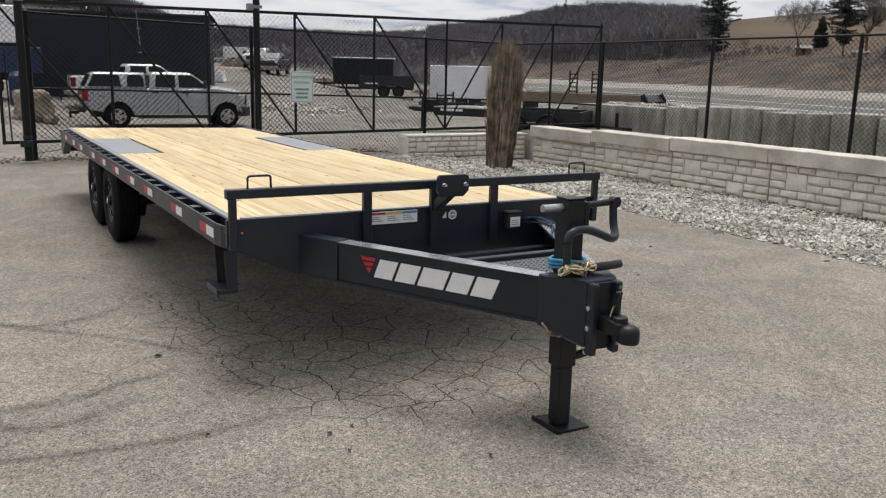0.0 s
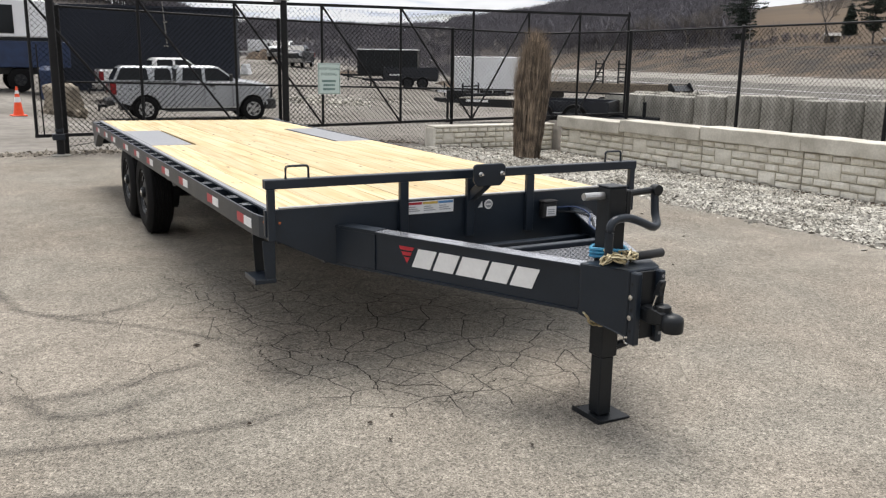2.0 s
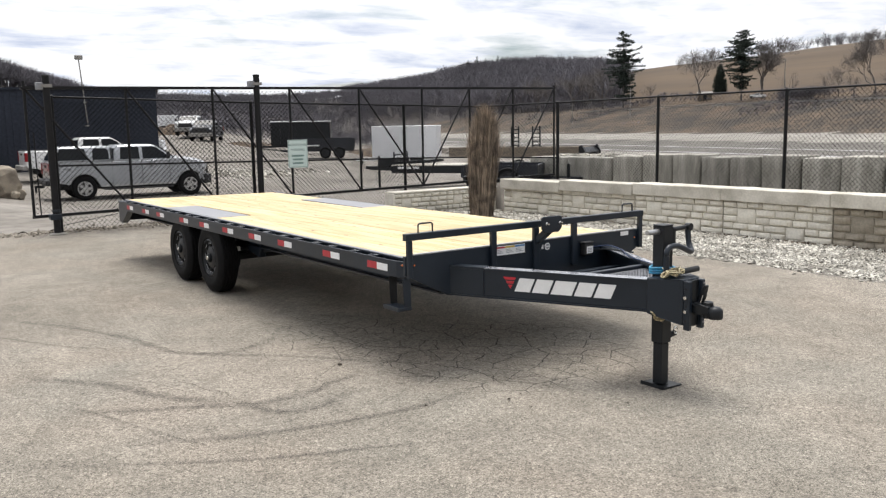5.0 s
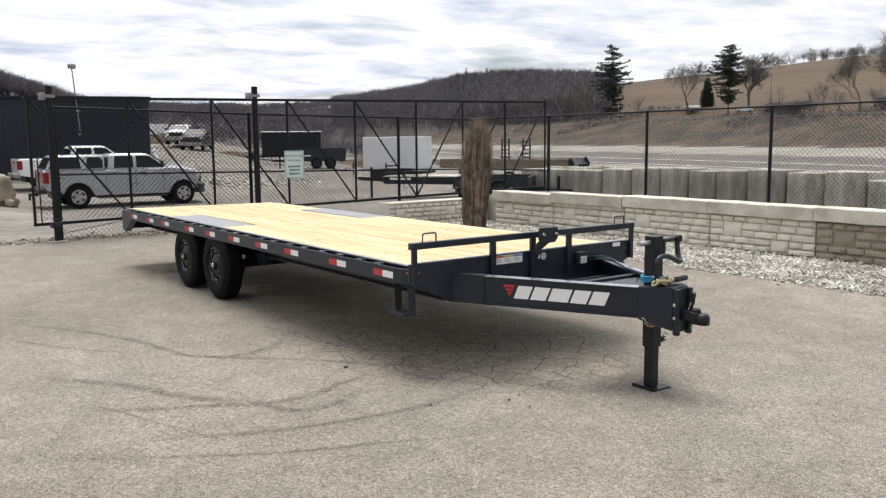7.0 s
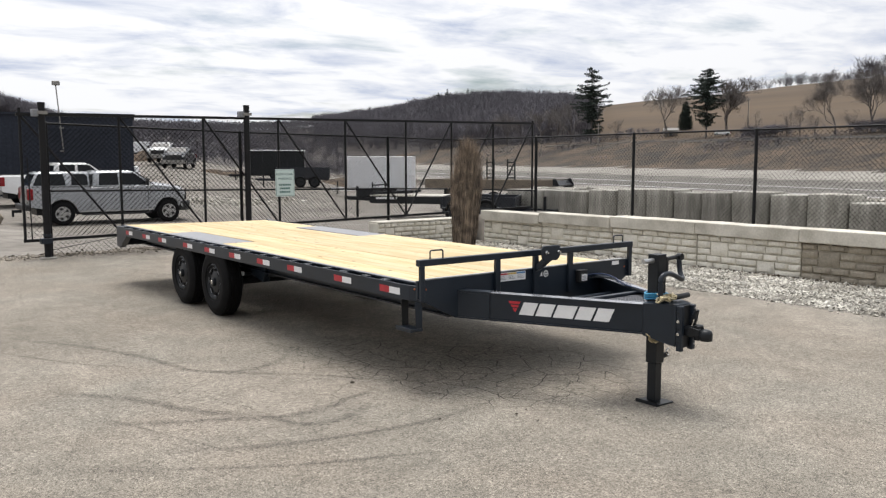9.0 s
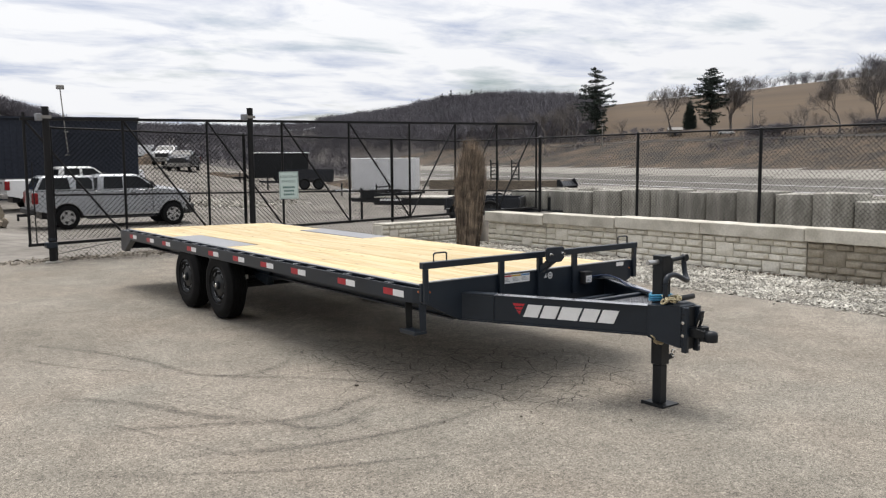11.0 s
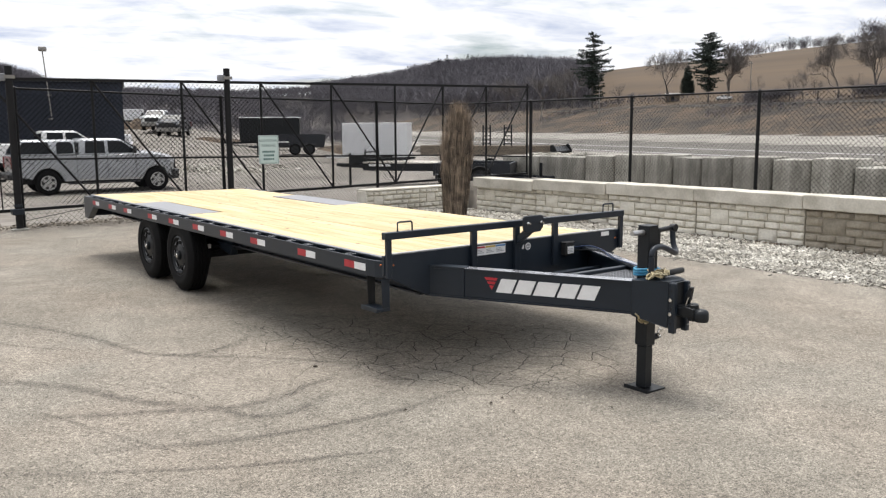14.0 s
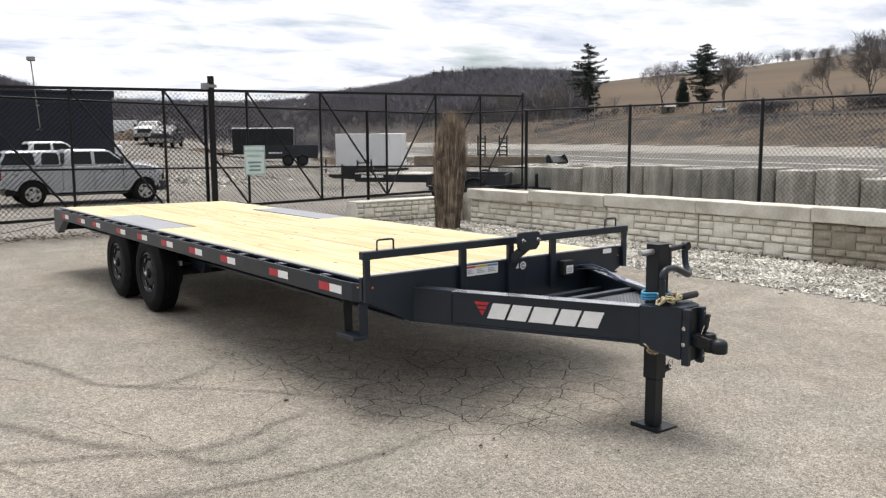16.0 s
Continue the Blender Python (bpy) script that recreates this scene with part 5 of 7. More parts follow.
# ---- tyre marks on the asphalt ----
def mark_material():
    m = bpy.data.materials.new("rubber_scuff")
    m.use_nodes = True
    n, l = m.node_tree.nodes, m.node_tree.links
    b = n["Principled BSDF"]
    b.inputs["Base Color"].default_value, b.inputs["Roughness"].default_value = (0.035, 0.032, 0.03, 1), 0.9
    co = n.new("ShaderNodeTexCoord")
    t = n.new("ShaderNodeTexNoise")
    t.inputs["Scale"].default_value, t.inputs["Detail"].default_value = 9.0, 7.0
    l.new(co.outputs["Object"], t.inputs["Vector"])
    uv = n.new("ShaderNodeUVMap")
    sep = n.new("ShaderNodeSeparateXYZ")
    l.new(uv.outputs[0], sep.inputs[0])
    fall = n.new("ShaderNodeMapRange")           # worn away towards both edges
    fall.inputs["From Min"].default_value, fall.inputs["From Max"].default_value = 0.0, 0.5
    pp = n.new("ShaderNodeMath")
    pp.operation = "PINGPONG"
    pp.inputs[1].default_value = 0.5
    l.new(sep.outputs["X"], pp.inputs[0]), l.new(pp.outputs[0], fall.inputs[0])
    r = n.new("ShaderNodeMapRange")
    r.inputs["From Min"].default_value, r.inputs["From Max"].default_value = 0.12, 0.66
    r.inputs["To Min"].default_value, r.inputs["To Max"].default_value = 0.0, 0.39
    l.new(t.outputs["Fac"], r.inputs[0])
    end = n.new("ShaderNodeMath")                # and fading out at both ends
    end.operation = "PINGPONG"
    end.inputs[1].default_value = 0.5
    ends = n.new("ShaderNodeMapRange")
    ends.inputs["From Max"].default_value = 0.22
    l.new(sep.outputs["Y"], end.inputs[0]), l.new(end.outputs[0], ends.inputs[0])
    both = n.new("ShaderNodeMath")
    both.operation = "MULTIPLY"
    l.new(fall.outputs[0], both.inputs[0]), l.new(ends.outputs[0], both.inputs[1])
    x = n.new("ShaderNodeMath")
    x.operation = "MULTIPLY"
    l.new(r.outputs[0], x.inputs[0]), l.new(both.outputs[0], x.inputs[1])
    l.new(x.outputs[0], b.inputs["Alpha"])
    return m


SCUFF = mark_material()


def tyre_mark(pts, w):
    """A curved scuff laid 3 mm over the asphalt."""
    p = [Vector((*c, 0)) for c in pts]
    fine = []
    for i in range(len(p) - 1):
        a, b, c, d = p[max(i - 1, 0)], p[i], p[i + 1], p[min(i + 2, len(p) - 1)]
        for k in range(8):
            s = k / 8
            fine.append(0.5 * ((2 * b) + (c - a) * s + (2 * a - 5 * b + 4 * c - d) * s * s + (3 * b - a - 3 * c + d) * s ** 3))
    fine.append(p[-1])
    verts, faces = [], []
    for i, c in enumerate(fine):
        d = (fine[min(i + 1, len(fine) - 1)] - fine[max(i - 1, 0)]).normalized()
        s = Vector((-d.y, d.x, 0)) * w / 2
        verts += [(*(c - s).xy, 0.003), (*(c + s).xy, 0.003)]
    faces = [(2 * i, 2 * i + 1, 2 * i + 3, 2 * i + 2) for i in range(len(fine) - 1)]
    me = from_arrays("tyre_mark", verts, faces, SCUFF)
    uv = me.uv_layers.new(name="UVMap")
    for lp in me.loops:
        uv.data[lp.index].uv = (lp.vertex_index % 2, (lp.vertex_index // 2) / (len(fine) - 1))
    tagged(new("tyre_mark", me), "faint curved rubber scuff on the asphalt", "tyre mark", kind="structure")


for mk, wd in ((((-3.74, 1.87), (-3.45, 1.52), (-3.14, 1.09), (-2.95, 0.65), (-2.76, 0.37), (-2.57, 0.1)), 0.15),
               (((-3.6, 0.72), (-3.36, 0.54), (-3.09, 0.37), (-2.81, 0.24), (-2.46, 0.05), (-2.08, 0.05), (-1.81, 0.16), (-1.58, 0.25), (-1.21, 0.41)), 0.14),
               (((-2.62, 0.3), (-2.56, 0.13), (-2.51, -0.03), (-2.45, -0.17), (-2.34, -0.25), (-2.18, -0.28), (-2.0, -0.20), (-1.79, 0.01)), 0.13),
               (((-3.55, 4.36), (-3.31, 3.93), (-2.97, 3.33), (-2.68, 2.62), (-2.58, 2.22), (-2.50, 1.85), (-2.33, 1.59), (-2.06, 1.48), (-1.78, 1.59), (-1.52, 1.81), (-1.25, 2.2)), 0.12),
               (((-2.54, 1.85), (-2.26, 1.51), (-1.83, 1.10), (-1.62, 0.88), (-1.42, 0.59), (-1.2, 0.26)), 0.11),
               (((-3.5, -0.12), (-3.06, -0.35), (-2.74, -0.5), (-2.37, -0.6), (-1.95, -0.67), (-1.56, -0.68), (-1.24, -0.63), (-0.90, -0.53)), 0.105),
               (((-4.2, 0.0), (-3.49, -0.5), (-2.93, -0.84), (-2.61, -1.0), (-2.26, -1.13), (-1.6, -1.42)), 0.07),
               (((-3.5, 0.78), (-3.36, 0.40), (-3.24, 0.05), (-3.13, -0.23), (-3.0, -0.56)), 0.04),
               (((-3.69, 3.57), (-3.34, 2.87), (-3.06, 2.43), (-2.68, 2.04)), 0.06)):
    tyre_mark(mk, wd * 1.05)


# ---- long open cracks and dead leaves on the asphalt ----
CRACK = surface("dark_crack", (0.030, 0.027, 0.023), 1.0, 0.0, (0.045, 0.040, 0.034), 20.0, spec=0.0)
LEAF = surface("dead_leaf", (0.050, 0.036, 0.024), 0.9, 0.0, (0.030, 0.024, 0.018), 30.0)


def asphalt_crack(pts, w, seed):
    """A jagged open crack: a thin uneven ribbon that thins out to both ends."""
    r = random.Random(seed)
    line = glide([(*p, 0) for p in pts], 9)
    verts, last = [], len(line) - 1
    for i, c in enumerate(line):
        d = (line[min(i + 1, last)] - line[max(i - 1, 0)]).normalized()
        side = Vector((-d.y, d.x, 0))
        c = c + side * (r.gauss(0, 0.009) + 0.03 * noise.noise(c * 6))
        half = 0.72 * w * r.uniform(0.25, 1.0) * min(1.0, 0.3 + 3.0 * min(i, last - i) / last) / 2
        verts += [(*(c - side * half).xy, 0.0022), (*(c + side * half).xy, 0.0022)]
    faces = [(2 * i, 2 * i + 1, 2 * i + 3, 2 * i + 2) for i in range(last)]
    tagged(new("asphalt_crack", from_arrays("asphalt_crack", verts, faces, CRACK)), "dark jagged crack in the asphalt", "crack", kind="structure")


for k, (line, wd) in enumerate(((((-1.62, 2.62), (-1.42, 2.30), (-1.32, 1.94), (-1.33, 1.69), (-1.27, 1.42), (-1.19, 1.18), (-1.06, 0.87), (-0.86, 0.66), (-0.62, 0.58)), 0.014),
                               (((-1.30, 0.86), (-1.21, 0.55), (-1.23, 0.38), (-1.26, 0.13), (-1.22, -0.06), (-1.13, -0.32)), 0.014),
                               (((-1.21, 0.50), (-1.08, 0.22), (-0.97, 0.04), (-0.84, -0.18), (-0.84, -0.43), (-0.88, -0.74)), 0.015),
                               (((-0.84, -0.43), (-0.70, -0.58), (-0.50, -0.68)), 0.012),
                               (((-0.72, -0.86), (-0.48, -0.88), (-0.28, -0.76), (-0.17, -0.76), (-0.06, -0.88)), 0.012),
                               (((-2.76, 1.12), (-2.68, 0.77), (-2.58, 0.46), (-2.50, 0.05)), 0.008),
                               (((-1.9, 2.9), (-1.72, 2.76), (-1.60, 2.50)), 0.010))):
    asphalt_crack(line, wd, k)


def build_leaves():
    """A few curled dead leaves and bits of bark on the open asphalt."""
    r = random.Random(31)
    verts, faces = [], []
    for x, y in ((-1.6, -0.72), (-1.07, -1.17), (-0.52, -1.51), (-1.08, -0.96), (-0.95, -0.92), (-1.57, 0.53), (2.6, 0.9), (3.6, 1.8), (4.1, 3.0)):
        a, ln, wd = r.uniform(0, 6.28), r.uniform(0.012, 0.026), r.uniform(0.006, 0.013)
        k = len(verts)
        for u, v, z in ((-1, 0, 0.004), (-0.3, -1, 0.012), (-0.3, 1, 0.014), (0.4, -0.8, 0.010), (0.4, 0.8, 0.013), (1, 0, 0.005), (0, 0, 0.003)):
            p, q = u * ln, v * wd
            verts.append((x + p * math.cos(a) - q * math.sin(a), y + p * math.sin(a) + q * math.cos(a), z + r.uniform(0, 0.004)))
        faces += [(k + i, k + j, k + 6) for i, j in ((0, 1), (1, 3), (3, 5), (5, 4), (4, 2), (2, 0))]
    tagged(new("fallen_leaves", from_arrays("fallen_leaves", verts, faces, LEAF)), "scattered dark dead leaves on the asphalt", "leaves", kind="stuff")


build_leaves()


# ---- parked vehicles ----
def arc_points(cx, cz, r, a0, a1, n=7):
    return [(cx + r * math.cos(radians(a0 + (a1 - a0) * k / n)), cz + r * math.sin(radians(a0 + (a1 - a0) * k / n))) for k in range(n + 1)]


def car_wheel(parent, x, y, out, rad=0.40, bright=True):
    m = pose(x, y, rad, 90 * -out, 0, 0)
    W = 0.13
    t = part("wheel", turned(B(), [(0.235, -W), (0.34, -W - 0.005), (rad - 0.02, -W + 0.02), (rad, -W + 0.05), (rad, W - 0.05), (rad - 0.02, W - 0.02), (0.34, W + 0.005), (0.255, W), (0.245, W - 0.02)], m, 28), RUBBER, parent, "", True)
    rim = part("rim", turned(B(), [(0.262, W - 0.012), (0.250, W - 0.002), (0.236, W - 0.03), (0.16, W - 0.016), (0.085, W - 0.022), (0.075, W + 0.004), (0.0, W + 0.006)], m, 28), RIM if bright else BLACK, t, "bright alloy rim" if bright else "", True)
    for k in range(5):
        a = (k + 0.5) * math.tau / 5
        pts = [(0.125, -0.20), (0.205, -0.34), (0.222, 0.0), (0.205, 0.34), (0.125, 0.20)]
        bm = prism(B(), [(r * math.cos(a + d), r * math.sin(a + d)) for r, d in pts], W - 0.012, W - 0.006, "z", m)
        part("rim_opening", bm, PLASTIC, rim, "dark opening in the rim" if bright else "")


def loft(bm, rings):
    vs = [[bm.verts.new(p) for p in ring] for ring in rings]
    n = len(vs[0])
    for u, w in zip(vs, vs[1:]):
        for k in range(n):
            bm.faces.new((u[k], u[(k + 1) % n], w[(k + 1) % n], w[k]))
    bm.faces.new(vs[0][::-1]), bm.faces.new(vs[-1])
    return bm


def truck_body(low, hw):
    """The truck's side outline carried across its width: shoulders rounded, hood crowned, nose drawn back at the corners."""
    rings = []
    for f in (-1.0, -0.985, -0.94, -0.72, -0.40, 0.0, 0.40, 0.72, 0.94, 0.985, 1.0):
        g = abs(f)
        ring = []
        for x, z in low:
            up = max(0.0, z - 0.95)
            y = f * hw * (1 - 0.10 * up * g)
            if x > 4.30 and z > 1.0:
                z -= 0.085 * g ** 4
            elif z > 1.2:
                z -= 0.05 * max(0.0, g - 0.94) / 0.06
            if x > 5.2:
                x -= 0.26 * g ** 4 * (x - 5.2) / 0.5
            if x < 0.4:
                x += 0.03 * max(0.0, g - 0.94) / 0.06
            ring.append((x, y, z))
        rings.append(ring)
    return loft(B(), rings)


def slab_of(pts, push):
    """A thin pane: the outline and the same outline moved by push."""
    bm = B()
    a, b = [bm.verts.new(Vector(p)) for p in pts], [bm.verts.new(Vector(p) + Vector(push)) for p in pts]
    bm.faces.new(a), bm.faces.new(b[::-1])
    for i in range(len(pts)):
        j = (i + 1) % len(pts)
        bm.faces.new((a[i], b[i], b[j], a[j]))
    return bm


def build_pickup(m, paint, label, cap=False, group="parked pickups"):
    """A heavy crew-cab pickup; x runs forward from the rear bumper, wheels on z = 0."""
    t = thing("pickup_truck", label, "pickup truck", m, group)
    hw, ra, fa = 0.98, 1.28, 4.95
    low = [(0.24, 0.66), (ra - 0.52, 0.56)] + arc_points(ra, 0.42, 0.50, 163, 17, 9) + [(ra + 0.54, 0.44), (fa - 0.54, 0.44)] + arc_points(fa, 0.42, 0.50, 163, 17, 9)
    low += [(fa + 0.56, 0.58), (5.62, 0.62), (5.70, 0.74), (5.72, 1.02), (5.68, 1.18), (5.56, 1.27), (5.20, 1.345), (4.78, 1.40), (4.40, 1.44), (4.24, 1.38), (3.30, 1.345), (2.26, 1.335), (2.235, 1.28), (2.215, 1.28), (2.19, 1.345), (0.25, 1.355), (0.19, 1.31), (0.20, 0.80)]
    body = part("body", truck_body(low, hw), paint, t, "", True)
    part("hood_scoop", soften(loft(B(), [[(4.46, -0.42, 1.405), (5.40, -0.36, 1.29), (5.40, 0.36, 1.29), (4.46, 0.42, 1.405)], [(4.50, -0.38, 1.455), (5.34, -0.32, 1.335), (5.34, 0.32, 1.335), (4.50, 0.38, 1.455)]]), 0.012), paint, body)
    for s in (-1, 1):
        part("side_step", soften(box(B(), ra + 0.62, fa - 0.62, min(s * 0.88, s * 1.02), max(s * 0.88, s * 1.02), 0.33, 0.385), 0.02), PLASTIC, t, "dark side step")
        part("sill_trim", box(B(), ra + 0.56, fa - 0.56, min(s * (hw - 0.004), s * (hw + 0.006)), max(s * (hw - 0.004), s * (hw + 0.006)), 0.445, 0.50), RIM, body, "bright sill strip")
        for x in (2.225, 3.245, 4.22):
            part("door_gap", slab_of([(x, s * (hw + 0.003), 0.50), (x + 0.016, s * (hw + 0.003), 0.50), (x + 0.016, s * (hw + 0.003), 0.95), (x + 0.016, s * (hw - 0.034), 1.33), (x, s * (hw - 0.034), 1.33), (x, s * (hw + 0.003), 0.95)], (0, -s * 0.02, 0)), PLASTIC, body)
        for x in (2.40, 3.40):
            part("door_handle", soften(box(B(), x, x + 0.22, min(s * (hw - 0.02), s * (hw + 0.02)), max(s * (hw - 0.02), s * (hw + 0.02)), 1.18, 1.225), 0.008), PLASTIC, body)
        for ax in (ra, fa):
            pts = arc_points(ax, 0.42, 0.555, 166, 14, 12) + arc_points(ax, 0.42, 0.492, 14, 166, 12)
            part("arch_flare", soften(prism(B(), pts, s * (hw - 0.02), s * (hw + 0.028), "y"), 0.008), paint, body)
            part("wheel_well", prism(B(), arc_points(ax, 0.42, 0.505, 180, 0, 12), s * 0.60, s * 0.72, "y"), BLACK, body)
            car_wheel(t, ax, s * 0.88, s, 0.405)
        mir = part("mirror", soften(box(B(), 4.10, 4.20, min(s * 1.06, s * 1.26), max(s * 1.06, s * 1.26), 1.36, 1.62), 0.03), PLASTIC, t, "black door mirror")
        part("mirror_arm", bar(B(), (4.15, s * 0.93, 1.40), (4.15, s * 1.08, 1.44), 0.05, 0.06), PLASTIC, mir)
        part("tail_lamp", soften(box(B(), 0.175, 0.36, min(s * 0.80, s * 0.990), max(s * 0.80, s * 0.990), 0.90, 1.28), 0.015), TAIL, t, "red tail lamp")
        part("head_lamp", soften(box(B(), 5.36, 5.60, min(s * 0.66, s * 0.955), max(s * 0.66, s * 0.955), 0.96, 1.15), 0.03), LAMP, t, "clear head lamp")

    def ring(z, x0, x1, y):
        return [(x0, -y, z), (x1, -y, z), (x1, y, z), (x0, y, z)]

    cab = part("cab", soften(loft(B(), [ring(1.32, 2.30, 4.48, 0.935), ring(1.82, 2.40, 3.82, 0.775), ring(1.885, 2.52, 3.66, 0.69)]), 0.035, 2), paint, t, "", True)

    def side_glass(quad, nm, par, y0, y1, za, zb):
        for s in (-1, 1):
            f = lambda z: y0 + (y1 - y0) * (z - za) / (zb - za) + 0.005
            part(nm, slab_of([(x, s * f(z), z) for x, z in quad], (0, -s * 0.02, 0)), GLASS, par, "dark tinted side window")

    side_glass(((2.52, 1.375), (3.20, 1.375), (3.20, 1.795), (2.57, 1.795)), "side_window", cab, 0.935, 0.775, 1.32, 1.82)
    side_glass(((3.31, 1.375), (4.26, 1.375), (4.24, 1.43), (3.80, 1.775), (3.70, 1.795), (3.31, 1.795)), "side_window", cab, 0.935, 0.775, 1.32, 1.82)
    part("windscreen", slab_of([(4.435, -0.82, 1.38), (4.435, 0.82, 1.38), (3.885, 0.70, 1.80), (3.885, -0.70, 1.80)], (0.022, 0, 0.022)), GLASS, cab, "windscreen")
    part("rear_window", slab_of([(2.315, -0.74, 1.40), (2.315, 0.74, 1.40), (2.385, 0.64, 1.76), (2.385, -0.64, 1.76)], (-0.02, 0, 0)), GLASS, cab, "rear window")
    if cap:
        c = part("bed_cap", soften(loft(B(), [ring(1.345, 0.26, 2.21, 0.945), ring(1.80, 0.50, 2.21, 0.81), ring(1.855, 0.64, 2.19, 0.72)]), 0.03, 2), paint, t, "painted bed cap with side windows", True)
        side_glass(((0.36, 1.385), (1.42, 1.385), (1.36, 1.775), (0.56, 1.775)), "cap_window", c, 0.945, 0.81, 1.345, 1.80)
        side_glass(((1.60, 1.385), (2.15, 1.385), (2.15, 1.68), (2.06, 1.775), (1.68, 1.775), (1.62, 1.70)), "cap_window", c, 0.945, 0.81, 1.345, 1.80)
        part("cap_rear_window", slab_of([(0.275, -0.80, 1.39), (0.275, 0.80, 1.39), (0.475, 0.70, 1.77), (0.475, -0.70, 1.77)], (-0.02, 0, 0)), GLASS, c, "dark sloped rear window")
    else:
        part("bed_floor", box(B(), 0.34, 2.16, -0.80, 0.80, 1.356, 1.362), PLASTIC, t, "dark open bed")
        part("tailgate_cap", box(B(), 0.215, 0.29, -0.80, 0.80, 1.345, 1.375), PLASTIC, t)
    part("tailgate_handle", soften(box(B(), 0.165, 0.20, -0.14, 0.14, 1.16, 1.24), 0.01), PLASTIC, t)
    part("rear_bumper", soften(box(B(), 0.04, 0.28, -0.95, 0.95, 0.54, 0.74), 0.03), PLASTIC if cap else POLE, t)
    part("front_bumper", soften(loft(B(), [[(5.36, -1.0, z), (5.58, -0.99, z), (5.84, -0.70, z), (5.88, 0.0, z), (5.84, 0.70, z), (5.58, 0.99, z), (5.36, 1.0, z)] for z in (0.40, 0.74)]), 0.03), PLASTIC if cap else POLE, t, "heavy dark front bumper" if cap else "")
    part("grille", soften(box(B(), 5.66, 5.745, -0.60, 0.60, 0.78, 1.14), 0.02), PLASTIC, t, "dark grille")
    part("hitch_receiver", soften(box(B(), -0.14, 0.12, -0.05, 0.05, 0.44, 0.54), 0.008), BLACK, t)
    part("hitch_drop", soften(box(B(), -0.20, -0.13, -0.05, 0.05, 0.30, 0.54), 0.008), BLACK, t)
    part("underside", box(B(), 0.5, 5.4, -0.62, 0.62, 0.36, 0.60), BLACK, t)
    return t


def polar(b, r):
    return EYE0[0] + r * math.sin(radians(b)), EYE0[1] + r * math.cos(radians(b))


def on_ground(x, y, turn, dz=0.0):
    return pose(x, y, float(height(x, y)) + dz, 0, 0, turn)


def facing(x, y, x2, y2):
    return math.degrees(math.atan2(y2 - y, x2 - x))


head = -3.0
build_pickup(on_ground(2.70, 28.6, head) @ Matrix.Diagonal((1.05, 1.05, 1.06, 1)) @ pose(-1.28, 0, 0), PAINT_SILVER, "silver crew-cab pickup with a windowed bed cap", True)
build_pickup(on_ground(3.28, 37.4, -1) @ pose(-1.28, 0, 0) @ Matrix.Scale(1.06, 4), PAINT_WHITE, "white crew-cab pickup with an open bed")
build_pickup(on_ground(*polar(19.75, 89), 238), PAINT_WHITE, "white pickup parked far up the yard", group="far pickups")
build_pickup(on_ground(*polar(20.7, 83), 238), PAINT_DARK, "dark blue pickup parked far up the yard", group="far pickups")


# ---- yard buildings and trailers ----
def build_shed():
    a, b = Vector((0.6, 43.5, 0)), Vector((9.2, 40.9, 0))
    ln = (b - a).length
    m = pose(a.x, a.y, float(height(5, 42)) - 0.1, 0, 0, facing(a.x, a.y, b.x, b.y))
    t = thing("storage_shed", "long windowless dark-clad storage shed", "shed", m)
    ln += 0.3
    part("wall", box(B(), 0, ln, 0, 6, 0, 4.30), NAVY, t)
    for k in range(int(ln / 0.3)):
        part("cladding_rib", box(B(), k * 0.3 + 0.14, k * 0.3 + 0.17, -0.02, 0.0, 0, 4.28), NAVY, t)
    part("roof", box(B(), -0.12, ln + 0.12, -0.14, 6.1, 4.30, 4.40), NAVY, t)
    part("corner_trim", box(B(), -0.16, 0.02, -0.03, 0.2, 0, 4.29), BOXWHITE, t, "pale corner trim")
    mast = part("flood_mast", tube(B(), [(5.85, -0.12, 2.55), (5.62, -0.12, 5.82)], 0.030, 8), POLE, t, "slim grey floodlight mast on brackets", True)
    part("flood_lamp", soften(box(B(), 5.44, 5.82, -0.30, 0.02, 5.80, 6.02), 0.03), POLE, mast, "boxy floodlight head")
    for z in (2.4, 3.6):
        part("mast_bracket", box(B(), 5.70, 5.90, -0.16, 0.0, z, z + 0.06), POLE, mast)


build_shed()


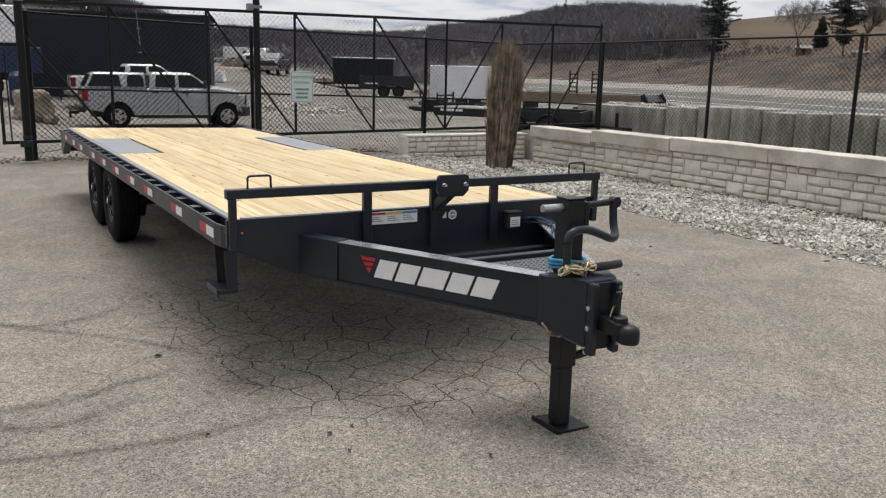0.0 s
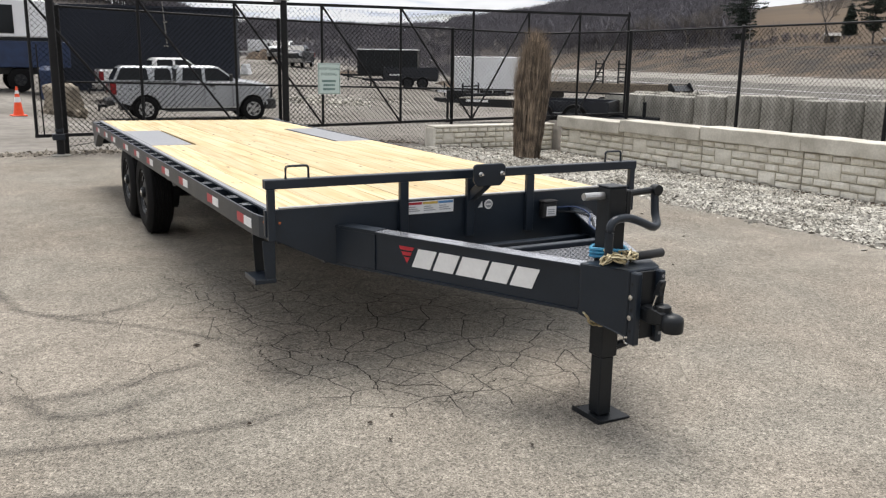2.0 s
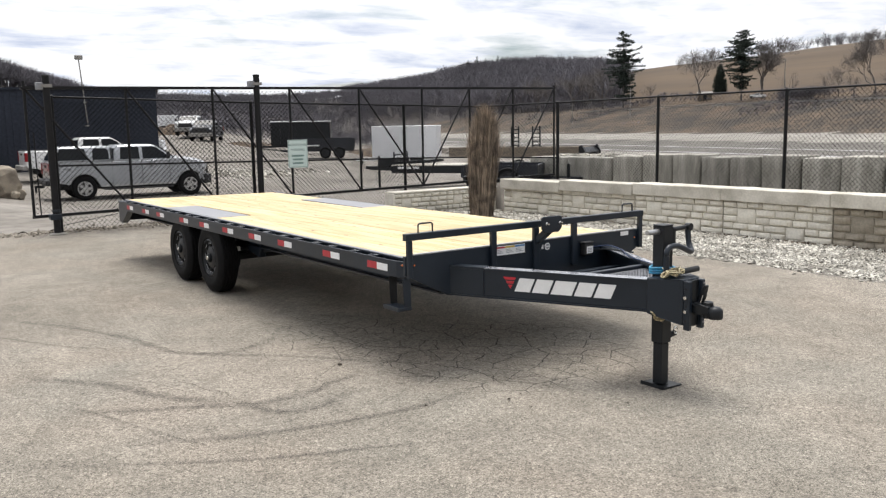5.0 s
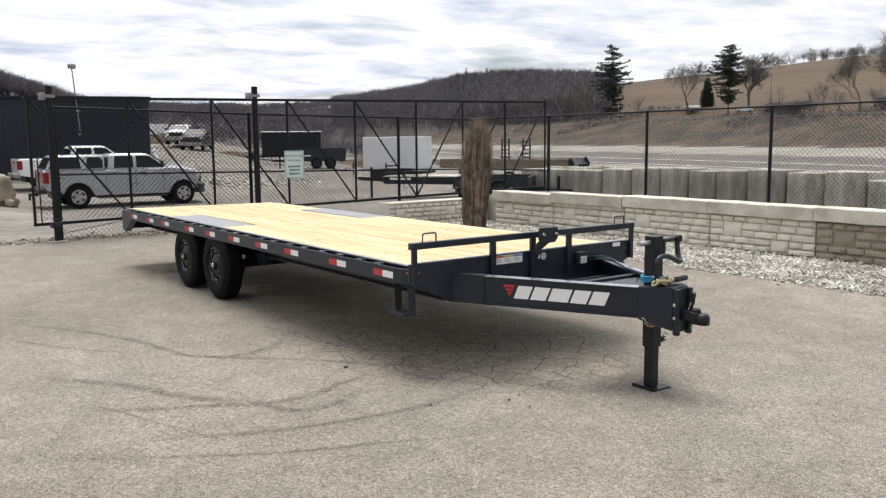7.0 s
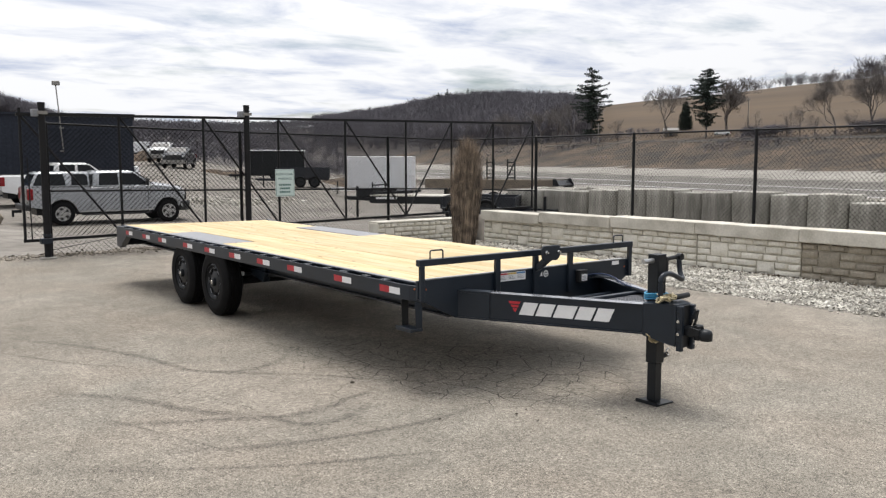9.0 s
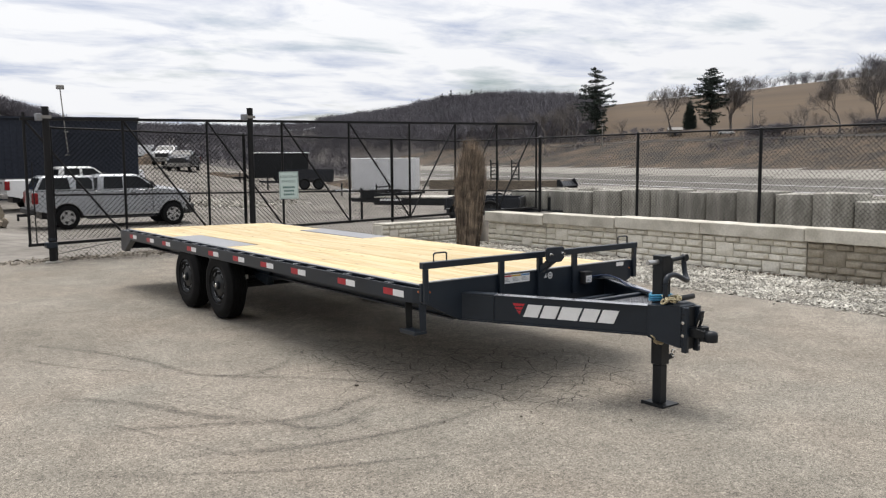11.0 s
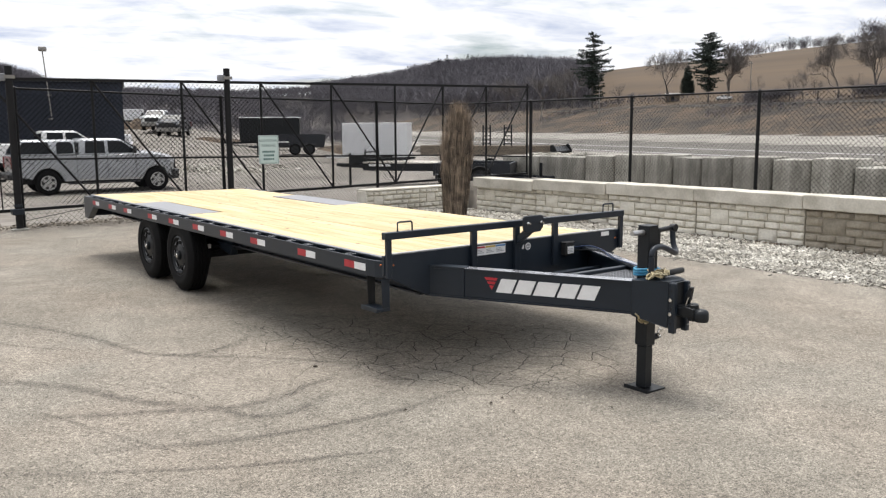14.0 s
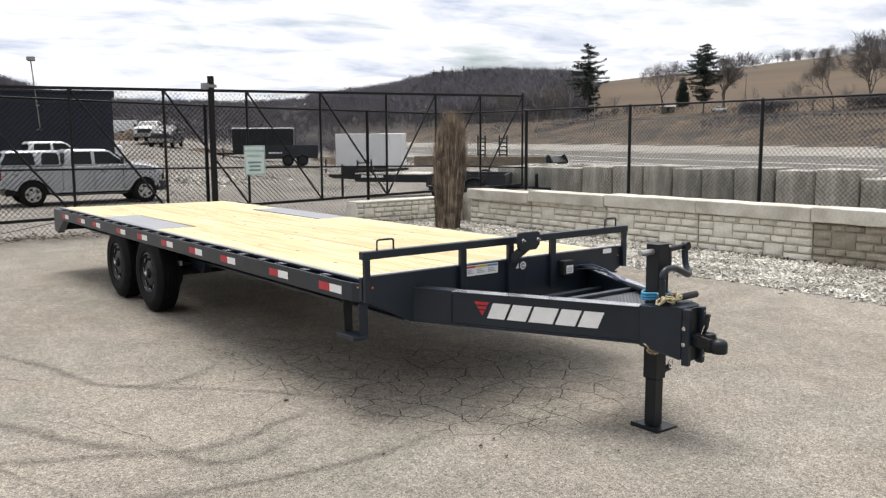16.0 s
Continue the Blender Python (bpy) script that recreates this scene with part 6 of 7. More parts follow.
def build_utility_trailer(m, label, length, kind, bed=0.72, high=0.0, body=BLACK, deck=None, group="yard trailers"):
    """x runs from the coupler (0) to the tail; a flat deck, a dump box or a closed box on two axles."""
    names = {"deck": "deck_trailer", "dump": "dump_trailer", "box": "cargo_trailer"}
    t = thing(names[kind], label, "trailer", m, group)
    tong, axle = 1.3, 0.80 if kind == "deck" else 0.58
    for s in (-1, 1):
        part("tongue_beam", bar(B(), (0.05, s * 0.06, bed - 0.12), (tong + 0.1, s * 0.75, bed - 0.12), 0.06, 0.14), body, t)
        part("frame_rail", box(B(), tong, tong + length, min(s * 0.80, s * 0.9), max(s * 0.80, s * 0.9), bed - (0.27 if kind == "deck" else 0.16), bed), body, t)
        for k in (-0.45, 0.45):
            car_wheel(t, tong + length * axle + k * (0.86 if kind == "box" else 1), s * (0.84 if kind == "box" else 1.05), s, 0.36, False)
        if kind != "box":
            part("fender", soften(box(B(), tong + length * axle - 0.9, tong + length * axle + 0.9, min(s * 0.92, s * 1.18), max(s * 0.92, s * 1.18), bed + 0.02, bed + 0.06), 0.015), body, t)
    part("coupler", soften(box(B(), -0.12, 0.25, -0.08, 0.08, bed - 0.16, bed - 0.04), 0.02), BLACK, t)
    jack = part("jack", tube(B(), [(0.42, 0, 0.03), (0.42, 0, bed + 0.35)], 0.05, 8), BLACK, t)
    part("jack_foot", box(B(), 0.34, 0.50, -0.09, 0.09, 0, 0.03), BLACK, jack)
    for k in range(int(length / 0.6)):
        part("crossmember", box(B(), tong + 0.3 + k * 0.6, tong + 0.36 + k * 0.6, -0.8, 0.8, bed - 0.14, bed - 0.02), body, t)
    if kind == "deck":
        for i in range(8):
            part("plank", box(B(), tong, tong + length, -0.9 + i * 0.225, -0.9 + i * 0.225 + 0.22, bed, bed + 0.04), deck or WEATHERED, t)
        part("emblem_bar", box(B(), tong + 0.25, tong + 1.1, -0.903, -0.901, bed - 0.11, bed - 0.03), WHITE, t, "plain white emblem shape")
        part("toolbox", soften(box(B(), 0.62, 1.20, -0.55, 0.55, bed - 0.05, bed + 0.26), 0.02), BLACK, t, "black toolbox on the tongue")
        for k in range(4):
            part("ramp_rail", bar(B(), (tong + 0.05, -0.85 + k * 0.5, bed + 0.10), (tong + 1.55, -0.85 + k * 0.5, bed + 0.16), 0.06, 0.08), BLACK, t, "black loading ramp rail laid on the deck")
        for k in range(6):
            part("ramp_rung", bar(B(), (tong + 0.2 + k * 0.25, -0.85, bed + 0.13), (tong + 0.2 + k * 0.25, 0.65, bed + 0.13), 0.05, 0.05), BLACK, t)
        for y in (-0.7, 0.7):
            part("stake", bar(B(), (tong + 0.03, y, bed), (tong + 0.03, y, bed + 0.52), 0.05, 0.05), BLACK, t)
        part("front_bar", bar(B(), (tong + 0.03, -0.72, bed + 0.40), (tong + 0.03, 0.72, bed + 0.40), 0.05, 0.05), BLACK, t)
    else:
        wall = 0.05
        for s in (-1, 1):
            part("side_wall", box(B(), tong, tong + length, min(s * 0.95, s * (0.95 + wall)), max(s * 0.95, s * (0.95 + wall)), bed, bed + high), body, t)
            n = int(length / 0.6)
            for k in range(n + 1):
                x = tong + k * length / n
                part("side_post", box(B(), x - 0.03, x + 0.03, min(s * 1.0, s * 1.03), max(s * 1.0, s * 1.03), bed, bed + high - 0.003), body, t)
        part("front_wall", box(B(), tong - 0.05, tong, -1.0, 1.0, bed, bed + high), body, t)
        part("rear_wall", box(B(), tong + length, tong + length + 0.05, -1.0, 1.0, bed, bed + high), body, t)
        part("floor_pan", box(B(), tong, tong + length, -0.95, 0.95, bed, bed + 0.05), body, t)
        if kind == "box":
            part("roof", soften(box(B(), tong - 0.07, tong + length + 0.07, -1.03, 1.03, bed + high, bed + high + 0.07), 0.03), BOXWHITE, t, "pale roof edge")
        else:
            part("emblem_bar", box(B(), tong + 0.3, tong + 1.1, -1.038, -1.032, bed + high * 0.25, bed + high * 0.38), WHITE, t, "plain white emblem shape")
    return t


def between(b0, r0, b1, r1):
    """Pose at the first place, with x towards the second."""
    (x0, y0), (x1, y1) = polar(b0, r0), polar(b1, r1)
    return on_ground(x0, y0, facing(x0, y0, x1, y1))


build_utility_trailer(between(23.4, 67, 28.3, 66.5), "black enclosed cargo trailer with a pale roof edge", 4.35, "box", 0.48, 1.72, BLACK)
build_utility_trailer(between(25.1, 56, 29.9, 56), "black low-sided dump trailer in the yard", 3.3, "dump", 0.62, 0.66, PAINT_DARK)
build_utility_trailer(between(29.95, 52, 35.95, 51), "plain white enclosed cargo trailer", 3.75, "box", 0.42, 1.78, BOXWHITE)
build_utility_trailer(between(31.0, 33.5, 42, 31.5), "black deck trailer with a pale plank deck", 5.0, "deck", 0.95, 0, BLACK, PALEDECK)
build_utility_trailer(between(45.3, 26.2, 37.5, 26.6), "black dump trailer behind the fence", 2.2, "dump", 0.42, 0.36, PAINT_DARK)


build_utility_trailer(between(16.2, 97, 18.3, 97), "white cargo trailer far up the yard", 2.5, "box", 0.55, 1.05, BOXWHITE)


def build_far_yard():
    """Low white barrier, a dark crate and two mounds of earth and dead weeds at the top of the yard."""
    x, y = polar(17.5, 61)
    b = thing("barrier_block", "low white painted concrete barrier block", "barrier", on_ground(x, y, -25))
    part("block_body", soften(prism(B(), [(-0.30, 0), (0.30, 0), (0.20, 0.25), (0.14, 0.70), (-0.14, 0.70), (-0.20, 0.25)], -0.8, 0.8, "y"), 0.03), BOXWHITE, b)
    x, y = polar(16.0, 95)
    c = thing("storage_crate", "dark steel crate beside the cargo trailer", "crate", on_ground(x, y, -20))
    part("crate_body", soften(box(B(), -0.6, 0.6, -0.6, 0.6, 0, 1.35), 0.02), PAINT_DARK, c)
    part("crate_lid", soften(box(B(), -0.63, 0.63, -0.63, 0.63, 1.35, 1.43), 0.02), BOXWHITE, c, "pale lid")
    for bb, rr, wx, wy, hh, seed in ((17.9, 91, 1.9, 1.4, 0.9, 1), (22.6, 80, 3.4, 1.6, 0.42, 2), (31.4, 72, 4.5, 2.0, 0.8, 3)):
        x, y = polar(bb, rr)
        bm = B()
        bmesh.ops.create_grid(bm, x_segments=24, y_segments=24, size=1.0)
        for v in bm.verts:
            d = v.co.xy.length
            z = hh * max(0.0, 1 - d * d) * (1 + 0.5 * noise.noise(v.co * 2.5 + Vector((seed * 5, 0, 0)))) + 0.10 * noise.noise(v.co * 9 + Vector((0, seed, 0)))
            v.co = Vector((v.co.x * wx, v.co.y * wy, z - 0.12))
        ob = solid("earth_mound", bm, MOUND, "low brown mound of earth and dead weeds", "mound", "yard mounds", smooth=True)
        ob.matrix_basis = on_ground(x, y, -20)


build_far_yard()


def build_ramp_trailer():
    m = between(37.0, 40, 45.8, 37.5)
    t = thing("ramp_trailer", "long weathered-plank trailer with upright loading ramps", "trailer", m, "yard trailers")
    L = 6.2
    for i in range(8):
        part("plank", box(B(), 0, L, -1.0 + i * 0.25, -1.0 + i * 0.25 + 0.245, 1.44, 1.50), WEATHERED, t)
    for s in (-1, 1):
        part("side_rail", box(B(), 0, L, min(s * 1.0, s * 1.06), max(s * 1.0, s * 1.06), 1.10, 1.52), WEATHERED if s < 0 else BLACK, t, "rusty side rail")
        for x in (2.6, 3.5):
            car_wheel(t, x, s * 0.95, s, 0.45, False)
        bm = prism(B(), [(L, 1.52), (L + 0.12, 1.60), (L + 0.30, 1.30), (L + 0.25, 1.12), (L, 1.08)], s * 0.99, s * 1.05, "y")
        part("tail_wedge", bm, BLACK, t)
    part("tail_deck", prism(B(), [(L, 1.49), (L + 0.25, 1.29), (L + 0.25, 1.25), (L, 1.45)], -0.99, 0.99, "y"), BLACK, t)
    for x in (0.8, 5.2):
        part("stand_leg", box(B(), x - 0.06, x + 0.06, -0.6, 0.6, 0, 1.43), BLACK, t)
    for x in (3.05, 4.05):
        ramp = part("ramp_rail", bar(B(), (x, -0.9, 1.50), (x, -0.9, 2.42), 0.05, 0.05), BLACK, t, "black ladder ramp stood on end")
        part("ramp_rail", bar(B(), (x + 0.34, -0.9, 1.50), (x + 0.34, -0.9, 2.42), 0.05, 0.05), BLACK, ramp)
        for z in (1.60, 1.77, 1.94, 2.11, 2.28):
            part("rung", bar(B(), (x, -0.9, z), (x + 0.34, -0.9, z), 0.04, 0.04), BLACK, ramp)


build_ramp_trailer()


# ---- concrete blocks behind the fence ----
BLOCK_EDGES = (15.45, 13.77, 11.90, 10.77, 9.73, 8.82, 7.93, 7.01, 5.98, 5.03, 4.04, 3.05, 2.02, 1.05, 0.03, -0.96, -1.98, -2.97, -4.0, -5.02)
BLOCK_TOPS = (0.90, 0.91, 0.97, 1.03, 1.05, 0.99, 1.02, 1.07, 1.02, 1.07)


def build_blocks():
    for k, (y1, y0) in enumerate(zip(BLOCK_EDGES, BLOCK_EDGES[1:])):
        half, top = (y1 - y0) / 2 - 0.012, BLOCK_TOPS[k % 10]
        bm = B()
        pts = [(-half, 0.45), (-half, -0.40), (-half + 0.06, -0.45), (half - 0.06, -0.45), (half, -0.40), (half, 0.45)]
        prism(bm, pts, 0, top + 0.22, "z")
        soften(bm, 0.030, 2)
        bmesh.ops.subdivide_edges(bm, edges=[e for e in bm.edges if e.calc_length() > 0.3], cuts=4, use_grid_fill=True)
        for v in bm.verts:
            c = v.co + Vector((k * 7, k * 3, 0))
            v.co += Vector((0.012 * noise.noise(c * 3), 0.022 * noise.noise(c * 2.5 + Vector((0, 0, 9))), 0.022 * noise.noise(c * 4 + Vector((5, 0, 0)))))
        ob = solid("concrete_block", bm, CONC, "weathered grey precast concrete block in a row", "concrete block", "row of concrete blocks", smooth=True)
        ob.matrix_basis = pose(14.0 + rng.uniform(-0.03, 0.03), (y0 + y1) / 2, -0.22, 0, 0, -90 + rng.uniform(-2, 2))


build_blocks()


# ---- guard rail along the road on the bank ----
def build_guard_rail():
    t = thing("guard_rail", "grey steel guard rail on dark posts along the bank", "guard rail")
    line = glide([(272.1, 276.3, 0), (259.3, 218.9, 0), (244.1, 158.3, 0), (231.0, 114.1, 0), (224.0, 91.0, 0)], 13)
    feet = [Vector((p.x, p.y, float(height(p.x, p.y)))) for p in line]
    for p in feet:
        part("post", soften(box(B(), p.x - 0.13, p.x + 0.13, p.y - 0.13, p.y + 0.13, p.z - 0.2, p.z + 0.72), 0.01), PLASTIC, t)
    for p, q in zip(feet, feet[1:]):
        a, b = p + Vector((-0.2, 0, 0.68)), q + Vector((-0.2, 0, 0.68))
        part("rail", bar(B(), a, b, 0.06, 0.26), POLE, t)


build_guard_rail()
_r = np.random.RandomState(21)
pebbles("gravel_fill", "pale gravel heaped behind the concrete blocks", [(14.75 + abs(0.5 * a), b) for a, b in zip(_r.normal(0, 1, 5000), _r.uniform(-5, 16, 5000))], 0.060, GRAVEL, 22)


_c = polar(23.6, 46)
pebbles("gravel_heap", "low spread of pale gravel in the yard", [(_c[0] + 1.3 * a, _c[1] + 0.8 * b) for a, b in _r.normal(0, 1, (1500, 2))], 0.085, GRAVEL, 23)


# ---- cone, rocks, truck and bin by the drive ----
def build_cone():
    x, y = -1.56, 25.2
    t = thing("traffic_cone", "orange traffic cone with white bands on the drive", "traffic cone", on_ground(x, y, 10))
    part("cone_base", soften(box(B(), -0.22, 0.22, -0.22, 0.22, 0, 0.035), 0.01), ORANGE, t)
    cone = lambda z: 0.155 - 0.13 * (z - 0.03) / 0.87
    part("cone_body", turned(B(), [(cone(0.03), 0.03), (cone(0.5), 0.5), (cone(0.9), 0.9), (0, 0.9)], Matrix.Identity(4), 20), ORANGE, t, "", True)
    for a, b in ((0.42, 0.58), (0.68, 0.78)):
        part("white_band", turned(B(), [(cone(a) + 0.003, a), (cone(b) + 0.003, b)], Matrix.Identity(4), 20), WHITE, t, "white reflective band")


build_cone()


def build_rocks():
    t = thing("rock_stack", "tan quarry boulder with broken rock round it", "rock pile", on_ground(0.0, 28.4, 0, -0.06) @ Matrix.Diagonal((1.30, 1.10, 1.12, 1)))
    r = random.Random(5)
    for k in range(9):
        bm = B()
        bmesh.ops.create_icosphere(bm, subdivisions=3, radius=1)
        s = 1.0 if k == 0 else r.uniform(0.18, 0.34)
        for v in bm.verts:
            c = v.co.copy()
            c = Vector([math.copysign(abs(a) ** 0.6, a) for a in c])
            c *= 1 + 0.22 * noise.noise(c * 1.6 + Vector((k * 3, 0, 0))) + 0.08 * noise.noise(c * 5 + Vector((0, k * 3, 0)))
            v.co = Vector((c.x * s * 0.44, c.y * s * 0.45, c.z * s * 0.58 - 0.12 * c.x * s))
        at = pose(0.0, 0, 0.50, 4, -6, 20) if k == 0 else pose(r.choice((-1, 1)) * r.uniform(0.25, 0.50), r.uniform(-0.6, -0.2), 0.14, r.uniform(-20, 20), r.uniform(-20, 20), r.uniform(0, 360))
        part("rock", bm, ROCK, t, at=at)


build_rocks()


def build_box_truck():
    t = thing("box_truck", "blue flatbed truck with a pale boxed body", "truck", on_ground(-4.1, 37.5, 4))
    part("box_body", soften(box(B(), -1.2, 4.6, 0, 2.3, 2.35, 3.95), 0.05), BOXWHITE, t, "pale boxed body")
    part("body_door", box(B(), 2.2, 3.1, -0.02, 0, 2.5, 3.7), GLASS, t)
    part("body_panel", box(B(), 0.4, 1.5, -0.02, 0, 2.6, 3.6), GLASS, t)
    part("under_frame", box(B(), -1.2, 4.8, 0.1, 2.2, 2.20, 2.34), BLACK, t)
    part("side_locker", soften(box(B(), -1.0, 5.3, -0.03, 2.2, 1.05, 2.19), 0.03), BLUESTEEL, t, "blue side locker")
    part("locker_label", box(B(), 0.8, 1.7, -0.05, -0.031, 1.2, 1.6), WHITE, t, "white panel")
    for x in (0.3, 1.4, 3.2):
        for s, y in ((-1, 0.15), (1, 2.1)):
            car_wheel(t, x, y, s, 0.52, False)
    part("chassis", box(B(), -1.1, 4.0, 0.3, 1.9, 0.75, 1.14), BLACK, t)
    b = thing("waste_bin", "dark blue steel drum beside the truck", "drum", on_ground(0.05, 36.0, 0))
    part("drum_body", turned(B(), [(0.36, 0), (0.37, 0.4), (0.36, 0.42), (0.36, 0.8), (0.37, 0.82), (0.36, 1.25), (0.2, 1.42), (0, 1.45)], Matrix.Identity(4), 20), BLUESTEEL, b, "", True)
    p = thing("delineator_post", "orange and white delineator post", "post", on_ground(0.75, 39.0, 0))
    part("post_body", turned(B(), [(0.12, 0), (0.10, 1.3), (0, 1.32)], Matrix.Identity(4), 14), ORANGE, p, "", True)
    for z in (0.85, 1.1):
        part("white_band", turned(B(), [(0.112, z), (0.108, z + 0.13)], Matrix.Identity(4), 14), WHITE, p, "white band")


build_box_truck()


# ---- trees, poles, guard rail ----
def bare_tree_arrays(seed, tall, depth, spread=0.5, kids=3):
    """Trunk and forking limbs as tapered three-sided rods, ending in fine twigs."""
    r = random.Random(seed)
    verts, faces = [], []

    def rod(p, q, a, b):
        d = (q - p).normalized()
        s = d.orthogonal().normalized()
        u = d.cross(s)
        k = len(verts)
        for c, w in ((p, a), (q, b)):
            for j in range(3):
                verts.append(c + w * (math.cos(j * 2.094) * s + math.sin(j * 2.094) * u))
        for j in range(3):
            faces.append((k + j, k + (j + 1) % 3, k + 3 + (j + 1) % 3, k + 3 + j))

    def grow(p, d, ln, w, lvl):
        q = p + d * ln + Vector((r.gauss(0, 1), r.gauss(0, 1), r.gauss(0, 0.5))) * ln * 0.07
        w = max(w, tall * 0.00042)
        if lvl >= 2:
            mid = p + d * ln * 0.5 + Vector((r.gauss(0, 1), r.gauss(0, 1), r.gauss(0, 0.5))) * ln * 0.06
            rod(p, mid, w, w * 0.82), rod(mid, q, w * 0.82, w * 0.62)
        else:
            rod(p, q, w, w * 0.5)
        if lvl == 0:
            return
        for k in range(kids + (1 if r.random() < 0.5 else 0)):
            a = r.uniform(0, math.tau)
            tilt = r.uniform(0.25, 1.0) * spread * 1.5
            s = d.orthogonal().normalized()
            u = d.cross(s)
            nd = d * math.cos(tilt) + (s * math.cos(a) + u * math.sin(a)) * math.sin(tilt)
            nd.z += 0.14
            f = r.uniform(0.35, 1.0) if k else 1.0
            grow(p.lerp(q, f), nd.normalized(), ln * r.uniform(0.62, 0.88), w * 0.54 * r.uniform(0.75, 1), lvl - 1)

    grow(Vector((0, 0, -0.3)), Vector((r.gauss(0, 0.05), r.gauss(0, 0.05), 1)).normalized(), tall * r.uniform(0.08, 0.16), tall * 0.0095, depth)
    return np.array([tuple(v) for v in verts]), faces


def build_bare_tree(x, y, tall, seed, depth=5, spread=0.55):
    v, f = bare_tree_arrays(seed, tall, depth, spread)
    v = v * (tall / max(v[:, 2].max(), 0.1))
    cut = v[:, 2].max() * 0.34
    low = [q for q in f if np.mean([v[i][2] for i in q]) < cut]
    high = [q for q in f if np.mean([v[i][2] for i in q]) >= cut]
    t = thing("bare_tree", "leafless deciduous tree on the slope", "tree", pose(x, y, float(height(x, y))), "bare trees on the slope")
    for nm, fs in (("trunk", low), ("crown", high)):
        ob = new(nm, from_arrays(nm, v, fs, BARK))
        ob.parent = t


def build_conifer(x, y, tall, seed, outline, boughs, lobe=None, label="tall dark evergreen pine with ragged boughs"):
    """Old evergreen: a tapering trunk and single boughs of needle clumps at uneven heights.
    outline: pairs of height (0 foot, 1 top) and reach, both as shares of the whole height."""
    r = random.Random(seed)
    t = thing("pine_tree", label, "tree", pose(x, y, float(height(x, y)) - 0.3), "pines on the slope")
    part("trunk", turned(B(), [(tall * 0.014, 0), (tall * 0.010, tall * 0.5), (tall * 0.003, tall * 0.95), (0, tall * 0.98)], Matrix.Identity(4), 7), BARK, t)
    hs, ws = [p[0] for p in outline], [p[1] for p in outline]
    verts, faces = [], []
    for k in range(boughs):
        h = hs[0] + (hs[-1] - hs[0]) * r.random()
        a = r.uniform(0, math.tau)
        ln = tall * float(np.interp(h, hs, ws)) * (0.45 + 0.65 * r.random() ** 0.6)
        if lobe and abs(h - lobe[0]) < 0.12:
            ln *= 1 + lobe[1] * max(0.0, math.cos(a - lobe[2]))
        rise = r.uniform(-0.12, 0.34) + 0.5 * max(0, h - 0.75)
        steps = max(3, int(ln / (tall * 0.016)))
        for j in range(steps):
            s = (j + r.uniform(0.3, 1.0)) / steps
            wide = tall * 0.030 * (0.3 + math.sin(min(s, 0.95) * 3.0))
            for q in range(11):
                side = r.gauss(0, 0.75) * wide
                c = Vector((math.cos(a) * ln * s - math.sin(a) * side, math.sin(a) * ln * s + math.cos(a) * side, h * tall + ln * rise * s * s - 0.10 * ln * s + r.gauss(0, tall * 0.006)))
                w = tall * 0.0085 * r.uniform(0.5, 1.5)
                d = Vector((r.gauss(0, 1), r.gauss(0, 1), r.gauss(0, 0.4))).normalized()
                e = Vector((r.gauss(0, 0.6), r.gauss(0, 0.6), abs(r.gauss(0.5, 0.5)))).normalized()
                b = len(verts)
                verts += [c - d * w, c + d * w, c + e * w * 1.5]
                faces.append((b, b + 1, b + 2))
    ob = new("crown", from_arrays("crown", verts, faces, NEEDLE))
    ob.parent = t


def above_road(b, n):
    """The place on a bearing that lies n metres beyond the baseline along the highway."""
    rate = 0.967 * math.sin(radians(b)) - 0.25 * math.cos(radians(b))
    off = 0.967 * EYE0[0] - 0.25 * EYE0[1]
    return polar(b, (n - off) / rate)


build_conifer(*above_road(47.5, 206), 33.5, 1, ((0.10, 0.13), (0.28, 0.18), (0.45, 0.23), (0.56, 0.30), (0.66, 0.24), (0.80, 0.18), (0.92, 0.10), (0.985, 0.04)), 135)
build_conifer(*above_road(54.8, 208), 25.0, 2, ((0.16, 0.08), (0.30, 0.18), (0.45, 0.23), (0.62, 0.27), (0.80, 0.23), (0.93, 0.14), (0.99, 0.05)), 170, (0.55, 0.5, 2.6))
build_conifer(*above_road(53.5, 231), 12.0, 3, ((0.01, 0.24), (0.30, 0.25), (0.6, 0.18), (0.85, 0.10), (0.99, 0.03)), 900, None, "small dense cone-shaped dark evergreen")
for b, n, tall, seed, dep, spr in ((52.3, 210, 21, 11, 7, 0.62), (46.2, 206, 22, 12, 6, 0.5), (49.2, 207, 10, 13, 5, 0.6), (57.8, 203, 9, 14, 5, 0.6), (62.3, 205, 20, 15, 7, 0.6), (64.4, 207, 21, 16, 7, 0.55), (60.4, 204, 10, 17, 5, 0.7), (56.0, 222, 22, 18, 7, 0.5), (66.3, 206, 20, 19, 7, 0.55), (61.2, 203, 8, 20, 5, 0.7), (59.6, 203, 8, 21, 5, 0.7), (45.2, 212, 20, 23, 6, 0.5), (44.2, 208, 21, 24, 6, 0.5), (63.3, 203, 8, 25, 5, 0.7), (36.4, 214, 15, 41, 6, 0.5), (37.5, 210, 17, 42, 6, 0.5), (38.7, 215, 14, 43, 6, 0.55), (39.7, 209, 18, 44, 6, 0.5), (40.9, 213, 16, 45, 6, 0.5), (41.9, 208, 19, 46, 6, 0.5), (43.0, 212, 17, 47, 6, 0.55)):
    build_bare_tree(*above_road(b, n), tall, seed, dep, spr)


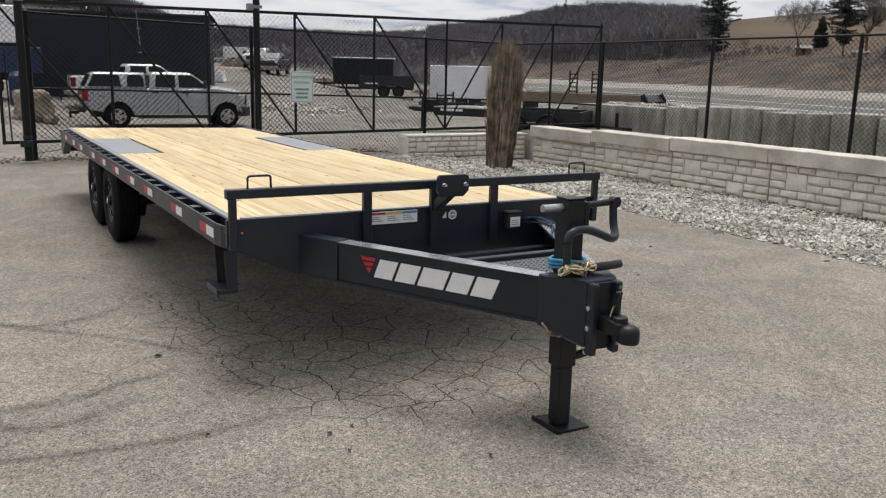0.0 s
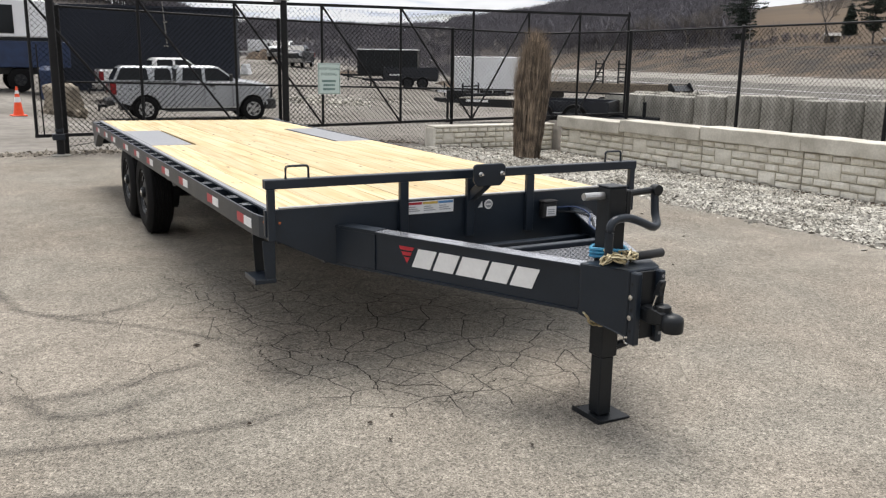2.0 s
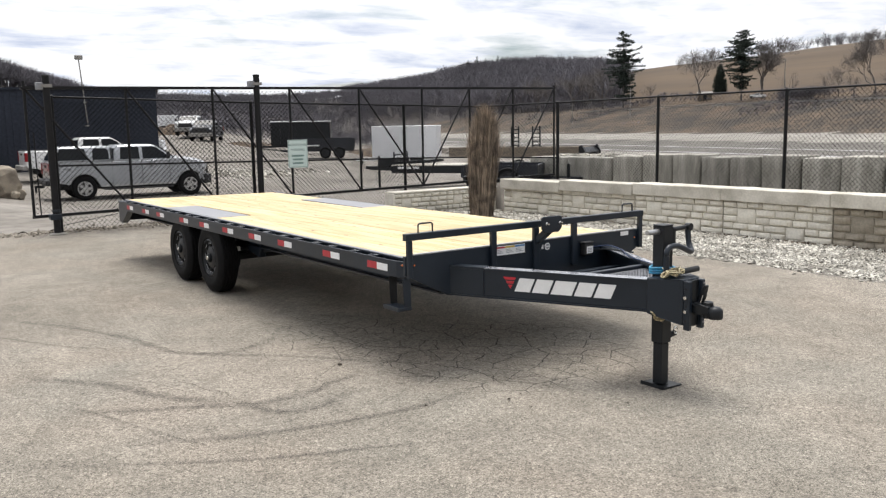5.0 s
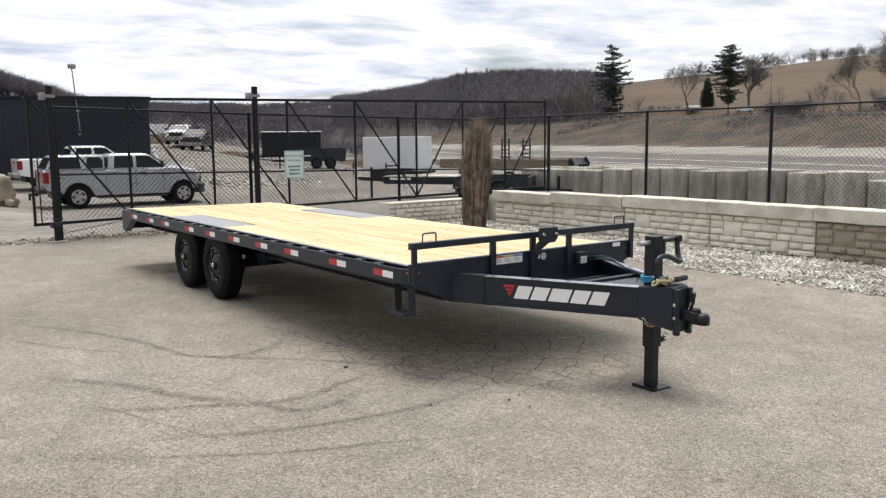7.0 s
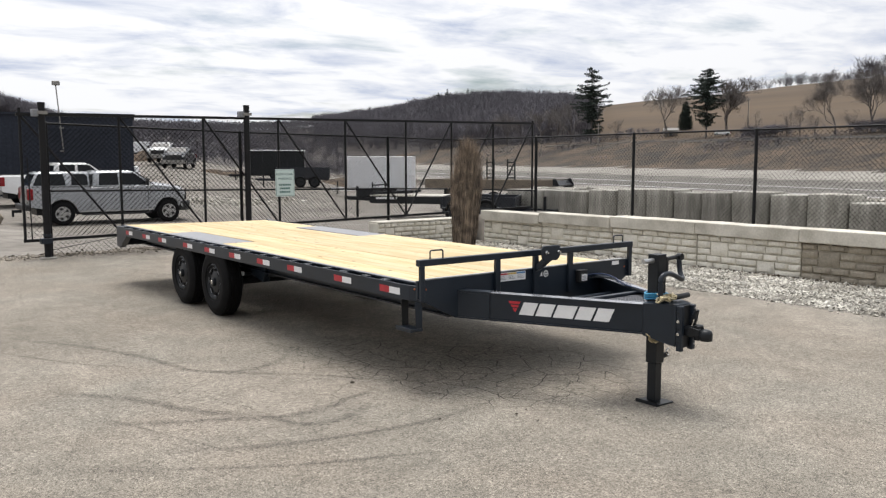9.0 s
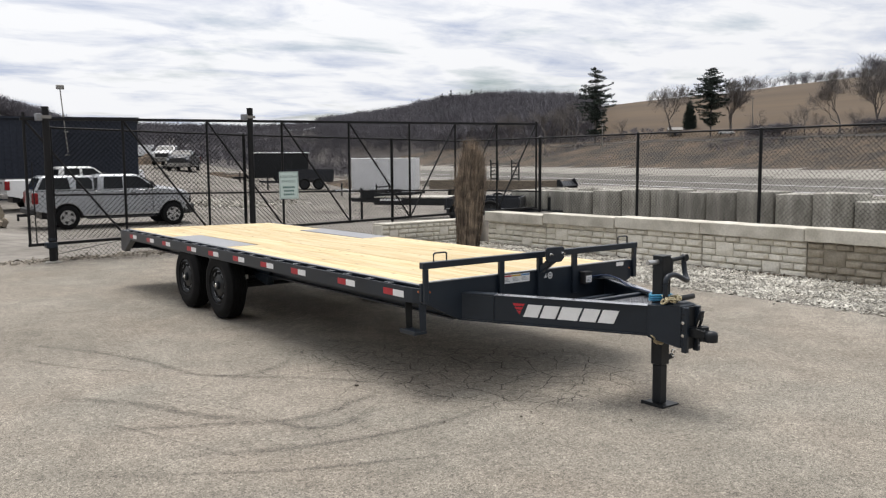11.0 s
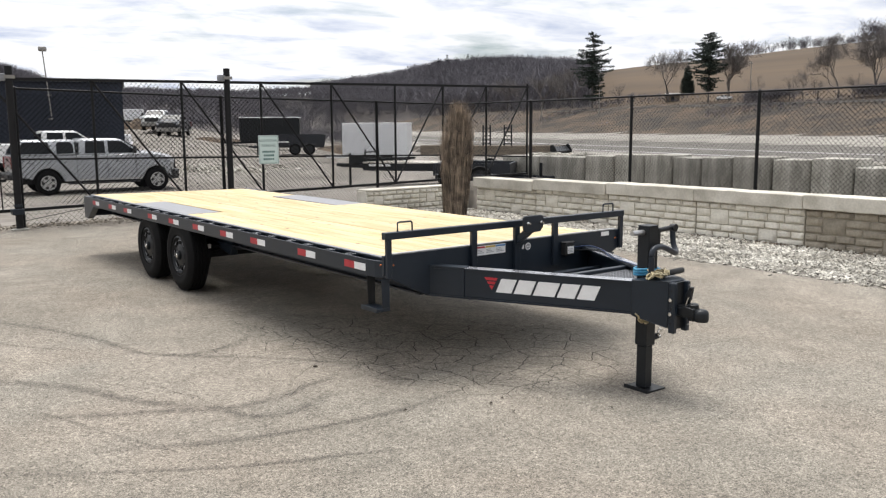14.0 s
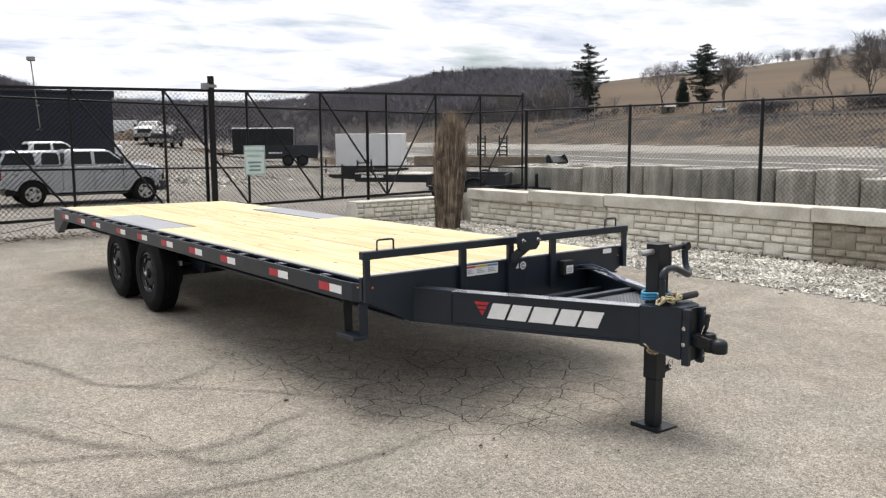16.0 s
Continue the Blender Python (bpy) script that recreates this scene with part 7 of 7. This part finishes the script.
for k, (b, r, tall) in enumerate(((36.7, 745, 15), (37.3, 735, 17), (37.9, 740, 18), (38.5, 725, 16), (39.3, 720, 17), (40.2, 705, 14))):
    build_conifer(*polar(b, r), tall, 50 + k, ((0.12, 0.20), (0.4, 0.22), (0.7, 0.16), (0.98, 0.03)), 70, None, "dark evergreen on the wooded hilltop")


def wood_tree(seed):
    """A far leafless tree: a slim trunk, a few limbs and a haze of fine twigs; one metre tall."""
    r = random.Random(seed)
    verts, faces = [], []

    def blade(p, q, w):
        s = Vector((r.gauss(0, 1), r.gauss(0, 1), 0)).normalized() * w
        k = len(verts)
        verts.extend([p - s, p + s, q])
        faces.append((k, k + 1, k + 2))

    def limb(p, q, w):
        for a in (0.3, 2.4, 4.5):
            s = Vector((math.cos(a), math.sin(a), 0)) * w
            u = Vector((math.cos(a + 2.1), math.sin(a + 2.1), 0)) * w
            k = len(verts)
            verts.extend([p + s, p + u, q])
            faces.append((k, k + 1, k + 2))

    limb(Vector((0, 0, -0.05)), Vector((r.gauss(0, 0.04), r.gauss(0, 0.04), 0.93)), 0.013)
    for k in range(5):
        a = r.uniform(0, math.tau)
        limb(Vector((0, 0, r.uniform(0.25, 0.55))), Vector((0.24 * math.cos(a), 0.24 * math.sin(a), r.uniform(0.6, 0.92))), 0.009)
    for k in range(62):
        a, e, rad = r.uniform(0, math.tau), r.uniform(-0.9, 1.0), r.random() ** 0.4
        hz = 0.30 * math.sqrt(max(0.0, 1 - e * e)) * rad
        c = Vector((hz * math.cos(a), hz * math.sin(a), 0.63 + 0.30 * e * rad))
        d = Vector((c.x * 1.2, c.y * 1.2, 0.22 + 0.15 * r.random())) + Vector((r.gauss(0, 0.08), r.gauss(0, 0.08), 0))
        blade(c - d * 0.25, c + d * 0.45, 0.0085)
    return np.array([tuple(v) for v in verts]), np.array(faces)


def build_woods():
    """Leafless woods on the hills and brush along the slopes, as masses of small trees."""
    kinds = [wood_tree(100 + k) for k in range(8)]
    r = np.random.RandomState(12)
    spots = []

    def scatter(n, b0, b1, r0, r1, h0, h1, clump=0.0):
        k = 0
        while k < n:
            b = r.uniform(b0, b1)
            lo, hi = (np.interp(b, r0[0], r0[1]), np.interp(b, r1[0], r1[1]))
            d = lo + (hi - lo) * r.rand() ** 0.8
            x, y = polar(b, d)
            if clump and noise.noise(Vector((x * 0.03, y * 0.03, 3.0))) < clump * (r.rand() - 0.2):
                continue
            spots.append((x, y, r.uniform(h0, h1)))
            k += 1

    crest = (CREST_B, CREST_R)
    scatter(3400, -4, 17.5, ((-4, 18), (230, 330)), crest, 6, 9)
    scatter(2300, 16, 31, ((16, 31), (330, 520)), crest, 7, 11)
    scatter(3600, 29, 47.6, ((29, 34, 38, 47.6), (640, 590, 540, 420)), crest, 8, 16)
    scatter(150, 31, 47.4, ((29, 34, 38, 47.6), (900, 850, 720, 580)), crest, 11, 17, 0.5)
    scatter(120, 57.6, 68, ((58, 67), (612, 608)), ((58, 67), (640, 640)), 7, 12)
    scatter(36, 63.5, 68, ((58, 67), (612, 606)), ((58, 67), (640, 640)), 12, 19)
    scatter(170, 36, 47.4, ((36, 47), (520, 405)), ((36, 47), (560, 450)), 13, 20)
    scatter(420, 41, 67, ((41, 47, 54, 61, 67), (440, 372, 322, 286, 266)), ((41, 47, 54, 61, 67), (500, 420, 352, 310, 290)), 0.8, 3.2, 0.5)
    scatter(260, 57, 67, ((57, 61, 67), (300, 280, 262)), ((57, 61, 67), (306, 288, 270)), 1.5, 4.5, 0.4)
    scatter(750, 36, 67, ((36, 47, 54, 61, 67), (470, 330, 290, 262, 240)), ((36, 47, 54, 61, 67), (540, 372, 322, 286, 266)), 0.6, 1.8, 0.6)
    scatter(300, 30, 44, ((30, 38, 44), (640, 505, 410)), ((30, 38, 44), (700, 560, 450)), 4, 9)
    scatter(700, 14, 31, ((14, 31), (110, 125)), ((14, 31), (330, 520)), 1.5, 4.5)
    verts, faces, n = [], [], 0
    hs = height(np.array([s[0] for s in spots]), np.array([s[1] for s in spots]))
    for (x, y, h), z in zip(spots, hs):
        v, f = kinds[r.randint(8)]
        a = r.uniform(0, 6.28)
        fat = r.uniform(0.75, 1.15) * (1.6 if h < 4.6 else 1.0)
        c, d = math.cos(a) * h * fat, math.sin(a) * h * fat
        verts.append(np.stack([v[:, 0] * c - v[:, 1] * d + x, v[:, 0] * d + v[:, 1] * c + y, v[:, 2] * h + z], -1))
        faces.append(f + n)
        n += len(v)
    me = from_arrays("woods", np.concatenate(verts), np.concatenate(faces), WOODS)
    tagged(new("woods", me), "leafless grey-brown woods and brush on the hills", "woods", kind="stuff")


build_woods()


def build_farm_shed(x, y, turn):
    t = thing("farm_shed", "small grey weathered shed beneath the bare trees", "shed", on_ground(x, y, turn))
    part("wall", box(B(), -2.6, 2.6, -1.8, 1.8, -0.3, 2.2), WEATHERED, t)
    part("roof", prism(B(), [(-2.1, 2.15), (0, 3.2), (2.1, 2.15), (2.1, 2.27), (0, 3.34), (-2.1, 2.27)], -2.9, 2.9, "x"), POLE, t, "grey sheet roof")
    part("door", box(B(), -0.6, 0.6, -1.85, -1.8, 0, 1.9), BLACK, t)


build_farm_shed(*above_road(52.6, 213), -50)
build_pickup(on_ground(*above_road(56.3, 212), 130), PAINT_WHITE, "white pickup parked by the farm trees", group="far pickups")


def build_guard_rail():
    t = thing("guard_rail", "pale steel guard rail along the top of the bank", "guard rail")
    dirv = Vector((0.25, 0.967, 0))
    base = Vector((0.967, -0.25, 0)) * 196
    last = None
    for k in range(110):
        p = base + dirv * (-40 + k * 2.6)
        p.z = float(height(p.x, p.y))
        part("rail_post", box(B(), -0.11, 0.11, -0.11, 0.11, -0.2, 0.92), POLE, t, at=pose(*p))
        if last is not None:
            part("rail_beam", bar(B(), last + Vector((0, 0, 0.62)), p + Vector((0, 0, 0.62)), 0.06, 0.30), POLE, t)
        last = p


build_guard_rail()


def build_utility_pole(x, y, tall):
    t = thing("utility_pole", "weathered wooden utility pole", "pole", pose(x, y, float(height(x, y)) - 0.5), "utility poles")
    part("pole_shaft", turned(B(), [(0.20, 0), (0.12, tall), (0, tall)], Matrix.Identity(4), 8), POLE, t, "", True)
    part("crossarm", box(B(), -1.2, 1.2, -0.07, 0.07, tall - 0.9, tall - 0.7), POLE, t)


for b, r, tall in ((47.95, 352, 11), (57.3, 335, 13), (44.2, 372, 9)):
    x, y = polar(b, r)
    build_utility_pole(x, y, tall)


def build_road_lines():
    """The pale edge line of the near carriageway."""
    dirv, nrm = Vector((0.25, 0.967, 0)), Vector((0.967, -0.25, 0))
    for n in (103.0, 120.0):
        verts, faces = [], []
        for k in range(90):
            for s in (-0.32, 0.32):
                p = nrm * (n + s) + dirv * (-60 + k * 7)
                verts.append((p.x, p.y, float(height(p.x, p.y)) + 0.15))
        faces = [(2 * i, 2 * i + 1, 2 * i + 3, 2 * i + 2) for i in range(89)]
        me = from_arrays("road_line", verts, faces, WHITE)
        tagged(new("road_line", me), "white painted edge line on the highway", "road line", kind="structure")


build_road_lines()
